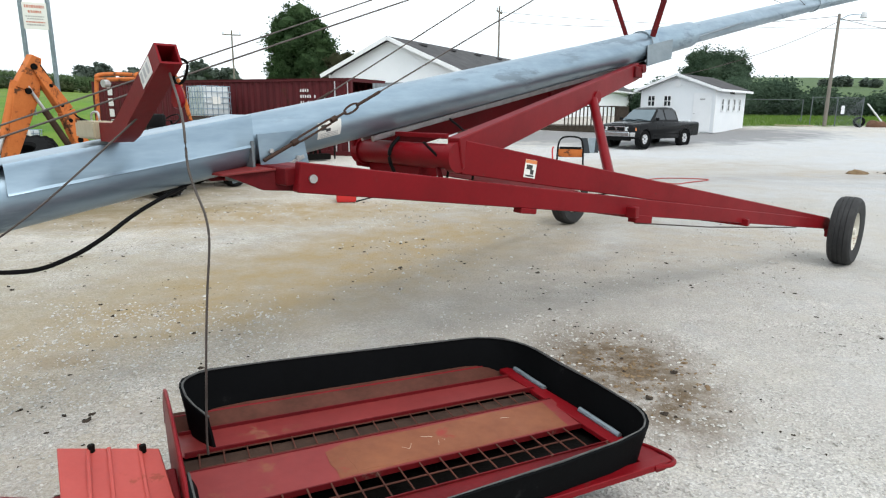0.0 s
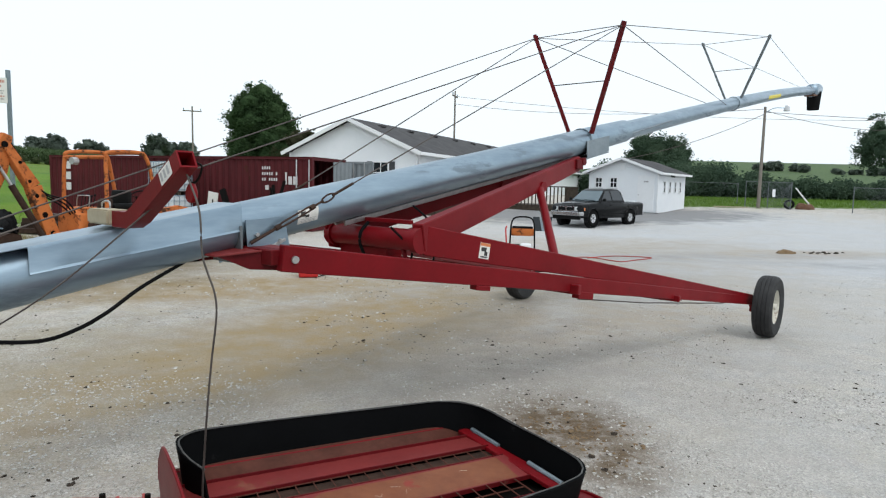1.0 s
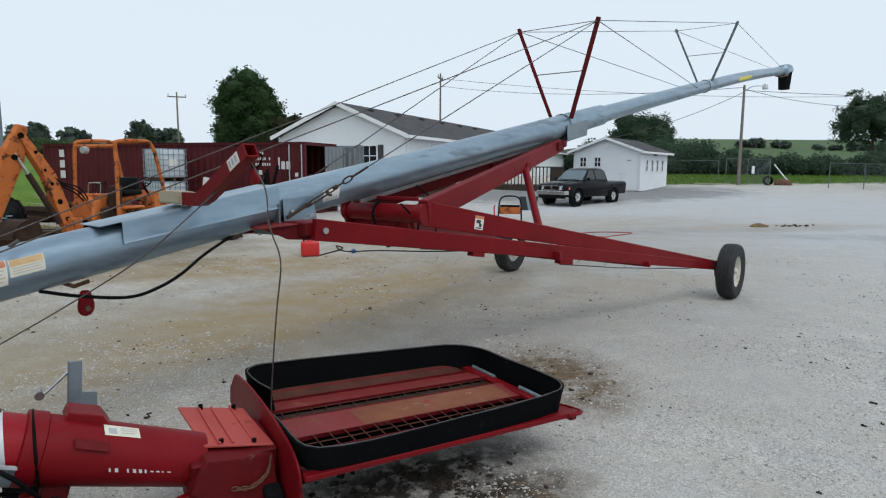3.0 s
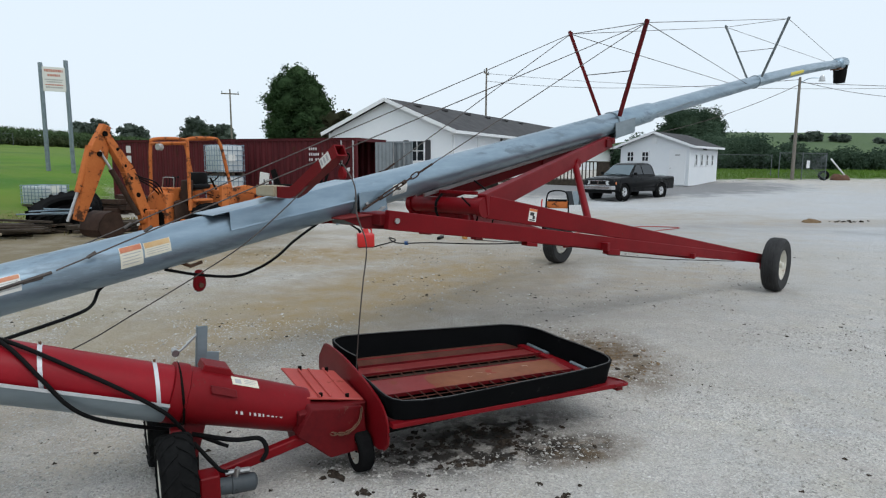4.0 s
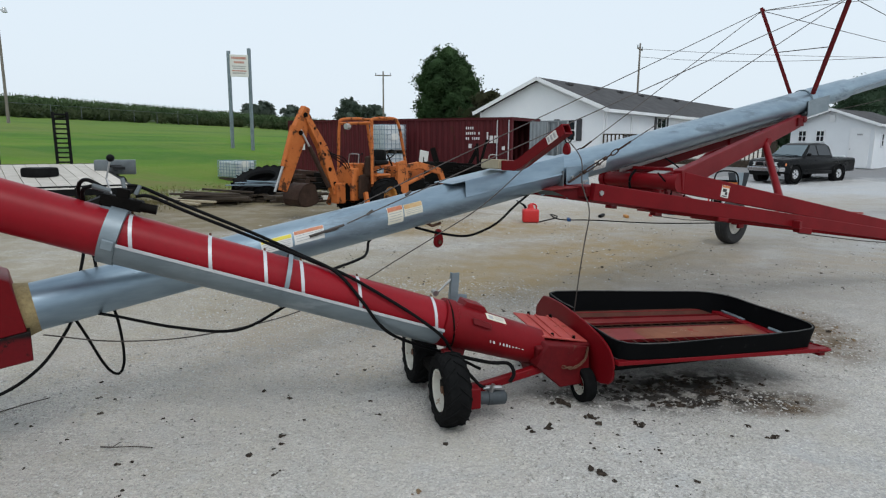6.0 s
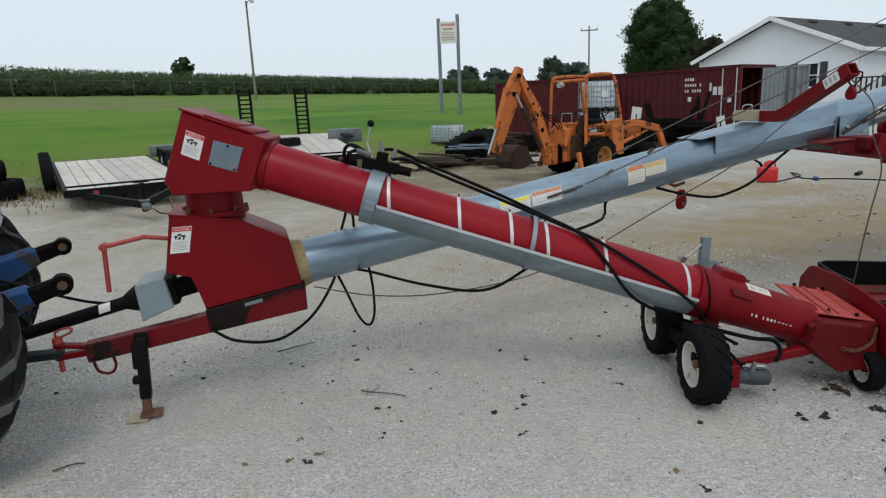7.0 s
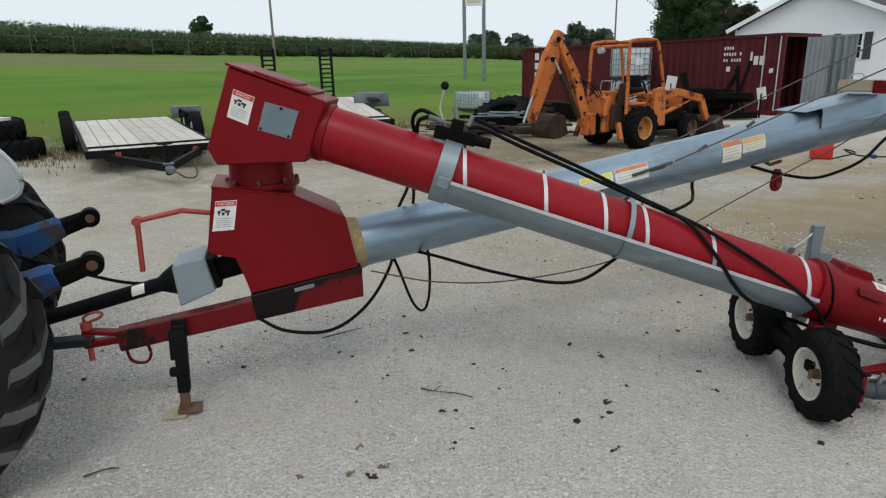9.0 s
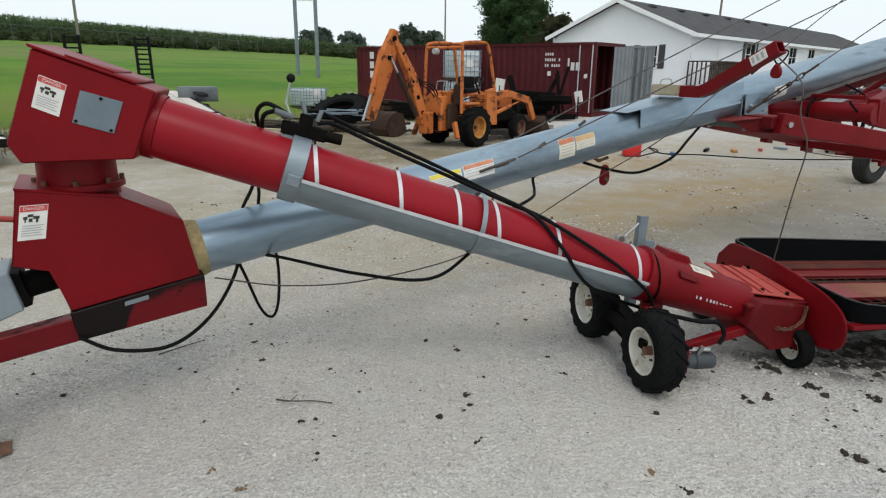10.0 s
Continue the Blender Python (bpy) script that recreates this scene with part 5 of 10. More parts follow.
for t in (68, 248):
    c, d = math.cos(radians(t)), math.sin(radians(t))
    up_ = V((0, 0, 1)) * d - SN * c
    side_ = SD.cross(up_).normalized()
    o = ST(-0.292, 0, 0)
    slab(bm, [o + up_ * r + side_ * w for r, w in ((R_SW - 0.01, -0.035), (R_SW + 0.022, -0.026), (R_SW + 0.036, 0.0), (R_SW + 0.022, 0.026), (R_SW - 0.01, 0.035))], SD * 0.014, 0.002)
part("tube_flange", bm, RED, swing)
bm = BM()
tube(bm, [ST(a, 0, 0) for a in (-0.33, 0.26, 1.2, 2.1)], R_SW, 36)
part("intake_tube", bm, RED_GLOSS, swing, "glossy red steel tube")
# galvanised half shell under the tube
bm = BM()
R_SH = 0.147


def shell_row(a, lo, hi, r, n=20):
    return [ST(a, r * math.cos(radians(t)), r * math.sin(radians(t)) * 1.0565) for t in np.linspace(lo, hi, n)]


sheet(bm, [shell_row(a, 188, 370, R_SH) for a in (0.26, 0.9, 1.5, 2.05)])
thick(bm, 0.004)
part("tube_shell", bm, GALV_GREY, swing, "galvanised half-round repair shell")
bm = BM()
sheet(bm, [shell_row(a, 185, 191, R_SH + 0.004, 3) for a in (0.28, 2.03)])
thick(bm, 0.003)
part("shell_edge", bm, STRAP, swing)
bm = BM()
tube(bm, [ST(a, 0, 0) for a in (0.222, 0.224, 0.30, 0.302)], [R_SW + 0.002, R_SH + 0.008, R_SH + 0.008, R_SW + 0.002], 36)
band = part("clamp_band", bm, GALV_GREY, swing, "wide galvanised clamp band")
bm = BM()
box(bm, (0.06, 0.04, 0.05), beam_pose(ST(0.23, -R_SH - 0.01, -0.03), ST(0.29, -R_SH - 0.01, -0.03)), 0.004)
part("clamp_lug", bm, GALV_GREY, band)
STRAPS = (0.36, 0.735, 1.015, 1.21, 1.53, 1.985)
for a in STRAPS:
    bm = BM()
    sheet(bm, [shell_row(x, -10, 195, R_SW + 0.004, 18) for x in (a - 0.009, a + 0.009)])
    thick(bm, 0.002)
    sp = part("hose_strap", bm, STRAP, swing, "bright steel strap")
    bm = BM()
    cyl(bm, ST(a, 0, R_SW), ST(a, 0, R_SW + 0.024), 0.006, n=6)
    part("strap_screw", bm, RUST, sp)
bm = BM()
sheet(bm, [[ST(x - 0.07 * (1 - math.sin(radians(t))) * 0.5, (R_SH + 0.006) * math.cos(radians(t)), (R_SH + 0.006) * math.sin(radians(t)) * 1.0565) for t in np.linspace(0, 360, 33)] for x in (1.145, 1.168)])
thick(bm, 0.002)
part("wide_strap", bm, GALV_GREY, swing)

# lower red pipe with a slightly larger jacket
bm = BM()
tube(bm, [ST(a, 0, 0) for a in (2.03, 2.035, 2.10, 2.105, 2.70)], [R_SW, R_SW + 0.018, R_SW + 0.018, R_SW + 0.010, R_SW - 0.010], 36)
low = part("lower_pipe", bm, RED, swing, "red lower pipe with a white stencilled number")
bm = BM()
tube(bm, [ST(2.09, (R_SW + 0.022) * math.cos(t), (R_SW + 0.022) * math.sin(t)) for t in np.linspace(0, 2 * math.pi, 30, endpoint=False)], 0.006, 6, closed=True)
part("clamp_ring", bm, GREASE, low)


def low_r(a):
    """The lower pipe's radius, which tapers a little towards the hopper."""
    return R_SW + 0.010 - 0.0336 * (a - 2.105)


# stencilled characters stand as plain bars
for k, x in enumerate(np.arange(2.33, 2.56, 0.022)):
    if k == 2:
        continue
    bm = BM()
    w = 0.012 if k % 3 else 0.007
    lo, hi = (184, 191) if k < 7 else (186, 188.5)
    sheet(bm, [shell_row(xx, lo, hi, low_r(xx) + 0.002, 3) for xx in (x, x + w)])
    thick(bm, 0.0008)
    part("stencil_bar", bm, WHITE_INK, low)
bm = BM()
sheet(bm, [shell_row(xx, 104, 128, low_r(xx) + 0.0025, 9) for xx in (2.33, 2.46)])
thick(bm, 0.001)
st = part("warning_sticker", bm, CREAM, low, "pale sticker with a dark pictogram")
bm = BM()
for a0, a1, t0, t1 in ((2.345, 2.375, 112, 124), (2.39, 2.45, 110, 111.5), (2.39, 2.45, 115, 116.5), (2.39, 2.44, 120, 121.5)):
    sheet(bm, [shell_row(xx, t0, t1, low_r(xx) + 0.004, 4) for xx in (a0, a1)])
thick(bm, 0.0008)
part("pictogram", bm, GREY_INK, st)

# jack post with its crank, on the far side of the tube
bm = BM()
PB = 0.345
slab(bm, [S(2.19, PB, 0.24), S(2.25, PB, 0.24), S(2.288, PB + 0.02, 0.79), S(2.232, PB + 0.02, 0.79)], SN * 0.008, 0.002)
slab(bm, [S(2.19, PB, 0.24), S(2.19, PB + 0.05, 0.24), S(2.232, PB + 0.06, 0.79), S(2.232, PB + 0.02, 0.79)], SD * 0.008, 0.002)
post = part("jack_post", bm, GALV_GREY, swing, "galvanised angle post")
bm = BM()
slab(bm, [S(2.24, PB, 0.50), S(2.33, PB, 0.48), S(2.34, PB + 0.01, 0.635), S(2.28, PB + 0.01, 0.645)], SN * 0.01, 0.002)
part("post_plate", bm, GALV_GREY, post)
bm = BM()
tube(bm, curve_pts([S(2.23, PB + 0.03, 0.745), S(2.17, PB + 0.03, 0.69), S(2.14, PB + 0.03, 0.665), S(2.12, PB + 0.03, 0.66)]), 0.007, 6)
tube(bm, [S(2.115, PB, 0.66), S(2.115, PB + 0.06, 0.66)], [0.020, 0.018], 10)
part("crank", bm, STEEL, post)
bm = BM()
slab(bm, [ST(2.19, -0.03, 0.13), ST(2.36, -0.03, 0.13), ST(2.33, -0.03, 0.175), ST(2.21, -0.03, 0.175)], SN * 0.14, 0.004)
part("post_saddle", bm, RED, low)
bm = BM()
slab(bm, [ST(2.22, -0.11, 0.10), ST(2.34, -0.115, 0.095), ST(2.34, -0.13, 0.06), ST(2.22, -0.13, 0.065)], SN * -0.012, 0.003)
part("saddle_clip", bm, RED_DUSTY, low)

# carriage with two small field wheels
def field_wheel(parent, c, axis, r, w, rim_r, lugs=16, mats=(RUBBER, RIM_WHITE, RUST)):
    """A small tyre with block lugs, a pressed rim and a hub; axis points outwards."""
    rot = Matrix((axis, UP.cross(axis), UP)).transposed().to_4x4()
    rot.translation = c
    bm = BM()
    r = r * (0.965 if lugs else 1.0)
    lathe(bm, [(rim_r, -w * 0.40), (rim_r * 1.25, -w * 0.52), (r * 0.9, -w * 0.5), (r * 0.975, -w * 0.36), (r * 0.985, 0), (r * 0.975, w * 0.36), (r * 0.9, w * 0.5), (rim_r * 1.25, w * 0.52), (rim_r, w * 0.40)], rot, 32)
    wh = part("wheel", bm, mats[0], parent, "black lugged tyre on a chipped white rim")
    if lugs:
        tread(wh, rot, r, w, lugs, RUBBER, 0.04, 0.09)
    bm = BM()
    lathe(bm, [(0.01, w * 0.05), (rim_r * 0.35, w * 0.08), (rim_r * 0.55, w * 0.02), (rim_r * 0.85, w * 0.10), (rim_r * 0.95, w * 0.42), (rim_r * 1.06, w * 0.46), (rim_r * 1.0, w * 0.2), (rim_r * 0.9, -w * 0.4), (rim_r * 0.5, -w * 0.3), (0.01, -w * 0.2)], rot, 28)
    part("rim", bm, mats[1], wh, "chipped white steel rim")
    bm = BM()
    lathe(bm, [(0.0, w * 0.36), (rim_r * 0.18, w * 0.34), (rim_r * 0.22, w * 0.05), (0.0, w * 0.05)], rot, 12, closed=False)
    for i in range(5):
        t = 2 * math.pi * i / 5
        p = V((w * 0.07, math.cos(t) * rim_r * 0.42, math.sin(t) * rim_r * 0.42))
        cyl(bm, rot @ p, rot @ (p + V((w * 0.08, 0, 0))), rim_r * 0.06, n=6)
    part("hub", bm, mats[2], wh)
    return wh


WR = 0.222
near_c, far_c = S(2.03, -0.235, WR), S(2.03, 0.47, WR)
field_wheel(swing, near_c, -SD, WR, 0.15, 0.118)
field_wheel(swing, far_c, -SD, WR, 0.15, 0.118)
bm = BM()
beam(bm, S(2.03, -0.20, 0.225), S(2.03, 0.40, 0.225), 0.055, 0.055, 0.005)
beam(bm, S(2.12, 0.06, 0.16), S(2.12, 0.36, 0.20), 0.10, 0.14, 0.008)
part("axle", bm, GREASE, swing, "greasy axle beam")
bm = BM()
beam(bm, S(2.10, -0.02, 0.24), ST(2.16, 0.0, -0.10), 0.10, 0.08, 0.005, up=SN)
beam(bm, S(2.05, -0.10, 0.22), S(2.05, -0.10, 0.42), 0.05, 0.06, 0.005, up=SN)
part("wheel_bracket", bm, RED_DUSTY, swing)
# hydraulic motor
bm = BM()
box(bm, (0.09, 0.11, 0.13), Matrix.Translation(S(2.17, -0.23, 0.16)) @ Matrix.Rotation(SH, 4, "Z"), 0.006)
box(bm, (0.03, 0.16, 0.17), Matrix.Translation(S(2.10, -0.22, 0.17)) @ Matrix.Rotation(SH, 4, "Z"), 0.004)
part("motor_bracket", bm, RED, swing)
bm = BM()
tube(bm, [S(2.20, -0.235, 0.145), S(2.27, -0.236, 0.14), S(2.275, -0.236, 0.14), S(2.38, -0.24, 0.135), S(2.39, -0.24, 0.134)], [0.04, 0.04, 0.045, 0.043, 0.03], 18)
mot = part("hydraulic_motor", bm, MOTOR_GREY, swing, "greasy grey hydraulic wheel motor")
bm = BM()
cyl(bm, S(2.25, -0.22, 0.20), S(2.36, -0.24, 0.20), 0.014, n=8)
cyl(bm, S(2.29, -0.24, 0.16), S(2.30, -0.26, 0.23), 0.012, n=8)
part("hose_fitting", bm, STEEL, mot)
# push bar from the carriage to the hopper
bm = BM()
beam(bm, S(2.20, -0.16, 0.17), S(2.80, -0.10, 0.26), 0.05, 0.05, 0.005)
part("push_bar", bm, RED, swing)

# intake housing
bm = BM()
slab(bm, [S(2.64, -0.12, 0.28), S(2.64, -0.14, 0.385), S(2.64, 0.17, 0.42), S(2.64, 0.17, 0.25), S(2.64, 0.05, 0.16)], SD * 0.38, 0.006)
slab(bm, [S(a, -0.17, z) for a, z in ((2.62, 0.28), (2.70, 0.412), (2.99, 0.372), (3.015, 0.13), (2.80, 0.12))], SN * 0.33, 0.006)
hous = part("intake_housing", bm, RED_DUSTY, swing, "grimy red intake housing")
bm = BM()
slab(bm, [S(2.71, -0.06, 0.425), S(2.68, 0.345, 0.478), S(2.98, 0.27, 0.435), S(3.01, -0.12, 0.385)], UP * 0.012, 0.003)
lid = part("housing_lid", bm, RED_FADED, swing, "faded orange-red hinged lid")
bm = BM()
for a in (2.78, 2.84, 2.93):
    beam(bm, S(a, -0.07, 0.440 - (a - 2.70) * 0.14), S(a - 0.01, 0.30, 0.486 - (a - 2.70) * 0.13), 0.012, 0.02, 0.002)
part("lid_rib", bm, RED_FADED, lid)
for a, b, z in ((2.78, 0.30, 0.465), (2.93, 0.26, 0.445), (2.79, -0.05, 0.415), (2.93, -0.08, 0.395)):
    bm = BM()
    cyl(bm, S(a, b, z), S(a, b, z + 0.032), 0.011, n=6)
    part("lid_bolt", bm, GREASE, lid)
# chain
bm = BM()
cps = curve_pts([S(2.80, -0.19, 0.265), S(2.88, -0.195, 0.255), S(2.95, -0.195, 0.30), S(2.97, -0.19, 0.37)], 4)
for i, (p, q_) in enumerate(zip(cps, cps[1:])):
    side = SN if i % 2 else UP
    d_ = (q_ - p).normalized()
    mid = (p + q_) / 2
    tube(bm, [mid + d_ * 0.020 * math.cos(t) + side * 0.010 * math.sin(t) for t in np.linspace(0, 2 * math.pi, 8, endpoint=False)], 0.003, 5, closed=True)
part("safety_chain", bm, RUST, hous)

# ---- hopper ----
A0, A1, B0, B1 = 3.04, 4.66, -0.40, 0.66


def T(a, b, z):
    """The hopper leans: its tube end stands higher."""
    return S(a, b, z + 0.05 * (4.6 - a))


# curved end plate with a folded edge
bm = BM()
EP = [(0.685, 0.33), (0.675, 0.42), (0.645, 0.452), (0.60, 0.50), (0.55, 0.530), (0.43, 0.538), (0.27, 0.535), (0.075, 0.516), (-0.06, 0.496), (-0.19, 0.472), (-0.29, 0.443), (-0.355, 0.405), (-0.397, 0.355), (-0.408, 0.285), (-0.395, 0.232), (-0.35, 0.19), (-0.28, 0.165), (0.0, 0.14), (0.60, 0.20)]
slab(bm, [S(A0 - 0.016, b, z) for b, z in EP], SD * 0.010, 0.002)
plate = part("end_plate", bm, RED, swing, "curved red end plate")
bm = BM()
tube(bm, curve_pts([S(A0 - 0.011, b, z) for b, z in EP[:16]], 3), 0.007, 6)
part("rolled_edge", bm, RED, plate)
# rubber belting wall: near side, outer end, back, and a short turn inwards
line = [(A0 + 0.004, -0.02, 0.36, 0.416), (A0 + 0.004, -0.14, 0.33, 0.412), (A0 + 0.004, -0.26, 0.295, 0.407), (A0 + 0.006, -0.335, 0.285, 0.404), (A0 + 0.022, -0.390, 0.283, 0.400), (3.11, -0.425, 0.282, 0.394), (3.22, -0.436, 0.281, 0.389), (3.37, -0.44, 0.281, 0.388), (3.60, -0.442, 0.281, 0.396), (3.85, -0.440, 0.281, 0.408), (4.15, -0.432, 0.281, 0.417), (4.42, -0.415, 0.280, 0.424)]
for t in np.linspace(-75, 0, 6):
    line.append((4.50 + 0.19 * math.cos(radians(t)), -0.20 + 0.20 * math.sin(radians(t)), 0.282, 0.428 + 0.006 * (t + 75) / 75))
line += [(4.70, 0.0, 0.278, 0.434), (4.695, 0.25, 0.275, 0.432)]
for t in np.linspace(0, 90, 7):
    line.append((4.44 + 0.25 * math.cos(radians(t)), 0.44 + 0.25 * math.sin(radians(t)), 0.27, 0.438))
line += [(4.1, 0.695, 0.27, 0.442), (3.75, 0.70, 0.27, 0.448), (3.45, 0.697, 0.27, 0.454)]
for t in np.linspace(90, 180, 7):
    line.append((3.23 + 0.14 * math.cos(radians(t)), 0.545 + 0.14 * math.sin(radians(t)), 0.27, 0.457))
line += [(3.095, 0.48, 0.27, 0.447), (3.115, 0.42, 0.27, 0.432), (3.155, 0.34, 0.27, 0.415)]
bm = BM()
rows = []
for i, (a, b, lo, hi) in enumerate(line):
    fa, fb = (a - 3.87) / 0.83, (b - 0.13) / 0.57
    wav = 0.0025 * math.sin(i * 1.7)
    rows.append([T(a - fa * 0.012, b - fb * 0.012, lo), T(a, b, lerp(lo, hi, 0.55)), T(a + fa * 0.012, b + fb * 0.012, hi + wav)])
sheet(bm, rows)
thick(bm, 0.009)
belt = part("belting_wall", bm, BELT, swing, "black rubber belting wall round the hopper")
bm = BM()
for (a, b, lo, hi), (a2, b2, lo2, hi2) in zip(line, line[1:]):
    cyl(bm, T(a * 1.0, b, hi + 0.001), T(a2, b2, hi2 + 0.001), 0.0042, n=5)
part("cut_edge", bm, BELT_EDGE, belt, "grey cut edge of the belting")


# floor in flat panels round two grates
def pan(name, b_lo, b_hi, z_lo, z_hi, mat, a0=A0 + 0.01, a1=A1 - 0.02, label="red floor panel with rust and mud stains"):
    bm = BM()
    slab(bm, [T(a0, b_lo, z_lo), T(a1, b_lo, z_lo), T(a1, b_hi, z_hi), T(a0, b_hi, z_hi)], UP * -0.008, 0.002)
    return part(name, bm, mat, swing, label)


pan("trough_panel", 0.50, 0.575, 0.250, 0.258, TROUGH, label="rust-brown trough panel")
pan("trough_panel", 0.575, 0.675, 0.258, 0.296, TROUGH, label="rust-stained sloping back panel")
pan("floor_panel", 0.318, 0.50, 0.292, 0.280, RED_PINK, label="faded pink-red floor panel")
# the grate trough gets a darker rust, which carries the shade below the wires
pan("grate_trough", 0.185, 0.318, 0.262, 0.270, RUST_DARK, label="rust-brown trough darkened for the shade under the narrow grate")
mp_ = pan("floor_panel", -0.045, 0.188, 0.284, 0.297, RED_PINK, A0 + 0.02, A1 - 0.055)
pan("front_lip", -0.42, -0.210, 0.276, 0.284, RED_DUSTY)
bm = BM()
for b, z in ((0.500, 0.284), (0.320, 0.290), (0.190, 0.289), (-0.046, 0.279), (-0.208, 0.281)):
    beam(bm, T(A0 + 0.02, b, z), T(A1 - 0.06, b, z), 0.006, 0.022, 0.001)
tagged(part("panel_rib", bm, RED_DUSTY, swing), kind="stuff")
# black sheets added under the floor to stand for the hopper's shaded underside
bm = BM()
slab(bm, [T(A0 + 0.02, -0.24, 0.15), T(A1 - 0.02, -0.24, 0.225), T(A1 - 0.02, 0.62, 0.225), T(A0 + 0.02, 0.62, 0.15)], UP * 0.012, 0.003)
part("under_pan", bm, GREASE, swing)
for b in (-0.25, 0.63):
    bm = BM()
    slab(bm, [T(A0 + 0.02, b, 0.15), T(A1 - 0.02, b, 0.225), T(A1 - 0.02, b, 0.255), T(A0 + 0.02, b, 0.25)], SN * 0.008, 0.002)
    part("pan_side", bm, GREASE, swing)
# added end sheet that stops lit ground showing through the grates
bm = BM()
slab(bm, [T(A1 - 0.03, -0.24, 0.225), T(A1 - 0.03, 0.62, 0.225), T(A1 - 0.03, 0.62, 0.262), T(A1 - 0.03, -0.24, 0.262)], SD * 0.008, 0.002)
part("pan_end", bm, GREASE, swing)
# the main panel's paint is rubbed through to rust, with an uneven edge and a few scratches
rnd = random.Random(21)


def panel_z(b):
    return 0.284 + 0.013 * (b + 0.045) / 0.233


for lift, grow in ((0.0006, 0.0), (0.0011, -0.035)):
    bm = BM()
    lo = [(a, -0.030 - 0.4 * grow + 0.012 * noise.noise(V((a * 7, 1, grow)))) for a in np.linspace(3.52 - grow * 2, 4.52 + grow, 22)]
    hi = [(a, 0.172 + grow * 0.5 + 0.010 * noise.noise(V((a * 6, 4, grow)))) for a in np.linspace(4.54 + grow, 3.60 - grow * 2, 22)]
    mid = [(3.52 - grow * 2 + 0.03 * noise.noise(V((2, b * 30, grow))), b) for b in (0.14, 0.10, 0.06, 0.02)]
    slab(bm, [T(a, b, panel_z(b) + lift) for a, b in lo + hi + mid], UP * 0.0004)
    part("rust_stain", bm, RED_WORN, mp_, "rubbed rust-orange patch", smooth=0)
bm = BM()
for k in range(4):
    a, b = rnd.uniform(3.8, 4.4), rnd.uniform(0.02, 0.14)
    tube(bm, curve_pts([T(a + 0.02 * j, b + rnd.uniform(-0.02, 0.02), panel_z(b) + 0.0022) for j in range(3)], 3), 0.0005, 4)
part("scratch", bm, CREAM, mp_)


def grate(b_lo, b_hi, z, rows_n, step, a0, a1, mat, r=0.0035):
    bm = BM()
    for j in range(rows_n + 1):
        b = lerp(b_lo, b_hi, j / rows_n)
        cyl(bm, T(a0, b, z), T(a1, b, z), r, n=6)
    a = a0
    while a < a1 + 0.01:
        cyl(bm, T(a, b_lo, z + r), T(a + 0.008, b_hi, z + r), r, n=6)
        a += step
    return tagged(part("grate", bm, mat, swing, "rusty welded-wire safety grate"), kind="stuff")


grate(-0.208, -0.045, 0.283, 2, 0.0835, 3.14, 4.49, TROUGH)
grate(0.222, 0.316, 0.284, 1, 0.084, 3.10, 4.55, TROUGH, 0.003)
# frame rails round the pan
for nm, p0, p1, w, h in (("near_rail", (A0 - 0.0, -0.412, 0.268), (A1 + 0.03, -0.412, 0.287), 0.05, 0.026), ("end_rail", (A1 + 0.02, -0.40, 0.26), (A1 + 0.02, 0.62, 0.25), 0.05, 0.05), ("back_rail", (A0, 0.665, 0.25), (A1 - 0.1, 0.665, 0.25), 0.03, 0.08), ("inner_rail", (A1 - 0.045, -0.40, 0.282), (A1 - 0.045, 0.58, 0.284), 0.07, 0.024)):
    bm = BM()
    beam(bm, T(*p0), T(*p1), w, h, 0.003)
    part(nm, bm, RED, swing)
bm = BM()
tube(bm, curve_pts([T(A1 - 0.06, -0.435, 0.290), T(A1 + 0.02, -0.445, 0.290), T(A1 + 0.055, -0.41, 0.290), T(A1 + 0.045, -0.30, 0.285), T(A1 + 0.01, -0.25, 0.28)]), 0.009, 8)
part("pull_handle", bm, RED, swing)
for b0_, b1_ in ((0.532, 0.286), (0.037, -0.21)):
    bm = BM()
    cyl(bm, T(A1 - 0.018, b0_, 0.305), T(A1 - 0.018, b1_, 0.300), 0.012, n=8)
    part("belt_bar", bm, GALV_GREY, swing, "grey steel clamp bar")
# small gauge wheel in front of the end plate, and its mate behind
GAUGE_AX = -SD
field_wheel(swing, S(2.975, -0.150, 0.119), GAUGE_AX, 0.119, 0.080, 0.064, 0, (RUBBER, RIM_WHITE, GREASE))
field_wheel(swing, S(2.90, 0.60, 0.125), GAUGE_AX, 0.125, 0.085, 0.068, 0, (RUBBER, RIM_WHITE, GREASE))
bm = BM()
cyl(bm, S(2.965, -0.18, 0.125), S(2.955, 0.58, 0.135), 0.016, n=8)
part("gauge_axle", bm, RED_DUSTY, swing)

# valve block on the band with its lever and the hydraulic hoses
bm = BM()
slab(bm, [ST(0.20, -0.03, 0.125), ST(0.34, -0.03, 0.125), ST(0.36, -0.03, 0.165), ST(0.25, -0.03, 0.165)], SN * 0.06, 0.003)
part("valve_bracket", bm, GALV_GREY, swing)
bm = BM()
vb = Matrix.Translation(ST(0.315, 0.0, 0.185)) @ Matrix.Rotation(SH, 4, "Z") @ Matrix.Rotation(radians(14), 4, "Y")
box(bm, (0.20, 0.075, 0.06), vb, 0.006)
cyl(bm, vb @ V((0.09, -0.02, 0)), vb @ V((0.17, -0.02, 0)), 0.025, n=12)
box(bm, (0.06, 0.05, 0.05), vb @ Matrix.Translation((0.0, -0.01, 0.05)), 0.004)
valve = part("control_valve", bm, GREASE, swing, "black hydraulic control valve")
bm = BM()
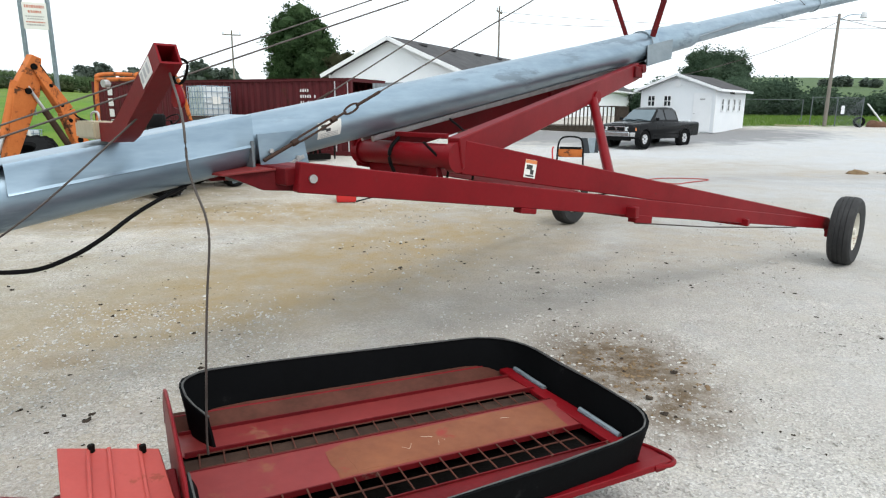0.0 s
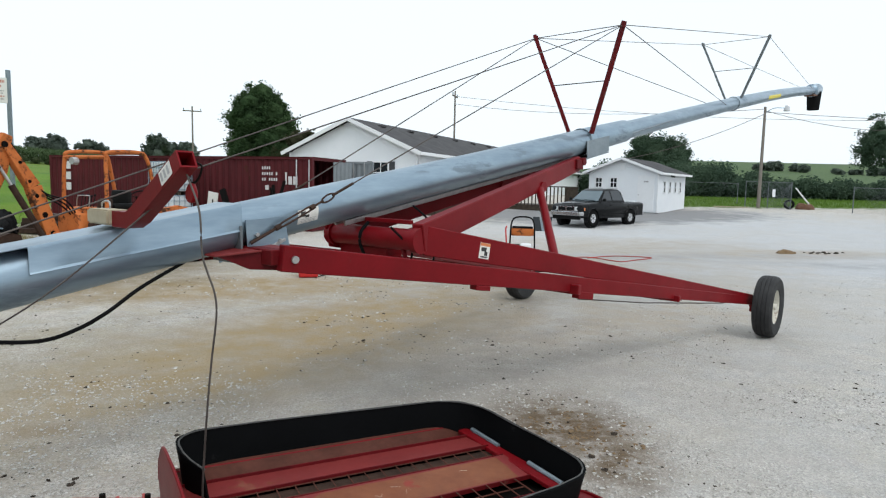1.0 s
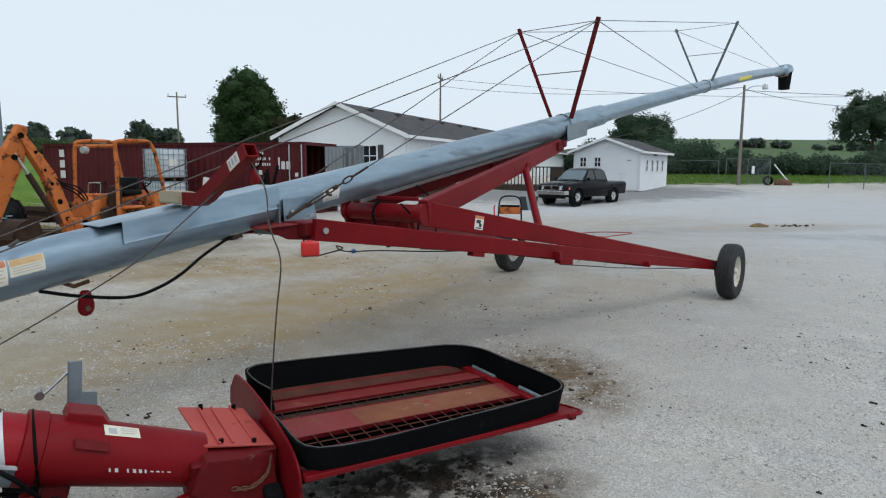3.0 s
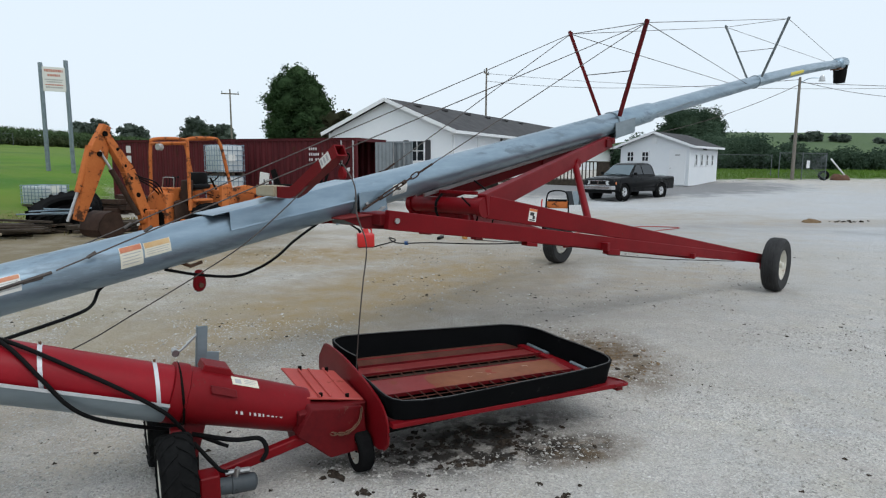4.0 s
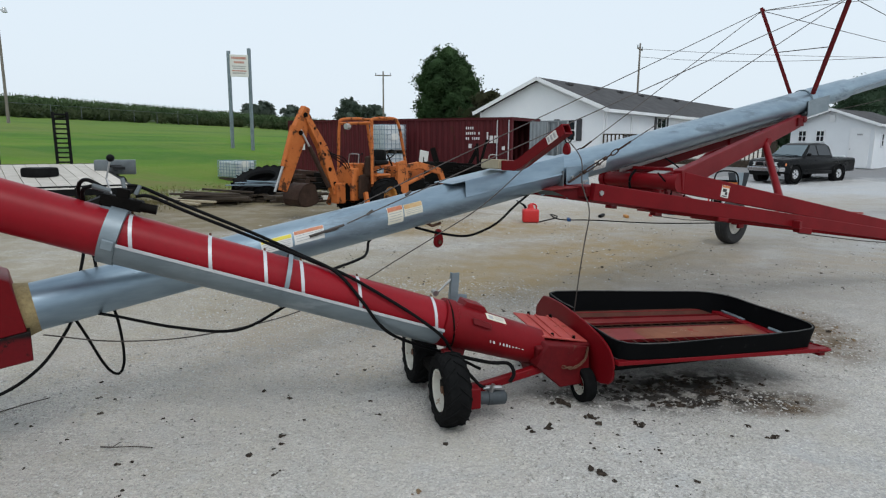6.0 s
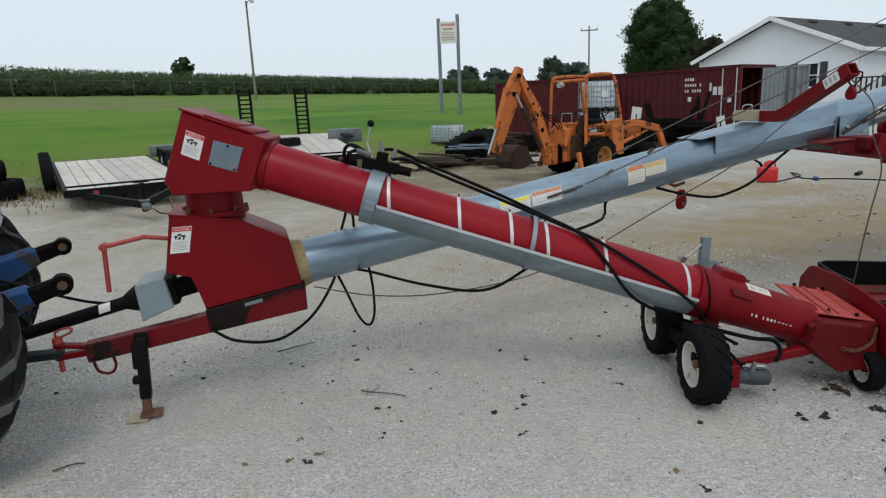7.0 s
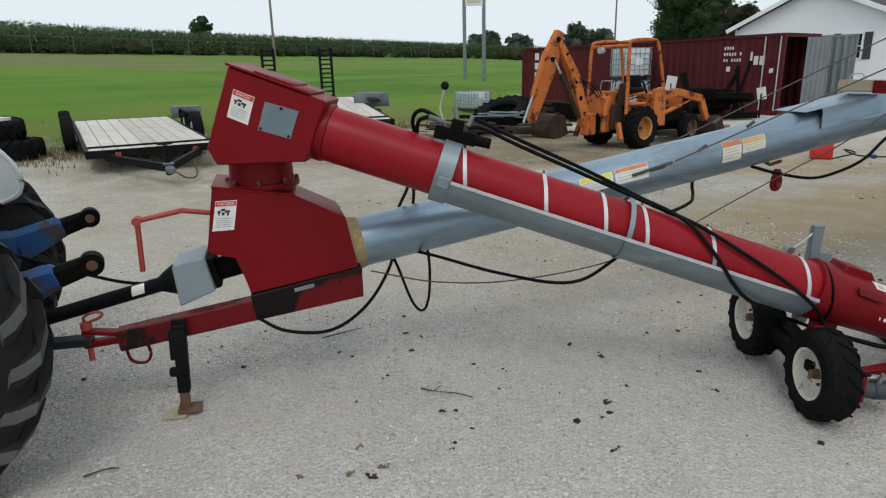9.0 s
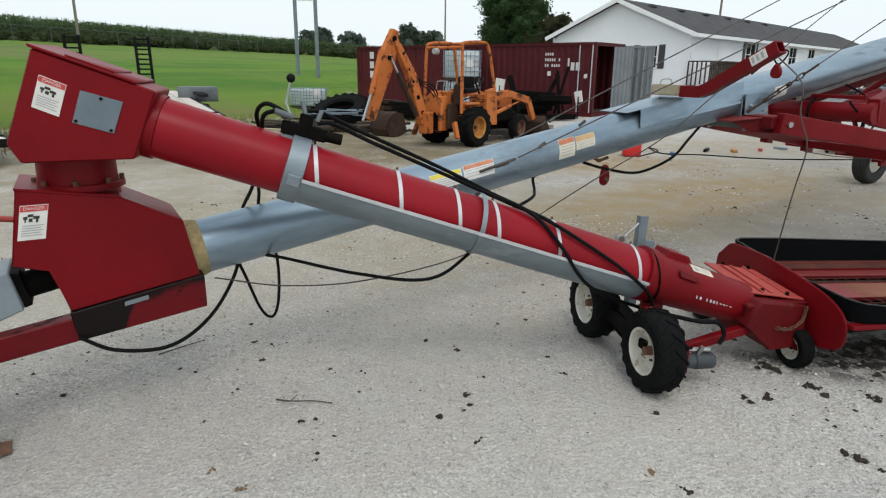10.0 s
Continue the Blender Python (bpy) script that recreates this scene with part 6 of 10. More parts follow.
tube(bm, [vb @ V((-0.06, 0.02, 0.03)), vb @ V((-0.10, 0.04, 0.10)), vb @ V((-0.10, 0.04, 0.20))], 0.005, 8)
part("lever", bm, STEEL, valve)
bm = BM()
bmesh.ops.create_uvsphere(bm, u_segments=14, v_segments=10, radius=0.020, matrix=Matrix.Translation(vb @ V((-0.10, 0.04, 0.21))))
part("lever_knob", bm, BLACK, valve, "round black knob")
bm = BM()
cyl(bm, vb @ V((0.0, 0.03, 0.05)), vb @ V((-0.03, 0.05, 0.12)), 0.011, n=8)
part("hose_fitting", bm, GALV_DARK, valve)
bm = BM()
cyl(bm, vb @ V((0.05, 0.03, 0.05)), vb @ V((0.06, 0.05, 0.10)), 0.011, n=8)
part("hose_fitting", bm, GALV_DARK, valve)
bm = BM()
cyl(bm, vb @ V((-0.06, -0.03, 0.05)), vb @ V((-0.14, -0.05, 0.06)), 0.014, n=8)
part("hose_fitting", bm, GALV_DARK, valve)
HL = [[(0.335, 0.05, 0.275), (0.40, 0.07, 0.287), (0.57, 0.07, 0.262), (0.95, 0.05, 0.215), (1.20, 0.02, 0.165), (1.40, -0.075, 0.135), (1.53, -0.15, 0.03), (1.62, -0.155, -0.07), (1.72, -0.12, -0.13), (1.90, -0.05, -0.17), (2.10, 0.0, -0.19), (2.3, -0.06, -0.22)],
      [(0.375, 0.03, 0.235), (0.45, 0.04, 0.255), (0.62, 0.04, 0.23), (0.98, 0.03, 0.18), (1.28, -0.01, 0.148), (1.45, -0.07, 0.135), (1.65, -0.125, 0.085), (1.85, -0.155, 0.02), (2.0, -0.16, -0.05), (2.06, -0.14, -0.11), (2.12, -0.08, -0.20)]]
for pts in HL:
    bm = BM()
    tube(bm, curve_pts([ST(p[0], p[1], p[2] * (1.05 if p[2] < 0.2 else 1)) for p in pts], 6), 0.0095, 10)
    part("hydraulic_hose", bm, HOSE, swing, "black hydraulic hose")
bm = BM()
tube(bm, curve_pts([vb @ V((-0.14, -0.05, 0.06)), vb @ V((-0.18, -0.03, 0.03)), vb @ V((-0.18, 0.03, -0.04)), ST(0.13, 0.14, 0.0), ST(0.12, 0.13, -0.06)], 6), 0.010, 8)
tube(bm, curve_pts([vb @ V((-0.06, -0.03, 0.05)), vb @ V((-0.18, -0.02, 0.08)), vb @ V((-0.21, 0.04, 0.0)), ST(0.17, 0.15, 0.0), ST(0.17, 0.14, -0.06)], 6), 0.010, 8)
part("hydraulic_hose", bm, HOSE, swing, "black hydraulic hose")
bm = BM()
tube(bm, curve_pts([S(2.13, -0.06, 0.36), S(2.30, -0.19, 0.345), S(2.42, -0.20, 0.33), S(2.45, -0.22, 0.27), S(2.42, -0.23, 0.22)], 6), 0.012, 8)
tube(bm, curve_pts([S(2.13, -0.10, 0.33), S(2.20, -0.2, 0.25), S(2.24, -0.22, 0.21), S(2.30, -0.23, 0.20)], 6), 0.010, 8)
part("hydraulic_hose", bm, HOSE, swing, "black hydraulic hose")

# ---- shipping container, door open ----
C_R, C_L = V((-4.25, 21.43, 0)), V((-15.75, 25.45, 0))
CX = (C_R - C_L).normalized()
CN = V((-CX.y, CX.x, 0))
CLEN, CH, CWID = 12.19, 2.59, 2.44
CO = C_R - CX * CLEN


def CC(x, y, z):
    """Along the container from its far end, across it, height."""
    return CO + CX * x + CN * y + UP * z


container = thing("shipping_container", "oxide-red corrugated steel shipping container with its end doors open", "container", Matrix.Translation(CC(6, 1.2, 0)))


def corrugated(bm, p0, p1, z0, z1, nrm, pitch=0.28, depth=0.036):
    """A corrugated wall between two ground points."""
    L = (p1 - p0).length
    d = (p1 - p0) / L
    prof, x = [], 0.0
    while x < L:
        for f, o in ((0.0, 0), (0.25, 0), (0.5, 1), (0.75, 1)):
            if x + f * pitch < L:
                prof.append((x + f * pitch, o * depth))
        x += pitch
    prof.append((L, 0))
    rows = [[p0 + d * a - nrm * o + UP * z for a, o in prof] for z in (z0, z1)]
    sheet(bm, rows)
    return bm


bm = BM()
corrugated(bm, CC(0.1, 0.03, 0), CC(CLEN - 0.1, 0.03, 0), 0.17, CH - 0.10, -CN)
thick(bm, 0.004)
part("side_wall", bm, CONT_RED, container, "corrugated red side wall", smooth=20)
bm = BM()
corrugated(bm, CC(CLEN - 0.1, CWID - 0.03, 0), CC(0.1, CWID - 0.03, 0), 0.17, CH - 0.10, CN)
thick(bm, 0.004)
part("side_wall", bm, CONT_RED, container, smooth=20)
bm = BM()
corrugated(bm, CC(0.03, 0.1, 0), CC(0.03, CWID - 0.1, 0), 0.17, CH - 0.10, -CX)
thick(bm, 0.004)
part("end_wall", bm, CONT_RED, container, smooth=20)
bm = BM()
for y in (0.04, CWID - 0.04):
    for z, h in ((0.085, 0.17), (CH - 0.05, 0.10)):
        beam(bm, CC(0, y, z), CC(CLEN, y, z), 0.08, h, 0.006)
for x in (0.06, CLEN - 0.06):
    for y in (0.06, CWID - 0.06):
        beam(bm, CC(x, y, 0), CC(x, y, CH), 0.13, 0.13, 0.008, up=CX)
    for z in (0.08, CH - 0.06):
        beam(bm, CC(x, 0, z), CC(x, CWID, z), 0.12, 0.12, 0.006)
part("frame", bm, CONT_RED, container)
bm = BM()
slab(bm, [CC(0, 0, CH - 0.03), CC(CLEN, 0, CH - 0.03), CC(CLEN, CWID, CH - 0.03), CC(0, CWID, CH - 0.03)], UP * 0.03)
part("roof", bm, CONT_RED, container)
bm = BM()
slab(bm, [CC(0.1, 0.1, 0.15), CC(CLEN - 0.1, 0.1, 0.15), CC(CLEN - 0.1, CWID - 0.1, 0.15), CC(0.1, CWID - 0.1, 0.15)], UP * 0.03)
part("floor_boards", bm, DARKWOOD, container)
# doors: one swung flat along the near side, the other standing out, grey inside


def cont_door(hinge, way, nrm, out_mat):
    bm = BM()
    w, h = 1.15, CH - 0.30
    corrugated(bm, hinge + way * 0.05, hinge + way * (w - 0.05), 0.2, 0.2 + h, nrm, 0.22, 0.03)
    thick(bm, 0.012)
    dr = part("door", bm, CONT_IN, container, "open grey-painted corrugated door leaf", smooth=20)
    bm = BM()
    for a, b in ((0.04, 0.04), (w - 0.04, w - 0.04)):
        beam(bm, hinge + way * a + UP * 0.17, hinge + way * a + UP * (0.23 + h), 0.06, 0.06, 0.004, up=way)
    for z in (0.2, 0.2 + h):
        beam(bm, hinge + way * 0.02 + UP * z, hinge + way * (w - 0.02) + UP * z, 0.06, 0.08, 0.004)
    part("door_frame", bm, out_mat, dr)
    bm = BM()
    for x in (0.35, 0.8):
        cyl(bm, hinge + way * x + nrm * 0.07 + UP * 0.2, hinge + way * x + nrm * 0.07 + UP * (0.2 + h), 0.018, n=8)
    part("lock_rod", bm, STEEL, dr)


cont_door(CC(CLEN, CWID - 0.02, 0), (CX * 0.99 + CN * 0.05).normalized(), -CN, CONT_IN)
bm = BM()
corrugated(bm, CC(CLEN + 0.03, 1.42, 0), CC(CLEN + 0.50, 2.02, 0), 0.22, CH - 0.12, (CX * 0.6 - CN * 0.48).normalized(), 0.16, 0.03)
thick(bm, 0.012)
part("door", bm, CONT_IN, container, "half-open grey corrugated door leaf", smooth=20)
# markings stand as plain bars on the near side
for r_ in range(3):
    bm = BM()
    for k in range(7 if r_ else 4):
        if r_ == 2 and k == 2 or r_ == 1 and k == 5:
            continue
        x = CLEN - 2.05 + k * 0.095
        slab(bm, [CC(x + a, 0.022, 2.14 - 0.20 * r_ + b) for a, b in ((0, 0), (0.055, 0), (0.055, 0.10), (0, 0.10))], -CN * 0.004)
    tagged(part("number_bars", bm, WHITE_INK, container), kind="stuff")
bm = BM()
slab(bm, [CC(CLEN - 1.92 + a, 0.022, 1.42 + b) for a, b in ((0, 0), (0.14, 0), (0.14, 0.16), (0, 0.16))], -CN * 0.004)
part("number_bars", bm, WHITE_INK, container)
# the owner's mark as plain shapes
for x, w, z, h in [(CLEN - 1.10, 0.07, 1.62, 0.42), (CLEN - 0.97, 0.15, 1.62, 0.28), (CLEN - 0.77, 0.17, 1.62, 0.28)] + [(0.85, 0.26, 2.05 - 0.42 * k, 0.30) for k in range(3)]:
    bm = BM()
    slab(bm, [CC(x + a, 0.020, z + b) for a, b in ((0, 0), (w, 0), (w, h), (0, h))], -CN * 0.004)
    part("mark_shape", bm, WHITE_INK, container)
bm = BM()
slab(bm, [CC(CLEN - 0.42 + a, 0.018, 1.35 + b) for a, b in ((0, 0), (0.13, 0.02), (0.13, 0.16), (0, 0.14))], -CN * 0.004)
part("paper_tag", bm, WHITE_INK, container)
for xx in (CLEN - 0.62, CLEN - 0.12):
    bm = BM()
    beam(bm, CC(xx, -0.02, 0.15), CC(xx, -0.02, CH - 0.1), 0.04, 0.03, 0.003, up=CX)
    part("corner_strip", bm, STRAP, container)

# ---- white house ----
H_R, H_L = V((-1.04, 31.6, 0)), V((-8.2, 34.9, 0))
HG = (H_R - H_L).normalized()
HA = V((-HG.y, HG.x, 0))
HA = HA if HA.y > 0 else -HA
HW, HLEN = (H_R - H_L).length, 40.0
HB, HE, HT = 0.1, 3.38, 5.03


def HP(x, y, z):
    return H_L + HG * x + HA * y + UP * z


house = thing("house", "long white vinyl-sided house with charcoal shingle roof", "house", Matrix.Translation(HP(HW / 2, 0, 0)))


def siding(bm, p0, p1, z0, z1, nrm, board=0.2, clip=None):
    """Lapped boards in one skin; clip(z) narrows a gable."""
    rows = []
    z = z0
    while z < z1 - 0.01:
        zt = min(z + board, z1)
        for zz, out_ in ((z, 0.0), (zt, -0.008)):
            lo = clip(zz) if clip else (0, 1)
            rows.append([p0.lerp(p1, lo[0]) + UP * zz + nrm * out_, p0.lerp(p1, lo[1]) + UP * zz + nrm * out_])
        z = zt
    sheet(bm, rows)
    thick(bm, 0.01)
    return bm


bm = BM()
siding(bm, HP(0, 0, 0), HP(HW, 0, 0), HB, HT - 0.1, -HA, clip=lambda z: (max(0, z - HE) / (HT - HE) * 0.5, 1 - max(0, z - HE) / (HT - HE) * 0.5))
gable = part("gable_wall", bm, WHITE, house, "white lapped vinyl siding")
bm = BM()
siding(bm, HP(HW, 0, 0), HP(HW, HLEN, 0), HB, HE, HG)
part("side_wall", bm, WHITE, house, "white lapped vinyl siding")
bm = BM()
slab(bm, [HP(0.1, 0.1, HB), HP(HW - 0.1, 0.1, HB), HP(HW - 0.1, HLEN - 0.1, HB), HP(0.1, HLEN - 0.1, HB)], UP * (HE - HB))
part("inner_walls", bm, WHITE, house)
bm = BM()
ov, oh = 0.35, 0.35
rise = (HT - HE) / (HW / 2)
for sgn, x0, x1 in ((1, -oh, HW / 2), (-1, HW + oh, HW / 2)):
    zl = HE - oh * rise + 0.05
    slab(bm, [HP(x0, -ov, zl), HP(x1, -ov, HT + 0.05), HP(x1, HLEN + ov, HT + 0.05), HP(x0, HLEN + ov, zl)], UP * 0.10)
roof = part("roof", bm, SHINGLE, house, "charcoal shingle roof")
for k in range(6):
    bm = BM()
    box(bm, (0.5, 0.3, 0.12), Matrix.Translation(HP(HW / 2 + 0.75, 2 + 3.4 * k, HT - 0.12)) @ Matrix.Rotation(math.atan2(HA.y, HA.x), 4, "Z"), 0.02)
    part("roof_vent", bm, SHINGLE, roof)
bm = BM()
for x0, x1, z0, z1 in ((-oh - 0.02, HW / 2, HE - oh * rise + 0.06, HT + 0.06), (HW + oh + 0.02, HW / 2, HE - oh * rise + 0.06, HT + 0.06)):
    beam(bm, HP(x0, -ov - 0.015, z0), HP(x1, -ov - 0.015, z1), 0.03, 0.20, 0.004)
for z, h in ((HE - oh * rise + 0.06, 0.16),):
    beam(bm, HP(HW + oh + 0.02, -ov, z), HP(HW + oh + 0.02, HLEN + ov, z), 0.10, h, 0.004)
    slab(bm, [HP(HW, -ov, z - 0.08), HP(HW + oh, -ov, z - 0.08), HP(HW + oh, HLEN + ov, z - 0.08), HP(HW, HLEN + ov, z - 0.08)], UP * 0.02)
for x in (0, HW):
    beam(bm, HP(x, -0.02, HB), HP(x, -0.02, HE), 0.12, 0.05, 0.003, up=HG)
beam(bm, HP(HW + 0.06, 0.15, HB), HP(HW + 0.06, 0.15, HE - 0.15), 0.07, 0.09, 0.004, up=HG)
part("roof_trim", bm, TRIM, house, "white fascia, gutter and downpipe")


def house_window(o, ex, nrm, w, h, parent, shutters=True, panes=(2, 2)):
    bm = BM()
    def q(x0, x1, z0, z1, d0, d1):
        slab(bm, [o + ex * a + UP * b + nrm * d0 for a, b in ((x0, z0), (x1, z0), (x1, z1), (x0, z1))], nrm * (d1 - d0), 0.003)
    q(0, w, 0, 0.06, 0.01, 0.06), q(0, w, h - 0.06, h, 0.01, 0.06), q(0, 0.06, 0, h, 0.01, 0.06), q(w - 0.06, w, 0, h, 0.01, 0.06)
    for i in range(1, panes[0]):
        q(w * i / panes[0] - 0.02, w * i / panes[0] + 0.02, 0.06, h - 0.06, 0.02, 0.045)
    for i in range(1, panes[1]):
        q(0.06, w - 0.06, h * i / panes[1] - 0.02, h * i / panes[1] + 0.02, 0.02, 0.045)
    wd = part("window", bm, TRIM, parent, "white-framed window")
    for i in range(panes[0]):
        for j in range(panes[1]):
            bm = BM()
            x0, x1, z0, z1 = w * i / panes[0] + 0.02, w * (i + 1) / panes[0] - 0.02, h * j / panes[1] + 0.02, h * (j + 1) / panes[1] - 0.02
            slab(bm, [o + ex * a + UP * b + nrm * 0.022 for a, b in ((x0, z0), (x1, z0), (x1, z1), (x0, z1))], nrm * 0.004)
            part("pane", bm, GLASS, wd)
    if shutters:
        for x in (-0.36, w + 0.04):
            bm = BM()
            slab(bm, [o + ex * (x + a) + UP * b + nrm * 0.015 for a, b in ((0, 0), (0.32, 0), (0.32, h), (0, h))], nrm * 0.03, 0.004)
            for k in range(9):
                slab(bm, [o + ex * (x + a) + UP * (h * (k + 0.6) / 10 + b) + nrm * 0.045 for a, b in ((0.04, 0), (0.28, 0), (0.28, h * 0.07), (0.04, h * 0.07))], nrm * 0.012)
            part("shutter", bm, SHUTTER, wd, "black louvred shutter")
    return wd


house_window(HP(HW - 2.55, 0, 1.75), HG, -HA, 0.95, 1.15, house)
house_window(HP(HW, 7.1, 1.95), HA, HG, 1.5, 1.25, house)
house_window(HP(HW, 14.6, 1.95), HA, HG, 1.5, 1.25, house, False)
house_window(HP(HW, 18.6, 1.95), HA, HG, 1.5, 1.25, house, False)
house_window(HP(HW, 24.0, 1.95), HA, HG, 2.0, 1.1, house)
bm = BM()
slab(bm, [HP(HW, 3.3, 1.05), HP(HW, 4.3, 1.05), HP(HW, 4.3, 3.1), HP(HW, 3.3, 3.1)], HG * 0.05, 0.004)
dr = part("door", bm, TRIM, house, "white panelled door")
bm = BM()
for z0 in (1.25, 2.15):
    slab(bm, [HP(HW + 0.05, 3.48 + a, z0 + b) for a, b in ((0, 0), (0.65, 0), (0.65, 0.65), (0, 0.65))], HG * 0.015, 0.006)
part("door_panel", bm, WHITE, dr)
# porches with slatted rails on the long side
def porch(label, x1, y0, y1, zf, ztop, rail_from=0.1):
    pc = thing("porch_deck", label, "porch", Matrix.Translation(HP(HW + 1, (y0 + y1) / 2, 0)), group="porches")
    bm = BM()
    slab(bm, [HP(HW + 0.05, y0, zf - 0.1), HP(HW + x1, y0, zf - 0.1), HP(HW + x1, y1, zf - 0.1), HP(HW + 0.05, y1, zf - 0.1)], UP * 0.1)
    part("deck_boards", bm, DARKWOOD, pc)
    sides = ((HP(HW + rail_from, y0, 0), HP(HW + x1 - 0.03, y0, 0)), (HP(HW + x1 - 0.03, y0, 0), HP(HW + x1 - 0.03, y1, 0)))
    for p0, p1 in sides:
        bm = BM()
        beam(bm, p0 + UP * ztop, p1 + UP * ztop, 0.09, 0.06, 0.004)
        part("hand_rail", bm, DARKWOOD, pc)
        bm = BM()
        slab(bm, [p0, p1, p1 + UP * (zf - 0.1), p0 + UP * (zf - 0.1)], HA * 0.03)
        part("skirt_boards", bm, DARKWOOD, pc)
        n_sl = int((p1 - p0).length / 0.2)
        for i in range(n_sl + 1):
            bm = BM()
            p = p0.lerp(p1, i / n_sl)
            beam(bm, p + UP * (0.0 if i in (0, n_sl) else zf), p + UP * ztop, 0.06, 0.05, 0.003, up=HA)
            part("baluster", bm, DARKWOOD, pc)
    for i in range(4):
        bm = BM()
        slab(bm, [HP(HW + x1 + 0.05 + 0.28 * i, y1 - 1.5 + a, zf - 0.18 - 0.16 * i) for a in (0, 1.2)] + [HP(HW + x1 + 0.33 + 0.28 * i, y1 - 1.5 + a, zf - 0.18 - 0.16 * i) for a in (1.2, 0)], UP * 0.05)
        part("step", bm, DARKWOOD, pc)


porch("dark wooden porch with a slatted rail at the house door", 1.2, -0.2, 3.6, 1.0, 2.1)
porch("wide dark wooden porch with a slatted rail beside the house", 6.2, 6.3, 9.4, 0.75, 1.8, 3.4)
bm = BM()
slab(bm, [HP(HW + 0.1, 6.32, 0), HP(HW + 3.4, 6.32, 0), HP(HW + 3.4, 6.32, 0.64), HP(HW + 0.1, 6.32, 0.64)], HA * 0.03)
part("house_skirt", bm, DARKWOOD, house)

# ---- white shed ----
SHR = V((-0.19 + 0.3258 * 39.0, -1.70 + 0.9453 * 39.0, 0))
SG, SE_ = V((0.8, -0.6, 0)), V((0.6, 0.8, 0))
SW_, SDEP = 4.15, 5.4
SZ = ground_z(12, 36)
SHE, SHT = SZ + 2.30, SZ + 3.05


def SP(x, y, z):
    return SHR - SG * (SW_ - x) + SE_ * y + UP * z


shed = thing("shed", "small white lap-sided shed with a low charcoal roof", "shed", Matrix.Translation(SP(2, 0, SZ)))
bm = BM()
siding(bm, SP(0, 0, 0), SP(SW_, 0, 0), SZ, SHT - 0.05, -SE_, 0.16, clip=lambda z: (max(0, z - SHE) / (SHT - SHE) * 0.5, 1 - max(0, z - SHE) / (SHT - SHE) * 0.5))
part("gable_wall", bm, WHITE, shed, "white lapped siding")
bm = BM()
siding(bm, SP(SW_, 0, 0), SP(SW_, SDEP, 0), SZ, SHE, SG, 0.16)
part("side_wall", bm, WHITE, shed, "white lapped siding")
bm = BM()
slab(bm, [SP(0.1, 0.1, SZ), SP(SW_ - 0.1, 0.1, SZ), SP(SW_ - 0.1, SDEP, SZ), SP(0.1, SDEP, SZ)], UP * 2.25)
part("inner_walls", bm, WHITE, shed)
bm = BM()
for x0, x1 in ((-0.3, SW_ / 2), (SW_ + 0.3, SW_ / 2)):
    zl = SHE - 0.3 * (SHT - SHE) / (SW_ / 2) + 0.03
    slab(bm, [SP(x0, -0.3, zl), SP(x1, -0.3, SHT + 0.03), SP(x1, SDEP + 0.3, SHT + 0.03), SP(x0, SDEP + 0.3, zl)], UP * 0.07)
part("roof", bm, SHINGLE, shed, "charcoal shingle roof")
bm = BM()
for x0 in (-0.32, SW_ + 0.32):
    zl = SHE - 0.3 * (SHT - SHE) / (SW_ / 2) + 0.03
    beam(bm, SP(x0, -0.315, zl), SP(SW_ / 2, -0.315, SHT + 0.04), 0.03, 0.14, 0.003)
    beam(bm, SP(x0, -0.3, zl), SP(x0, SDEP + 0.3, zl), 0.05, 0.12, 0.003)
beam(bm, SP(SW_, -0.01, SZ), SP(SW_, -0.01, SHE), 0.1, 0.06, 0.003, up=SG)
box(bm, (0.3, 0.06, 0.4), Matrix.Translation(SP(SW_ / 2, -0.03, SHT - 0.42)) @ Matrix.Rotation(math.atan2(SG.y, SG.x), 4, "Z"), 0.01)
part("shed_trim", bm, TRIM, shed)
bm = BM()
slab(bm, [SP(3.0, 0, SZ + 0.05), SP(3.95, 0, SZ + 0.05), SP(3.95, 0, SZ + 2.1), SP(3.0, 0, SZ + 2.1)], -SE_ * 0.05, 0.004)
dr = part("door", bm, TRIM, shed, "plain white door")
bm = BM()
cyl(bm, SP(3.1, -0.06, SZ + 1.0), SP(3.1, -0.12, SZ + 1.0), 0.03, n=8)
part("door_knob", bm, GREY_INK, dr)
bm = BM()
slab(bm, [SP(3.35, -0.055, SZ + 1.72), SP(3.62, -0.055, SZ + 1.72), SP(3.62, -0.055, SZ + 1.80), SP(3.35, -0.055, SZ + 1.80)], -SE_ * 0.004)
part("door_plate", bm, GREY_INK, dr)
house_window(SP(0.40, 0, SZ + 1.36), SG, -SE_, 0.48, 0.64, shed, False, (2, 2))
house_window(SP(1.32, 0, SZ + 1.36), SG, -SE_, 0.48, 0.64, shed, False, (2, 2))
for k in range(4):
    house_window(SP(SW_, 0.9 + 1.05 * k, SZ + 1.12), SE_, SG, 0.42, 0.72, shed, False, (1, 2))
bm = BM()
for k in range(5):
    slab(bm, [SP(SW_ + 0.025, 2.3 + 0.17 * k, SZ + 2.08), SP(SW_ + 0.025, 2.42 + 0.17 * k, SZ + 2.08), SP(SW_ + 0.025, 2.42 + 0.17 * k, SZ + 2.18), SP(SW_ + 0.025, 2.3 + 0.17 * k, SZ + 2.18)], SG * 0.01)
part("lettering_bars", bm, BLACK_INK, shed)

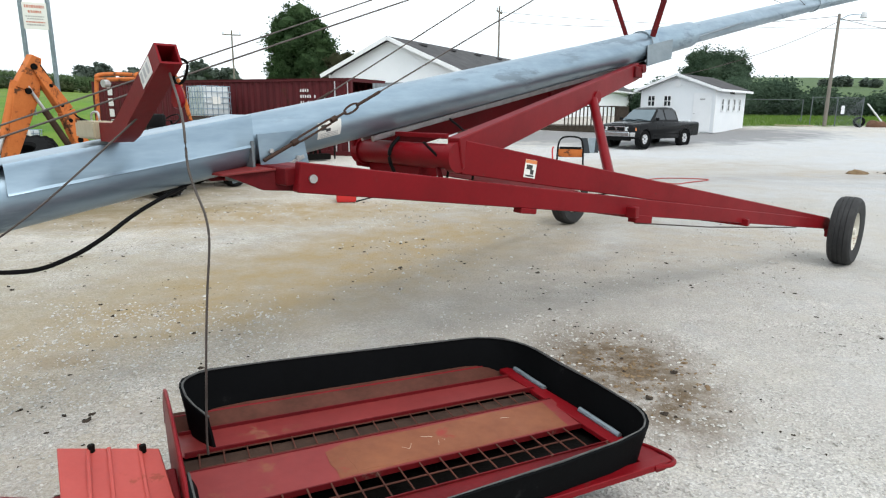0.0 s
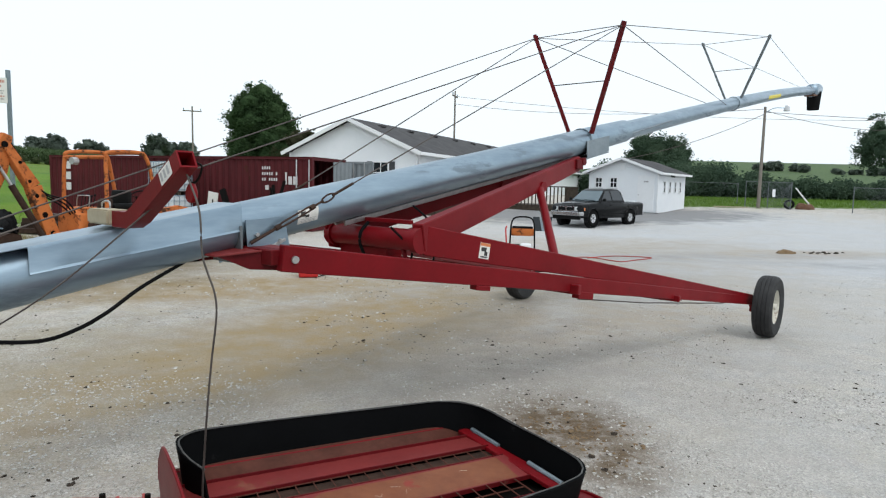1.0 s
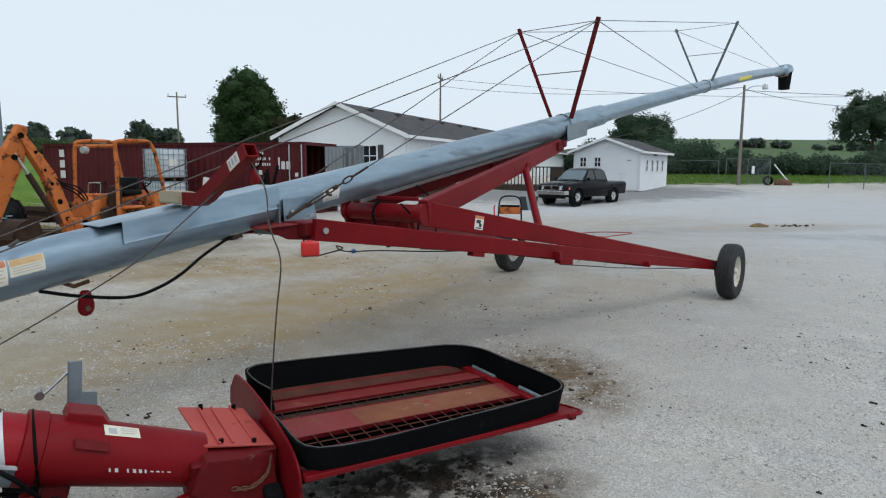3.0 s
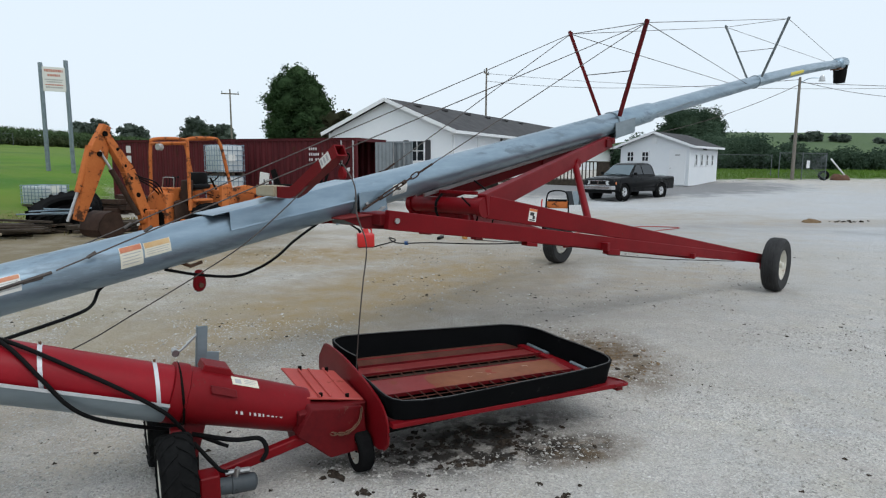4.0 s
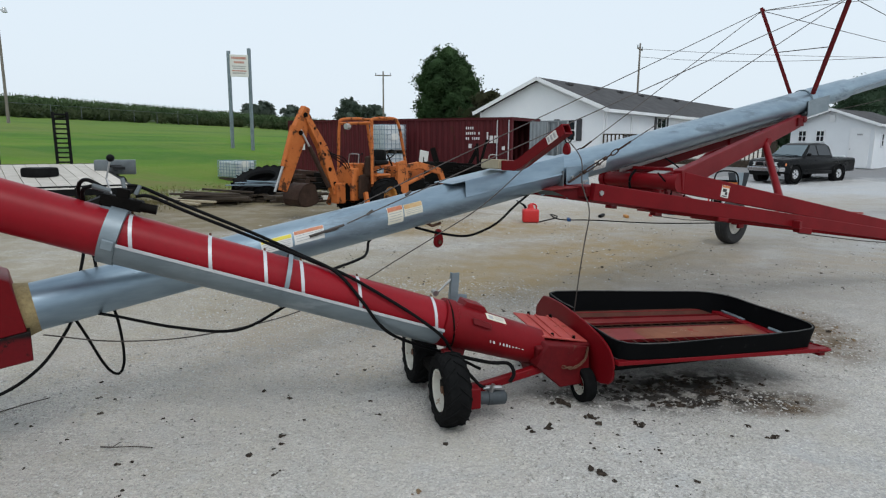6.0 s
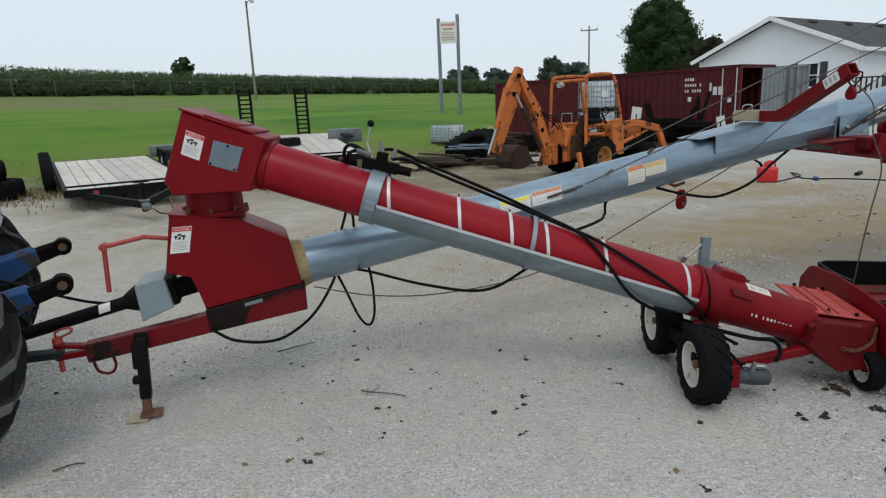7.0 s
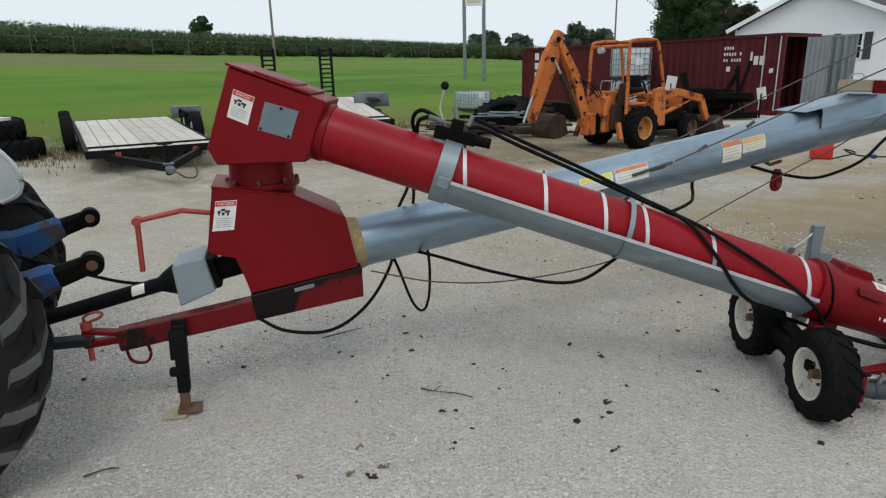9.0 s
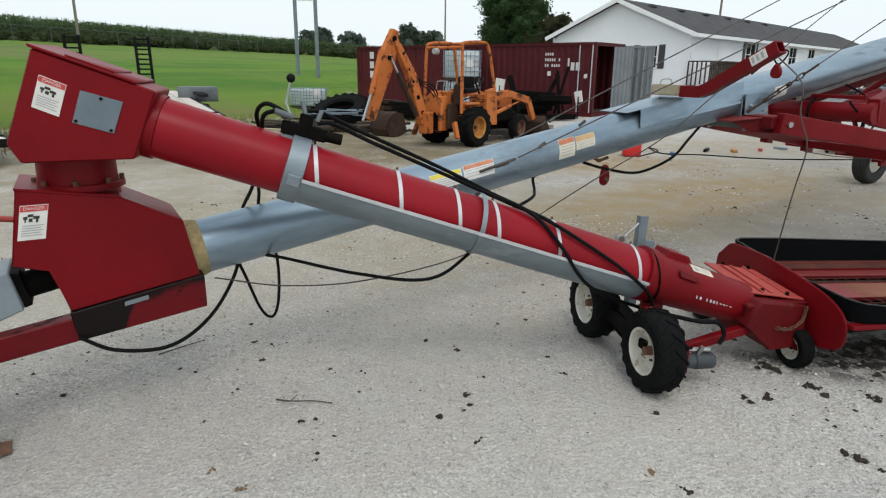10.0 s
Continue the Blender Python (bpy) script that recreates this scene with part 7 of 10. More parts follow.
# ---- wheels used by several machines ----
def tyre_wheel(parent, m, r, w, rim_r, rim_mat, lugs=0, name="wheel", label="", bars=False):
    """A tyre with a dished rim; x of m points outwards. lugs: bar treads in a chevron."""
    bm = BM()
    lathe(bm, [(rim_r, -w * 0.42), (rim_r * 1.12, -w * 0.5), (r * 0.88, -w * 0.5), (r * 0.965, -w * 0.40), (r * 0.985, -w * 0.15), (r * 0.985, w * 0.15), (r * 0.965, w * 0.40), (r * 0.88, w * 0.5), (rim_r * 1.12, w * 0.5), (rim_r, w * 0.42)], m, 40)
    wh = part(name, bm, TRACTOR_TYRE if lugs and r > 0.6 else RUBBER, parent, label)
    if lugs:
        tread(wh, m, r, w, lugs, TREAD if r > 0.6 else RUBBER)
    bm = BM()
    lathe(bm, [(0.01, w * 0.02), (rim_r * 0.45, w * 0.04), (rim_r * 0.6, -w * 0.06), (rim_r * 0.86, w * 0.02), (rim_r * 0.92, w * 0.38), (rim_r * 1.06, w * 0.46), (rim_r * 1.0, w * 0.2), (rim_r * 0.9, -w * 0.4), (rim_r * 0.5, -w * 0.2), (0.01, -w * 0.1)], m, 32)
    part("rim", bm, rim_mat, wh)
    bm = BM()
    lathe(bm, [(0.0, w * 0.22), (rim_r * 0.16, w * 0.2), (rim_r * 0.2, w * 0.02), (0.0, w * 0.02)], m, 12, closed=False)
    for i in range(6):
        t = 2 * math.pi * i / 6
        p = V((w * 0.03, math.cos(t) * rim_r * 0.36, math.sin(t) * rim_r * 0.36))
        cyl(bm, m @ p, m @ (p + V((w * 0.06, 0, 0))), rim_r * 0.05, n=6)
    part("hub", bm, RUST, wh)
    return wh


def frame_of(o, fwd):
    """x to the right, y forward, z up."""
    f = V((fwd[0], fwd[1], 0)).normalized()
    m = Matrix((V((f.y, -f.x, 0)), f, UP)).transposed().to_4x4()
    m.translation = V(o)
    return m


FLIP = Matrix.Rotation(math.pi, 4, "Z")

# ---- black pickup truck ----
def pickup():
    tz = ground_z(7.9, 28.4)
    m = frame_of((7.97 - 0.5, 28.1 + 0.53, tz), (-0.75, -0.66))
    truck = thing("pickup_truck", "black extended-cab pickup truck with chrome bumper, parked on the gravel", "truck", m)
    W = 0.84

    def P(x, y, z):
        return m @ V((x, y, z))

    # y: 2.35 front bumper, axles at 1.48 and -1.47, tail at -2.6; sections across the body
    def arch(yc, r=0.43, zc=0.36, k=9):
        return [(yc + r * math.cos(t), zc + r * math.sin(t)) for t in np.linspace(0, math.pi, k)]

    def hull(name, outline, spans, mat, parent, label=""):
        """A side outline swept across the body; each span: x, inset towards the middle, lift."""
        bm = BM()
        cy = sum(y for y, z in outline) / len(outline)
        rows = []
        for x, inset in spans:
            rows.append([bm.verts.new(P(x, y - math.copysign(min(inset, abs(y - cy) * 0.3), y - cy), z - (inset * 0.8 if z > 0.85 else 0.0))) for y, z in outline])
        k = len(outline)
        for r0, r1 in zip(rows, rows[1:]):
            for n_ in range(k):
                bm.faces.new((r0[n_], r0[(n_ + 1) % k], r1[(n_ + 1) % k], r1[n_]))
        bm.faces.new(rows[0][::-1])
        bm.faces.new(rows[-1])
        return part(name, bm, mat, parent, label, smooth=50)

    lower = [(2.28, 0.42), (2.33, 0.55), (2.32, 0.80), (2.28, 0.90), (2.18, 0.965), (1.9, 1.00), (1.45, 1.035), (1.06, 1.06), (0.9, 1.075), (-0.95, 1.06), (-1.0, 1.045), (-2.52, 1.045), (-2.60, 1.03), (-2.62, 0.95), (-2.60, 0.48), (-1.95, 0.44)]
    lower += arch(-1.47)[::-1] + [(-1.0, 0.36), (1.0, 0.36)] + arch(1.48)[::-1] + [(1.96, 0.42)]
    spans = ((-W, 0.07), (-W + 0.03, 0.03), (-W + 0.10, 0.0), (W - 0.10, 0.0), (W - 0.03, 0.03), (W, 0.07))
    body = hull("body", lower, spans, CAR_BLACK, truck, "glossy black body")
    bm = BM()
    slab(bm, [P(x, y, 1.048) for x, y in ((-W + 0.12, -1.06), (W - 0.12, -1.06), (W - 0.12, -2.48), (-W + 0.12, -2.48))], UP * 0.004)
    part("bed_liner", bm, BLACK, body)
    # raised middle of the hood
    bm = BM()
    slab(bm, [P(x, y, z) for x, y, z in ((-0.42, 2.12, 0.975), (0.42, 2.12, 0.975), (0.52, 1.10, 1.058), (-0.52, 1.10, 1.058))], UP * 0.025, 0.012)
    part("hood_bulge", bm, CAR_BLACK, body)
    # cab, tapering upwards with a rounded roof
    prof = [(1.03, 1.05), (0.40, 1.56), (0.30, 1.62), (0.12, 1.66), (-0.35, 1.675), (-0.72, 1.655), (-0.83, 1.61), (-0.90, 1.50), (-0.97, 1.05)]
    bm = BM()
    rows = []
    for f in (-1.0, -0.93, -0.75, 0.75, 0.93, 1.0):
        edge = abs(f) > 0.9
        rows.append([bm.verts.new(P(f * (W - 0.03 - 0.24 * max(0, (z - 1.08) / 0.6)), y, z - (0.035 if abs(f) == 1.0 and z > 1.5 else 0.008 if edge and z > 1.5 else 0))) for y, z in prof])
    for r0, r1 in zip(rows, rows[1:]):
        for n_ in range(len(prof) - 1):
            bm.faces.new((r0[n_], r0[n_ + 1], r1[n_ + 1], r1[n_]))
    bm.faces.new(rows[0])
    bm.faces.new(rows[-1][::-1])
    cab = part("cab", bm, CAR_BLACK, truck, smooth=50)
    bm = BM()
    slab(bm, [P(x, y, z) for x, y, z in ((-0.70, 0.985, 1.10), (0.70, 0.985, 1.10), (0.575, 0.425, 1.555), (-0.575, 0.425, 1.555))], m.to_3x3() @ V((0, 0.010, 0.012)), 0.004)
    ws = part("windscreen", bm, CAR_GLASS, cab, "windscreen reflecting the sky")
    bm = BM()
    for x0, x1 in ((-0.55, 0.05), (0.02, 0.60)):
        beam(bm, P(x0, 1.0, 1.125), P(x1, 0.95, 1.165), 0.015, 0.02, 0.003)
    part("wiper", bm, BLACK, ws)
    for sd in (-1, 1):
        def flank(y, z, o=0.0):
            return P(sd * (W - 0.03 - 0.24 * max(0, (z - 1.08) / 0.6) + o), y, z)
        for y0, y1, y2, y3 in ((0.84, 0.05, 0.05, 0.36), (-0.02, -0.84, -0.76, -0.02)):
            bm = BM()
            slab(bm, [flank(y0, 1.14), flank(y1, 1.14), flank(y2, 1.57), flank(y3, 1.57)], m.to_3x3() @ V((sd * 0.010, 0, 0.003)), 0.003)
            part("side_window", bm, GLASS, cab, "dark side window")
        bm = BM()
        for y in (0.98, 0.015, -0.90):
            beam(bm, P(sd * (W + 0.001), y, 0.46), P(sd * (W - 0.03), y, 1.04), 0.008, 0.010, 0.0)
        part("door_gap", bm, BLACK, body)
        bm = BM()
        box(bm, (0.02, 0.14, 0.03), m @ Matrix.Translation((sd * (W + 0.008), 0.18, 0.93)), 0.006)
        part("door_handle", bm, BLACK, body)
        bm = BM()
        box(bm, (0.16, 0.09, 0.13), m @ Matrix.Translation((sd * (W + 0.07), 0.80, 1.17)), 0.03, 2)
        part("mirror", bm, BLACK, cab)
        bm = BM()
        slab(bm, [P(sd * 0.45, 2.335, 0.69), P(sd * 0.80, 2.285, 0.69), P(sd * 0.81, 2.245, 0.85), P(sd * 0.45, 2.315, 0.86)], m.to_3x3() @ V((0, 0.014, 0)), 0.006)
        part("headlight", bm, LAMP, body, "clear headlight")
        bm = BM()
        box(bm, (0.03, 0.10, 0.13), m @ Matrix.Translation((sd * (W - 0.012), 2.14, 0.76)), 0.01)
        part("corner_lamp", bm, ORANGE_INK, body)
        bm = BM()
        slab(bm, [P(sd * (W + 0.002), y, z) for y, z in ((0.95, 0.52), (-0.95, 0.52), (-0.95, 0.57), (0.95, 0.57))], m.to_3x3() @ V((sd * 0.010, 0, 0)), 0.003)
        part("side_strip", bm, BLACK, body)
        for yc in (1.48, -1.47):
            wm = m @ Matrix.Translation((sd * (W - 0.10), yc, 0.36)) @ (Matrix() if sd > 0 else FLIP)
            wh = tyre_wheel(truck, wm, 0.365, 0.23, 0.20, BLACK, 0, label="black tyre on a bright alloy rim")
            bm = BM()
            for k in range(6):
                t = 2 * math.pi * k / 6
                beam(bm, wm @ V((0.088, 0.05 * math.cos(t), 0.05 * math.sin(t))), wm @ V((0.095, 0.185 * math.cos(t), 0.185 * math.sin(t))), 0.075, 0.03, 0.006, up=wm.to_3x3() @ V((1, 0, 0)))
            lathe(bm, [(0.17, 0.08), (0.205, 0.10), (0.205, 0.085), (0.17, 0.06)], wm, 24)
            part("alloy_spokes", bm, STRAP, wh, "bright alloy spokes")
            bm = BM()
            lathe(bm, [(0.405, -0.09), (0.445, -0.09), (0.445, 0.105), (0.43, 0.120), (0.405, 0.105)], wm, 28)
            part("wheel_arch", bm, CAR_BLACK, body)
    bm = BM()
    slab(bm, [P(x, 2.326, z) for x, z in ((-0.44, 0.66), (0.44, 0.66), (0.44, 0.88), (-0.44, 0.88))], m.to_3x3() @ V((0, 0.016, 0)), 0.006)
    gr = part("grille", bm, CHROME, body, "chrome grille surround")
    bm = BM()
    for sx in (-1, 1):
        slab(bm, [P(sx * x, 2.343, z) for x, z in ((0.03, 0.70), (0.40, 0.70), (0.40, 0.84), (0.07, 0.84))], m.to_3x3() @ V((0, 0.004, 0)))
    part("grille_mesh", bm, BLACK, gr)
    bm = BM()
    for x0, x1, y0, y1 in ((-0.86, -0.70, 2.22, 2.36), (-0.70, 0.70, 2.36, 2.36), (0.70, 0.86, 2.36, 2.22)):
        beam(bm, P(x0, y0, 0.56), P(x1, y1, 0.56), 0.10, 0.17, 0.02)
    part("front_bumper", bm, CHROME, truck, "chrome front bumper")
    bm = BM()
    box(bm, (1.5, 0.06, 0.16), m @ Matrix.Translation((0, 2.30, 0.38)), 0.02)
    part("air_dam", bm, BLACK, truck)
    bm = BM()
    box(bm, (1.6, 0.10, 0.15), m @ Matrix.Translation((0, -2.66, 0.52)), 0.02)
    part("rear_bumper", bm, CHROME, truck)
    bm = BM()
    box(bm, (1.2, 0.2, 0.12), m @ Matrix.Translation((0, -2.2, 1.06)), 0.04)
    part("bed_load", bm, TANK, truck)
    return truck


pickup()

# ---- orange backhoe loader ----
def backhoe():
    f = V((0.35, 0.937, 0))
    m = frame_of((-6.02, 11.32, 0), f)
    bh = thing("backhoe_loader", "weathered orange backhoe loader with four-post canopy frame, arm folded up", "backhoe", m)

    def P(x, y, z):
        return m @ V((x, y, z))

    for sd in (-1, 1):
        wm = m @ Matrix.Translation((sd * 0.56, 0.0, 0.42)) @ (Matrix() if sd > 0 else FLIP)
        tyre_wheel(bh, wm, 0.42, 0.30, 0.22, YELLOW, 14, label="black lugged tyre on a yellow rim")
        wm = m @ Matrix.Translation((sd * 0.52, 1.75, 0.31)) @ (Matrix() if sd > 0 else FLIP)
        tyre_wheel(bh, wm, 0.31, 0.20, 0.17, RUST, 0, label="black front tyre on a rusty rim")
        # loader arm: tower, beam and drop
        bm = BM()
        pts = [P(sd * 0.50, 0.62, 1.02), P(sd * 0.50, 1.25, 1.10), P(sd * 0.50, 2.15, 0.92), P(sd * 0.50, 2.42, 0.45)]
        for p, q_ in zip(pts, pts[1:]):
            beam(bm, p, q_, 0.09, 0.16, 0.01)
        part("loader_arm", bm, ORANGE, bh, "orange loader arm")
        bm = BM()
        cyl(bm, P(sd * 0.50, 0.75, 0.65), P(sd * 0.50, 1.35, 0.80), 0.045, n=10)
        cyl(bm, P(sd * 0.50, 1.35, 0.80), P(sd * 0.50, 1.85, 0.93), 0.022, n=8)
        part("loader_ram", bm, ORANGE, bh)
        bm = BM()
        slab(bm, [P(sd * 0.44, y, z) for y, z in ((0.42, 0.42), (0.86, 0.42), (0.82, 1.12), (0.72, 1.22), (0.48, 1.18))], m.to_3x3() @ V((sd * 0.10, 0, 0)), 0.008)
        part("loader_tower", bm, ORANGE, bh)
        # canopy posts and side rail
        bm = BM()
        square = curve_pts([P(sd * 0.52, -0.42, 0.72), P(sd * 0.51, -0.40, 1.55), P(sd * 0.49, -0.38, 2.02), P(sd * 0.47, -0.30, 2.14), P(sd * 0.47, 0.35, 2.17), P(sd * 0.48, 0.52, 2.08), P(sd * 0.50, 0.62, 1.75), P(sd * 0.52, 0.78, 1.05)], 6)
        tube(bm, square, 0.035, 8)
        part("canopy_post", bm, ORANGE, bh, "bent orange canopy post")
        # stabiliser leg
        bm = BM()
        beam(bm, P(sd * 0.50, -0.62, 0.55), P(sd * 0.62, -0.66, 0.22), 0.08, 0.10, 0.006)
        part("stabiliser", bm, ORANGE, bh)
    bm = BM()
    cyl(bm, P(-0.49, -0.38, 2.05), P(0.49, -0.38, 2.05), 0.035, n=8)
    cyl(bm, P(-0.47, 0.40, 2.16), P(0.47, 0.40, 2.16), 0.03, n=8)
    part("canopy_bar", bm, ORANGE, bh)
    bm = BM()
    tube(bm, [P(-0.18, -0.40, 1.98), P(-0.18, -0.50, 1.98)], [0.07, 0.065], 14)
    part("work_lamp", bm, LAMP, bh, "round work lamp")
    # engine, transmission, platform
    bm = BM()
    box(bm, (0.50, 1.05, 0.52), m @ Matrix.Translation((0, 1.35, 0.82)), 0.05, 2)
    box(bm, (0.80, 0.85, 0.10), m @ Matrix.Translation((0, 0.18, 0.62)), 0.01)
    box(bm, (1.02, 0.50, 0.06), m @ Matrix.Translation((0, 0.0, 0.90)), 0.02)
    for sd in (-1, 1):
        box(bm, (0.06, 0.62, 0.16), m @ Matrix.Translation((sd * 0.40, 0.02, 0.82)), 0.02)
    part("hood", bm, ORANGE, bh, "dented orange bodywork")
    bm = BM()
    box(bm, (0.34, 2.6, 0.34), m @ Matrix.Translation((0, 0.9, 0.46)), 0.03)
    box(bm, (0.22, 0.5, 0.30), m @ Matrix.Translation((0.30, 0.35, 0.60)), 0.03)
    cyl(bm, P(-0.5, 0, 0.42), P(0.5, 0, 0.42), 0.09, n=12)
    cyl(bm, P(-0.5, 1.75, 0.31), P(0.5, 1.75, 0.31), 0.06, n=12)
    part("chassis", bm, GREASE, bh)
    bm = BM()
    box(bm, (0.62, 0.46, 0.10), m @ Matrix.Translation((0.06, 0.12, 1.14)) @ Matrix.Rotation(radians(-9), 4, "Y"), 0.04, 2)
    box(bm, (0.44, 0.10, 0.34), m @ Matrix.Translation((0.02, 0.36, 1.30)), 0.04, 2)
    part("seat", bm, BLACK, bh, "black padded seat")
    bm = BM()
    box(bm, (0.40, 0.34, 0.42), m @ Matrix.Translation((-0.02, -0.42, 0.96)), 0.02)
    stand = part("control_stand", bm, ORANGE, bh)
    bm = BM()
    tube(bm, curve_pts([P(-0.17, -0.44, 1.16), P(-0.14, -0.44, 1.34), P(-0.10, -0.44, 1.37), P(0.12, -0.44, 1.37), P(0.15, -0.44, 1.34), P(0.13, -0.44, 1.16)], 3), 0.011, 6)
    part("grab_hoop", bm, STEEL, stand)
    bm = BM()
    box(bm, (0.13, 0.26, 0.46), m @ Matrix.Translation((0.33, -0.30, 1.10)) @ Matrix.Rotation(radians(8), 4, "Y"), 0.05, 3)
    part("side_shield", bm, RUST_DARK, bh, "dark rusted side shield")
    bm = BM()
    slab(bm, [P(x, -0.735, z) for x, z in ((-0.12, 0.36), (0.14, 0.36), (0.13, 0.66), (0.05, 0.74), (-0.04, 0.70))], m.to_3x3() @ V((0, 0.02, 0)), 0.003)
    part("pivot_recess", bm, GREASE, bh)
    bm = BM()
    box(bm, (0.70, 0.75, 0.22), m @ Matrix.Translation((0.05, 0.20, 0.72)), 0.03)
    box(bm, (0.24, 0.9, 0.30), m @ Matrix.Translation((0.36, 1.15, 0.62)), 0.04)
    part("pump_and_hoses", bm, GREASE, bh, "greasy black pump and hose cluster")
    # swing post
    bm = BM()
    slab(bm, [P(x, -0.72, z) for x, z in ((-0.30, 0.35), (0.22, 0.35), (0.22, 1.05), (-0.05, 1.15), (-0.30, 1.0))], m.to_3x3() @ V((0, 0.22, 0)), 0.02)
    beam(bm, P(-0.05, -0.9, 0.30), P(-0.05, -0.9, 0.75), 0.22, 0.26, 0.02, up=f)
    part("swing_post", bm, ORANGE, bh)
    # boom rising, dipper folded down, bucket hung behind
    b0, b1 = P(-0.08, -0.95, 0.52), P(-0.30, -1.62, 2.22)
    bm = BM()
    mid = b0.lerp(b1, 0.55) + m.to_3x3() @ V((0, 0.10, 0.06))
    beam(bm, b0, mid, 0.14, 0.24, 0.01, up=-f)
    beam(bm, mid, b1, 0.14, 0.22, 0.01, up=-f, h1=0.13)
    part("boom", bm, ORANGE, bh, "orange box-section boom")
    bm = BM()
    cyl(bm, b0 + f * -0.20 + UP * 0.15, b0.lerp(b1, 0.6) - f * 0.22, 0.05, n=10)
    br = part("boom_ram", bm, RUST_DARK, bh, "dark rusted hydraulic ram")
    bm = BM()
    cyl(bm, b0.lerp(b1, 0.58) - f * 0.215, b1 - f * 0.15 - UP * 0.25, 0.025, n=8)
    part("ram_rod", bm, STEEL, br)
    d1 = P(-0.42, -2.15, 0.62)
    bm = BM()
    dm = b1.lerp(d1, 0.25)
    beam(bm, b1 + UP * 0.13 + f * 0.06, dm, 0.13, 0.16, 0.01, up=f, h1=0.40)
    beam(bm, dm, d1, 0.13, 0.40, 0.01, up=f, h1=0.15)
    part("dipper", bm, ORANGE, bh, "orange dipper arm")
    for t in (0.02, 0.25):
        bm = BM()
        p = b1.lerp(d1, t)
        side = m.to_3x3() @ V((1, 0, 0))
        cyl(bm, p - side * 0.09, p + side * 0.09, 0.05, n=10)
        part("pivot_pin", bm, GREASE, bh)
    bm = BM()
    cyl(bm, b1.lerp(d1, 0.16) - f * 0.20, b1.lerp(d1, 0.68) - f * 0.17, 0.055, n=12)
    ram = part("dipper_ram", bm, ORANGE, bh)
    bm = BM()
    cyl(bm, b1.lerp(d1, 0.68) - f * 0.17, b1.lerp(d1, 1.0) - f * 0.20, 0.028, n=10)
    part("ram_rod", bm, STEEL, ram, "bright steel rod")
    # pin holes in the boom, hoses up its back, levers, steering wheel
    side = m.to_3x3() @ V((1, 0, 0))
    for t, r_ in ((0.12, 0.045), (0.30, 0.05), (0.48, 0.035), (0.62, 0.03), (0.80, 0.03)):
        p = b0.lerp(b1, t) + (f * 0.06 + UP * 0.03) * min(1, t * 2)
        bm = BM()
        cyl(bm, p - side * 0.078, p + side * 0.078, r_, n=12)
        part("pin_hole", bm, GREASE, bh)
    for k, dx in enumerate((-0.05, 0.0, 0.05)):
        bm = BM()
        tube(bm, curve_pts([P(0.05 + dx, -0.62, 0.95), P(0.06 + dx, -0.85, 1.18 + 0.05 * k), b0.lerp(b1, 0.55) + side * (0.02 + dx) + f * 0.20, b0.lerp(b1, 0.85) + side * dx + f * 0.14, b1 + side * dx + f * 0.10], 5), 0.014, 7)
        part("hydraulic_hose", bm, HOSE, bh, "black hydraulic hose")
    for k in range(5):
        bm = BM()
        x = -0.16 + 0.075 * k
        tube(bm, [P(x, -0.36, 1.14), P(x + 0.01, -0.33, 1.36 - 0.02 * (k % 2))], 0.008, 6)
        bmesh.ops.create_uvsphere(bm, u_segments=8, v_segments=6, radius=0.024, matrix=Matrix.Translation(P(x + 0.01, -0.33, 1.38 - 0.02 * (k % 2))))
        part("control_lever", bm, BLACK, stand)
    bm = BM()
    wc = P(0.0, 0.72, 1.34)
    tube(bm, [wc + side * 0.19 * math.cos(t) + (f * 0.8 + UP * 0.6) * 0.19 * math.sin(t) for t in np.linspace(0, 2 * math.pi, 20, endpoint=False)], 0.014, 6, closed=True)
    cyl(bm, wc, P(0.0, 0.92, 1.02), 0.022, n=8)
    beam(bm, wc - side * 0.18, wc + side * 0.18, 0.03, 0.015, 0.003)
    part("steering_wheel", bm, BLACK, bh, "black steering wheel")
    bm = BM()
    slab(bm, [P(0.27, y, z) for y, z in ((-0.62, 0.40), (-0.30, 0.40), (-0.22, 0.62), (-0.34, 0.95), (-0.60, 0.90))], m.to_3x3() @ V((0.06, 0, 0)), 0.01)
    part("frame_plate", bm, RUST_DARK, bh, "grimy rusted frame plate")
    bm = BM()
    for x0, y0, z0, x1, y1, z1 in ((0.34, 0.55, 0.98, 0.40, 1.0, 0.86), (0.34, 0.50, 0.93, 0.42, 0.95, 0.74), (0.30, -0.20, 0.95, 0.36, 0.40, 0.98)):
        tube(bm, curve_pts([P(x0, y0, z0), P(x0 + 0.08, (y0 + y1) / 2, (z0 + z1) / 2 + 0.07), P(x1, y1, z1)], 5), 0.013, 6)
    part("hydraulic_hose", bm, HOSE, bh, "black hydraulic hoses")
    bm = BM()
    c = P(-0.38, -1.72, 0.52)
    prof = [(0.22, 0.22), (0.06, 0.25), (-0.10, 0.20), (-0.22, 0.06), (-0.26, -0.08), (-0.20, -0.20), (-0.06, -0.25), (0.12, -0.24), (0.34, -0.16)]
    sheet(bm, [[c + (m.to_3x3() @ V((sd * 0.24, y, z))) for y, z in prof] for sd in (-1, 1)])
    for sd in (-1, 1):
        bm.faces.new([bm.verts.new(c + (m.to_3x3() @ V((sd * 0.24, y, z)))) for y, z in prof])
    thick(bm, 0.015)
    bk = part("bucket", bm, RUST_DARK, bh, "dark rusty digging bucket curled under the arm")
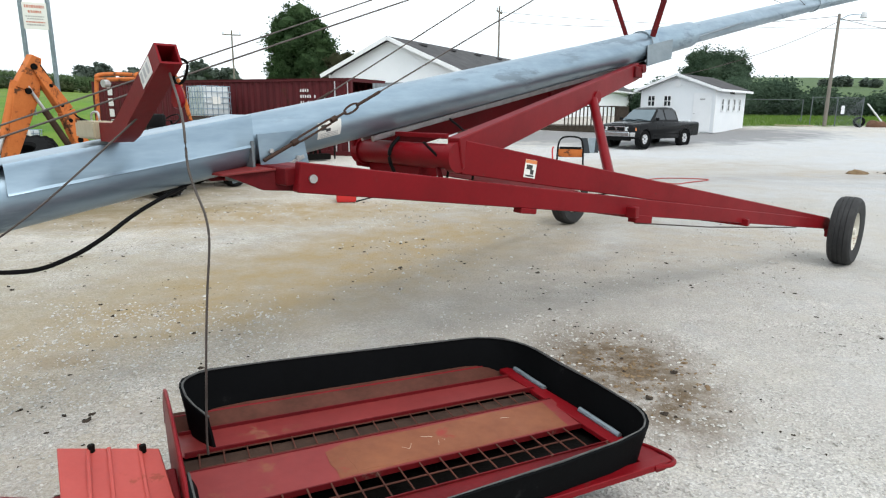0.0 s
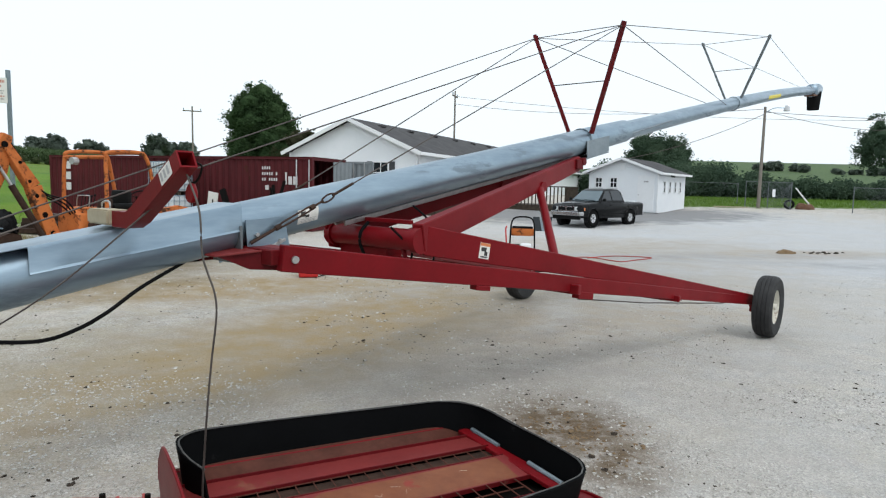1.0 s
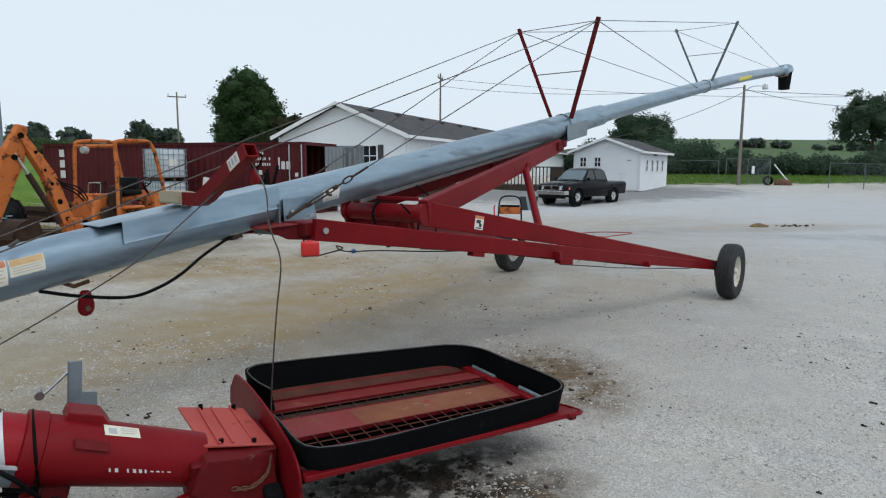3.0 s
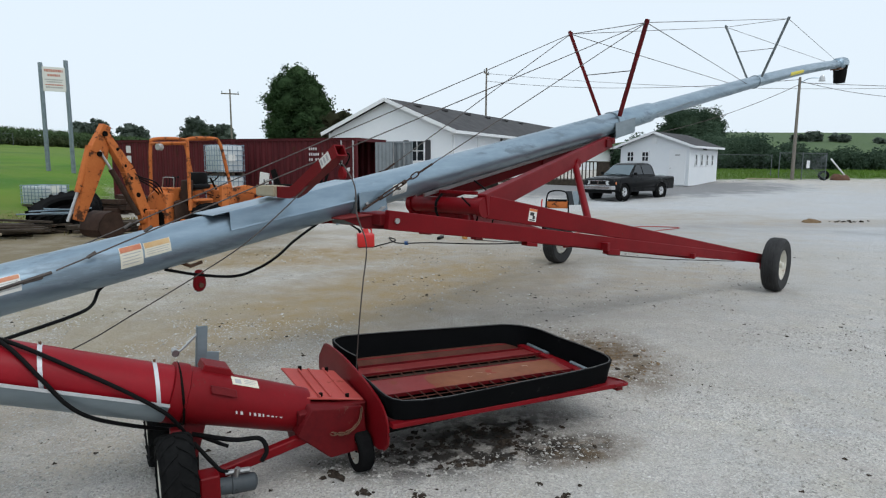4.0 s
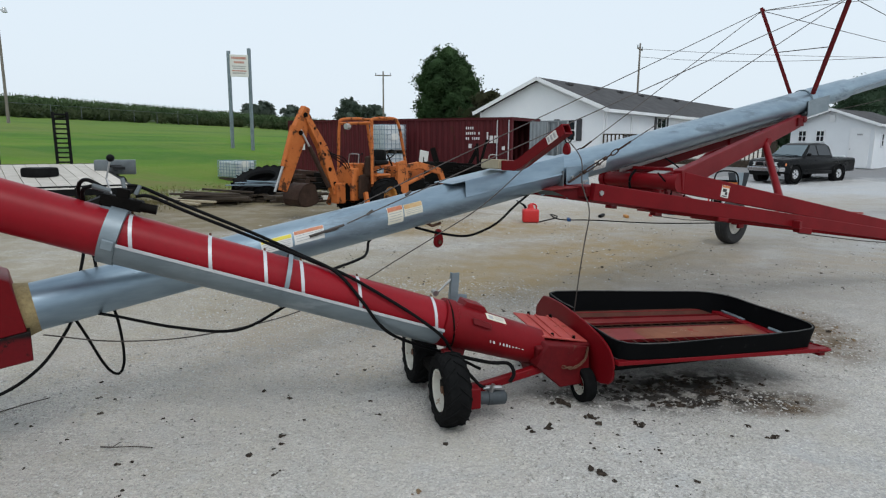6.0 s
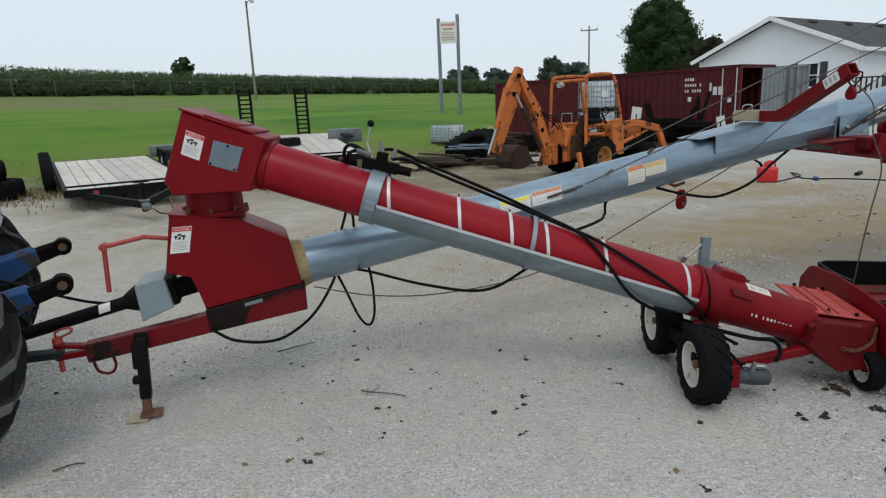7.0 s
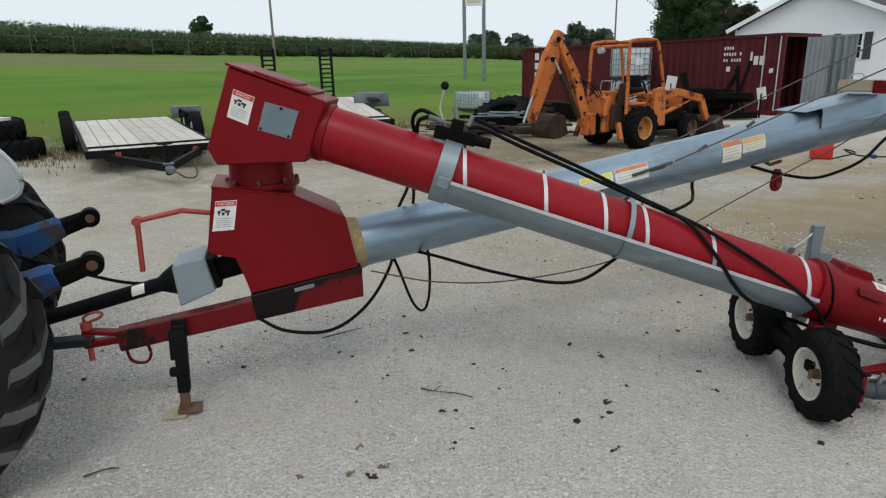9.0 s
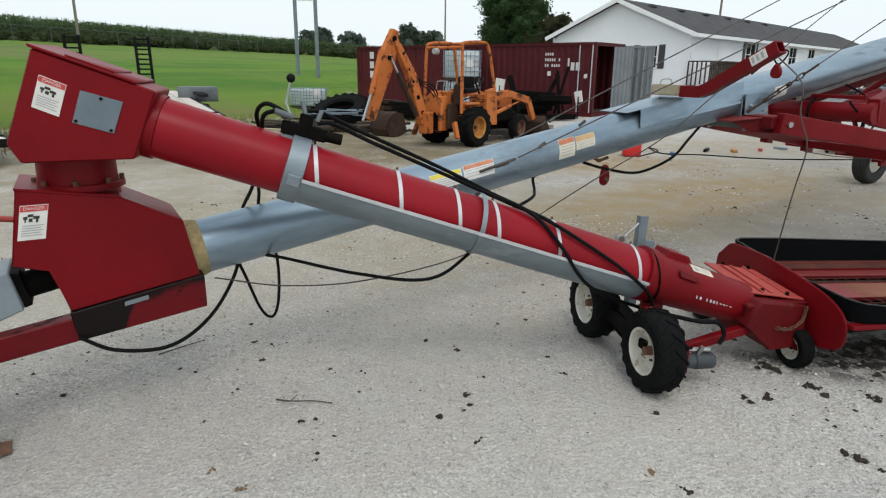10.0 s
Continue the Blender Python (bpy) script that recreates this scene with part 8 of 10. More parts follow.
    for k in range(4):
        bm = BM()
        p = c + (m.to_3x3() @ V((-0.21 + 0.14 * k, 0.33, -0.16)))
        beam(bm, p, p + (m.to_3x3() @ V((0, 0.12, 0.04))), 0.06, 0.03, 0.004)
        part("bucket_tooth", bm, RUST_DARK, bk)
    bm = BM()
    c = P(0, 2.62, 0.28)
    prof = [(0.30, -0.24), (-0.05, -0.26), (-0.22, -0.10), (-0.22, 0.12), (-0.05, 0.26)]
    sheet(bm, [[c + (m.to_3x3() @ V((sd * 0.75, y, z))) for y, z in prof] for sd in (-1, 1)])
    for sd in (-1, 1):
        bm.faces.new([bm.verts.new(c + (m.to_3x3() @ V((sd * 0.75, y, z)))) for y, z in prof])
    thick(bm, 0.015)
    part("loader_bucket", bm, RUST_DARK, bh)
    return bh


backhoe()

# ---- blue and grey tractor that the auger is hitched to ----
def tractor():
    m = frame_of(G(-2.42, -0.05, 0), -AD * 0.974 - AN * 0.226)
    tr = thing("tractor", "old blue and pale grey farm tractor hitched to the auger tongue", "tractor", m)

    def P(x, y, z):
        return m @ V((x, y, z))

    R, Wd = 0.66, 0.36
    for sd in (-1, 1):
        wm = m @ Matrix.Translation((sd * 0.74, 0, R)) @ (Matrix() if sd > 0 else FLIP)
        wh = tyre_wheel(tr, wm, R, Wd, 0.315, RUST, 20, label="worn black bar-tread tractor tyre on a rusty rim")
        bm = BM()
        lathe(bm, [(0.02, 0.02), (0.09, 0.05), (0.17, -0.02), (0.225, 0.0), (0.225, -0.02), (0.02, -0.03)], wm, 24)
        part("wheel_disc", bm, RIM_WHITE, wh, "white wheel disc, chipped")
        # fender: an upright rounded shield inside the tyre with a turned-out lip
        x0 = sd * 0.515
        sh = 0.085 if sd < 0 else 0.0
        rear = [(-0.24, 0.935), (-0.45, 1.0), (-0.525, 1.03), (-0.555, 1.08), (-0.56, 1.14), (-0.52, 1.23), (-0.44, 1.335), (-0.36, 1.40), (-0.22, 1.47), (-0.05, 1.50)]
        front = [(0.15, 1.49), (0.36, 1.40), (0.52, 1.24), (0.60, 1.04), (0.58, 0.96), (0.30, 0.92)]
        bm = BM()
        slab(bm, [P(x0, y + sh, z) for y, z in rear + front], m.to_3x3() @ V((sd * 0.022, 0, 0)), 0.009)
        fd = part("fender", bm, TR_GREY, tr, "pale grey rounded fender with chipped paint")
        bm = BM()
        tube(bm, curve_pts([P(x0 + sd * 0.012, y + sh, z) for y, z in rear[1:] + front[:5]], 3), 0.016, 8)
        part("fender_lip", bm, TR_GREY, fd)
        bm = BM()
        tube(bm, curve_pts([P(x0 - sd * 0.001, y + sh, z) for y, z in ((-0.28, 1.02), (-0.36, 1.08), (-0.36, 1.16), (-0.28, 1.25), (-0.12, 1.32))], 4), 0.008, 6)
        part("fender_crease", bm, TR_GREY, fd)
        bm = BM()
        for k in range(3):
            p = P(x0 + sd * 0.002, -0.20 + 0.05 * k + sh, 1.33 + 0.012 * k)
            cyl(bm, p, p + (m.to_3x3() @ V((-0.03 * 1.0, 0, 0))), 0.010, n=6)
        part("fender_bolt", bm, RUST, fd)
        # roll bar post
        bm = BM()
        box(bm, (0.075, 0.14, 2.0), m @ Matrix.Translation((sd * 0.47, -0.25 if sd > 0 else -0.205, 1.0)) @ Matrix.Rotation(radians(7), 4, "X") @ Matrix.Translation((0, 0, 0.75)), 0.012, 2)
        part("roll_bar_post", bm, SLATE, tr, "dark steel roll-bar post")
        # lift arm with a black forged eye
        tx, tz_ = (0.44, 0.88) if sd > 0 else (-0.38, 0.82)
        bm = BM()
        beam(bm, P(sd * 0.26, -0.12, tz_ - 0.10), P(tx * 0.92, -0.50, tz_ - 0.12), 0.10, 0.24, 0.03, h1=0.20)
        beam(bm, P(tx * 0.92, -0.47, tz_ - 0.12), P(tx, -0.74, tz_ - 0.025), 0.085, 0.19, 0.03, h1=0.11)
        la = part("lift_arm", bm, BLUE, tr, "blue cast lift arm with worn paint")
        bm = BM()
        tip = P(tx, -0.86, tz_)
        ax = m.to_3x3() @ V((1, 0, 0))
        beam(bm, P(tx, -0.70, tz_ - 0.045), tip, 0.075, 0.10, 0.02, h1=0.085)
        cyl(bm, tip - ax * 0.04, tip + ax * 0.04, 0.052, n=16)
        part("arm_eye", bm, GREASE, la)
        bm = BM()
        cyl(bm, tip - ax * 0.048, tip + ax * 0.048, 0.024, n=12)
        part("eye_bush", bm, RUST, la)
        bm = BM()
        beam(bm, P(sd * 0.26, -0.12, 0.45), P(sd * 0.36, -0.62, 0.62), 0.04, 0.10, 0.01)
        part("lower_link", bm, BLUE, tr, "blue lower link")
    bm = BM()
    box(bm, (0.42, 0.62, 0.52), m @ Matrix.Translation((0, 0.1, 0.74)), 0.06, 2)
    box(bm, (0.36, 0.5, 0.30), m @ Matrix.Translation((0, -0.08, 0.98)), 0.05, 2)
    cyl(bm, P(-0.62, 0, R), P(0.62, 0, R), 0.12, n=16)
    for sd in (-1, 1):
        cyl(bm, P(sd * 0.30, -0.02, R), P(sd * 0.34, -0.02, R), 0.34, n=24)
    box(bm, (0.40, 1.5, 0.5), m @ Matrix.Translation((0, 1.1, 0.72)), 0.05)
    part("rear_axle_housing", bm, BLUE, tr, "blue transmission housing with grease")
    bm = BM()
    box(bm, (0.46, 1.2, 0.62), m @ Matrix.Translation((0, 2.0, 1.05)), 0.06, 2)
    part("hood", bm, BLUE, tr)
    bm = BM()
    beam(bm, G(-1.58, -0.12, 0.405), P(0.0, 0.2, 0.42), 0.07, 0.045, 0.006)
    part("drawbar", bm, SLATE, tr, "dark greasy drawbar")
    bm = BM()
    box(bm, (0.24, 0.16, 0.26), m @ Matrix.Translation((0, -0.26, 0.60)), 0.03)
    cyl(bm, P(0, -0.30, 0.50), P(0, -0.42, 0.49), 0.06, n=14)
    part("drive_stub", bm, GREASE, tr)
    bm = BM()
    box(bm, (0.50, 0.30, 0.34), m @ Matrix.Translation((0, -0.24, 0.56)), 0.05, 2)
    box(bm, (0.34, 0.26, 0.30), m @ Matrix.Translation((0, -0.20, 0.84)), 0.05, 2)
    box(bm, (0.20, 0.20, 0.42), m @ Matrix.Translation((0.08, -0.22, 1.14)), 0.04, 2)
    cyl(bm, P(-0.16, -0.28, 1.22), P(0.22, -0.28, 1.24), 0.018, n=8)
    part("lift_housing", bm, GREASE, tr, "black greasy lift housing")
    bm = BM()
    tube(bm, curve_pts([P(-0.05, -0.30, 1.36), P(0.06, -0.34, 1.40), P(0.10, -0.36, 1.41)]), 0.012, 6)
    tube(bm, curve_pts([P(0.10, -0.34, 1.30), P(0.26, -0.40, 1.31), P(0.36, -0.42, 1.30)]), 0.014, 6)
    part("linkage_rod", bm, GREASE, tr)
    bm = BM()
    beam(bm, P(0.10, -0.30, 0.98), P(0.12, -0.36, 1.50), 0.06, 0.065, 0.01, up=AD, w1=0.032, h1=0.04)
    tip = P(0.12, -0.37, 1.54)
    cyl(bm, tip - (m.to_3x3() @ V((0.03, 0, 0))), tip + (m.to_3x3() @ V((0.03, 0, 0))), 0.034, n=12)
    part("top_link", bm, SLATE, tr, "greasy dark top link standing upright")
    bm = BM()
    box(bm, (0.44, 0.40, 0.08), m @ Matrix.Translation((0, 0.35, 1.18)), 0.03, 2)
    box(bm, (0.44, 0.08, 0.34), m @ Matrix.Translation((0, 0.16, 1.34)), 0.03, 2)
    part("seat", bm, BLACK, tr)
    for sd in (-1, 1):
        wm = m @ Matrix.Translation((sd * 0.62, 2.3, 0.38)) @ (Matrix() if sd > 0 else FLIP)
        tyre_wheel(tr, wm, 0.38, 0.20, 0.2, RIM_WHITE, 0, label="black front tyre")
    bm = BM()
    cyl(bm, P(-0.6, 2.3, 0.40), P(0.6, 2.3, 0.40), 0.05, n=10)
    box(bm, (0.2, 0.3, 0.6), m @ Matrix.Translation((0, 2.3, 0.6)), 0.03)
    part("front_axle", bm, GREASE, tr)
    bm = BM()
    tube(bm, curve_pts([P(-0.12, -0.05, 1.0), P(-0.10, -0.35, 0.93), P(0.0, -0.60, 0.78), P(-0.05, -0.95, 0.62), P(-0.08, -1.2, 0.57)]), 0.009, 8)
    part("hydraulic_hose", bm, HOSE, tr, "black hydraulic hose")
    return tr


tractor()

# ---- flatbed trailers ----
def flatbed(o, fwd, length, width, z_deck, ramps=False, tilt=0.0, guards=(-1, 1), jack_z=0.05):
    m = frame_of(o, fwd) @ Matrix.Rotation(radians(tilt), 4, "X")
    tl = thing("flatbed_trailer", "black flatbed trailer with pale plank deck" + (" and raised ladder ramps" if ramps else ""), "trailer", m, group="flatbed trailers")

    def P(x, y, z):
        return m @ V((x, y, z))
    n_b = 9
    for i in range(n_b):
        bm = BM()
        w = width / n_b
        box(bm, (w - 0.012, length, 0.04), m @ Matrix.Translation((-width / 2 + w * (i + 0.5), length / 2, z_deck)), 0.004)
        part("plank", bm, WOOD, tl)
    bm = BM()
    for sd in (-1, 1):
        beam(bm, P(sd * (width / 2 + 0.03), 0, z_deck - 0.04), P(sd * (width / 2 + 0.03), length, z_deck - 0.04), 0.06, 0.12, 0.004)
        beam(bm, P(sd * 0.55, 0, z_deck - 0.12), P(sd * 0.55, length, z_deck - 0.12), 0.06, 0.14, 0.004)
        beam(bm, P(sd * 0.75, 0, z_deck - 0.10), P(0, -1.35, z_deck - 0.13), 0.07, 0.12, 0.004)
    for y in (0.0, length):
        beam(bm, P(-width / 2 - 0.06, y, z_deck - 0.04), P(width / 2 + 0.06, y, z_deck - 0.04), 0.06, 0.13, 0.004)
    beam(bm, P(-width / 2, 0.34, z_deck + 0.03), P(width / 2, 0.34, z_deck + 0.03), 0.08, 0.035, 0.004)
    part("frame", bm, BLACK, tl, "black steel frame")
    bm = BM()
    beam(bm, P(0, -1.3, jack_z), P(0, -1.3, z_deck + 0.22), 0.07, 0.07, 0.005, up=V((1, 0, 0)))
    cyl(bm, P(-0.12, -1.3, z_deck + 0.24), P(0.10, -1.3, z_deck + 0.24), 0.015, n=8)
    part("tongue_jack", bm, BLACK, tl)
    bm = BM()
    box(bm, (0.12, 0.26, 0.10), m @ Matrix.Translation((0, -1.5, z_deck - 0.13)), 0.02)
    box(bm, (0.16, 0.10, 0.03), m @ Matrix.Translation((0, -1.36, z_deck - 0.06)), 0.008)
    part("coupler", bm, GALV_DARK, tl)
    for sd in (-1, 1):
        bm = BM()
        slab(bm, [P(sd * 0.62, -0.035, z_deck - 0.08), P(sd * 0.62 + 0.09, -0.035, z_deck - 0.08), P(sd * 0.62 + 0.09, -0.035, z_deck - 0.02), P(sd * 0.62, -0.035, z_deck - 0.02)], m.to_3x3() @ V((0, -0.012, 0)), 0.003)
        part("reflector", bm, RED_FADED, tl)
    bm = BM()
    tube(bm, curve_pts([P(0.1, -1.4, z_deck - 0.2), P(0.25, -1.35, 0.16), P(0.45, -1.1, 0.14), P(0.5, -0.7, z_deck - 0.15)]), 0.014, 6)
    part("safety_chain", bm, RUST, tl)
    for sd in (-1, 1):
        for yc in (length * 0.52, length * 0.52 + 0.85):
            wm = m @ Matrix.Translation((sd * (width / 2 + 0.20), yc, 0.36)) @ (Matrix() if sd > 0 else FLIP)
            wm.translation.z = ground_z(wm.translation.x, wm.translation.y) + 0.36
            tyre_wheel(tl, wm, 0.36, 0.21, 0.2, STRAP, 0, label="black trailer tyre")
        yc = length * 0.52 + 0.42
        bm = BM()
        if sd in guards:
            slab(bm, [P(sd * (width / 2 + 0.08), yc + y, z) for y, z in ((-0.42, 0.74), (-0.36, 0.80), (0.75, 0.80), (0.85, 0.55), (0.80, 0.55), (0.72, 0.76), (-0.34, 0.77))], m.to_3x3() @ V((sd * 0.24, 0, 0)), 0.004)
            part("mudguard", bm, BLACK, tl)
        if ramps:
            bm = BM()
            xr = sd * (width / 2 - 0.38) - 0.28
            for dx in (-0.155, 0.155):
                beam(bm, P(xr + dx, length + 0.05, z_deck), P(xr + dx, length + 0.22, z_deck + 1.32), 0.05, 0.06, 0.004, up=V((1, 0, 0)))
            rp = part("ramp", bm, BLACK, tl, "black ladder ramp standing upright")
            for k in range(11):
                bm = BM()
                t = (k + 0.5) / 11
                beam(bm, P(xr - 0.155, length + 0.05 + 0.17 * t, z_deck + 1.32 * t), P(xr + 0.155, length + 0.05 + 0.17 * t, z_deck + 1.32 * t), 0.05, 0.04, 0.004)
                part("rung", bm, BLACK, rp)
    return tl


flatbed((-11.70, 4.08, 0.0), (-0.915, 0.40), 5.0, 2.0, 0.47, tilt=2.7, guards=(1,), jack_z=0.22)
flatbed((-10.6, 7.46, 0.04), (-0.786, 0.618), 5.0, 2.3, 0.64, True, tilt=3.6)

# ---- liquid totes, stacked before the container ----
def tote(o, turn, h=1.1, label="", cage=True):
    m = Matrix.Translation(o) @ Matrix.Rotation(radians(turn), 4, "Z")
    t = thing("liquid_tote", label, "tote", m, group="liquid totes")
    bm = BM()
    box(bm, (1.12, 0.94, h - 0.16), m @ Matrix.Translation((0, 0, 0.14 + (h - 0.16) / 2)), 0.05, 2)
    part("tank", bm, TANK, t, "milky plastic tank")
    if cage:
        for z in np.linspace(0.2, h, 6):
            bm = BM()
            tube(bm, [m @ V((x, y, z)) for x, y in ((-0.59, -0.5), (0.59, -0.5), (0.59, 0.5), (-0.59, 0.5))], 0.014, 6, closed=True)
            part("cage_hoop", bm, GALV, t)
        for x in np.linspace(-0.55, 0.55, 7):
            bm = BM()
            cyl(bm, m @ V((x, -0.505, 0.14)), m @ V((x, -0.505, h)), 0.012, n=6)
            part("cage_bar", bm, GALV, t)
            bm = BM()
            cyl(bm, m @ V((x, 0.505, 0.14)), m @ V((x, 0.505, h)), 0.012, n=6)
            part("cage_bar", bm, GALV, t)
        for y in np.linspace(-0.4, 0.4, 5):
            bm = BM()
            cyl(bm, m @ V((-0.595, y, 0.14)), m @ V((-0.595, y, h)), 0.012, n=6)
            part("cage_bar", bm, GALV, t)
            bm = BM()
            cyl(bm, m @ V((0.595, y, 0.14)), m @ V((0.595, y, h)), 0.012, n=6)
            part("cage_bar", bm, GALV, t)
    bm = BM()
    for y in (-0.42, 0, 0.42):
        box(bm, (1.18, 0.12, 0.12), m @ Matrix.Translation((0, y, 0.06)), 0.008)
    part("pallet", bm, DARKWOOD, t)
    bm = BM()
    slab(bm, [m @ V((0.598, y, z)) for y, z in ((-0.22, 0.55), (0.1, 0.55), (0.1, 0.8), (-0.22, 0.8))], m.to_3x3() @ V((0.004, 0, 0)))
    part("label_plate", bm, PAPER, t)
    return t


tote((-9.45, 22.15, 0), -38, 1.15, "caged plastic liquid tote at the bottom of a stack")
tote((-9.45, 22.15, 1.16), -38, 1.15, "caged milky plastic liquid tote stacked on another")
tote((-15.3, 20.3, ground_z(-15.3, 20.3)), -20, 0.80, "low white caged tote on the grass")


# ---- old tyres ----
def loose_tyre(name, m, r, w, hole, label, lugs=18, group=""):
    bm = BM()
    lathe(bm, [(hole, -w * 0.36), (hole * 1.12, -w * 0.5), (r * 0.88, -w * 0.5), (r * 0.97, -w * 0.38), (r * 0.98, 0), (r * 0.97, w * 0.38), (r * 0.88, w * 0.5), (hole * 1.12, w * 0.5), (hole, w * 0.36), (hole * 1.2, 0)], m, 32)
    ob = solo(name, bm, RUBBER, label, "tyre", group=group, base=m.translation.copy())
    if lugs:
        tread(ob, m, r, w, lugs, RUBBER)
    return ob


LIE = Matrix.Rotation(radians(90), 4, "Y")
loose_tyre("loose_tyre", Matrix.Translation((-10.05, 13.45, 0.44)) @ Matrix.Rotation(radians(22), 4, "X") @ LIE, 0.80, 0.45, 0.40, "big worn tractor tyre lying on scrap", 20, "old tyres")
tz_ = ground_z(-14.7, 2.9)
loose_tyre("loose_tyre", Matrix.Translation((-14.60, 3.02, tz_ + 0.17)) @ LIE, 0.50, 0.34, 0.28, "big tractor tyre lying flat in the grass", 18, "old tyres")
wt = loose_tyre("loose_tyre", Matrix.Translation((-14.84, 2.79, tz_ + 0.53)) @ Matrix.Rotation(radians(6), 4, "Y") @ LIE, 0.55, 0.36, 0.34, "big tractor tyre stacked on another, with a white rim", 20, "old tyres")
bm = BM()
lathe(bm, [(0.05, 0.16), (0.30, 0.16), (0.37, 0.19), (0.37, 0.14), (0.05, 0.11)], Matrix.Translation((-14.84, 2.79, tz_ + 0.55)) @ Matrix.Rotation(radians(-90), 4, "Y"), 28)
part("rim", bm, RIM_WHITE, wt, "white steel rim")
sp = thing("spare_wheel", "black spare wheel lying on the trailer deck", "wheel", Matrix.Translation((-12.6, 8.7, 0.84)))
tyre_wheel(sp, Matrix.Translation((-12.6, 8.7, 0.93)) @ Matrix.Rotation(radians(-90), 4, "Y"), 0.36, 0.2, 0.2, GALV_DARK, 0)
for k, (o, sz, tn) in enumerate((((-12.35, 10.6, 0.98), (0.9, 0.4, 0.35), 40),)):
    bm = BM()
    box(bm, sz, Matrix.Translation(o) @ Matrix.Rotation(radians(tn), 4, "Z"), 0.02, 2)
    solo("tool_box", bm, GALV_DARK, "grey steel tool box on the trailer", "tool box", base=V(o))
bm = BM()
box(bm, (0.40, 0.65, 0.28), Matrix.Translation((-15.6, 7.35, 0.82)) @ Matrix.Rotation(radians(-24), 4, "Z"), 0.02, 2)
solo("tool_box", bm, GALV_DARK, "grey steel tool box at the trailer's side", "tool box", base=V((-15.6, 7.35, 0.7)))


# ---- scrap boards, rails and posts ----
def board_pile(name, o, turn, n, length, mat, label, seed, spread=0.8, zh=0.25, sec=(0.12, 0.05)):
    rnd = random.Random(seed)
    m = Matrix.Translation(o) @ Matrix.Rotation(radians(turn), 4, "Z")
    t = thing(name, label, "scrap pile", m)
    for i in range(n):
        bm = BM()
        mm = m @ Matrix.Translation((rnd.uniform(-0.3, 0.3), rnd.uniform(-spread, spread) * 0.5, 0.03 + zh * i / n)) @ Matrix.Rotation(radians(rnd.uniform(-14, 14)), 4, "Z") @ Matrix.Rotation(radians(rnd.uniform(-3, 3)), 4, "Y")
        box(bm, (length * rnd.uniform(0.6, 1.0), sec[0] * rnd.uniform(0.7, 1.3), sec[1]), mm, 0.005)
        part("board", bm, mat, t)
    return t


board_pile("lumber_pile", (-10.6, 11.9, ground_z(-10.6, 11.9)), 12, 12, 2.0, DARKWOOD, "low pile of dark weathered boards on dry grass", 3, 1.1, 0.3)
board_pile("lumber_pile", (-10.9, 11.5, ground_z(-10.9, 11.5)), 5, 4, 1.5, TIMBER, "pale boards lying beside a dark lumber pile", 4, 1.0, 0.12)
board_pile("scrap_rails", (-9.6, 12.75, 0.40), 22, 5, 1.4, GALV, "pale metal ladder rails lying on an old tyre", 5, 0.6, 0.18, (0.06, 0.03))
board_pile("scrap_wood", (-8.6, 12.7, 0.0), 30, 12, 1.8, DARKWOOD, "dark scrap wood under the digger bucket", 6, 1.2, 0.3)
# next heap is added: its black fills in for shadow behind the bucket
board_pile("scrap_metal", (-9.2, 17.6, ground_z(-9.2, 17.6)), -15, 14, 1.8, GREASE, "dark scrap heap added to stand for the shade behind the digger", 31, 1.6, 0.5, (0.3, 0.14))
board_pile("scrap_metal", (-11.4, 18.6, ground_z(-11.4, 18.6)), -20, 12, 1.8, RUST_DARK, "rusty scrap lying before the container", 32, 1.4, 0.5, (0.26, 0.14))
board_pile("scrap_wood", (-10.5, 12.6, 0.0), 15, 8, 2.4, DARKWOOD, "dark boards lying in dry grass", 16, 0.8, 0.2)
board_pile("pipe_lengths", (-5.0, 13.9, 0.05), 62, 3, 2.6, POLEWOOD, "weathered round poles lying on the gravel", 7, 0.5, 0.1, (0.11, 0.10))
board_pile("scrap_metal", (-5.6, 19.4, 0.0), 35, 9, 1.6, GREASE, "dark scrap metal heaped before the container", 8, 1.6, 0.9, (0.25, 0.18))
for i, (x, y, h, ang, w) in enumerate(((-5.5, 20.6, 1.75, 12, 0.10), (-5.25, 20.4, 1.6, -8, 0.10), (-6.1, 20.6, 1.3, 25, 0.14), (-6.7, 20.7, 1.4, -25, 0.2), (-5.0, 20.2, 1.5, -20, 0.07))):
    bm = BM()
    top = V((x, y, 0)) + V((math.sin(radians(ang)) * h, 0.55, h))
    beam(bm, (x, y, 0), top, w, w * 0.6, 0.01, up=(0, 1, 0))
    solo("leaning_post", bm, GREASE, "dark steel post leaning against the container", "post", group="leaning posts", base=V((x, y, 0)))
for o, tn, sz in (((-7.75, 21.6, 1.05), 8, (0.42, 0.03, 0.5)), ((-4.6, 20.3, 0.75), -12, (0.28, 0.03, 0.38))):
    bm = BM()
    box(bm, sz, Matrix.Translation(o) @ Matrix.Rotation(radians(-20), 4, "Z") @ Matrix.Rotation(radians(tn), 4, "Y"), 0.004)
    sg = solo("notice_board", bm, PAPER, "small white notice board leaning on scrap", "notice board", base=V(o))
    bm = BM()
    beam(bm, V(o) - UP * o[2], V(o), 0.05, 0.05, 0.004, up=(0, 1, 0))
    part("stake", bm, BLACK, sg)
bm = BM()
box(bm, (1.3, 0.8, 0.9), Matrix.Translation((-6.9, 20.9, 0.45)) @ Matrix.Rotation(radians(-20), 4, "Z"), 0.12, 3)
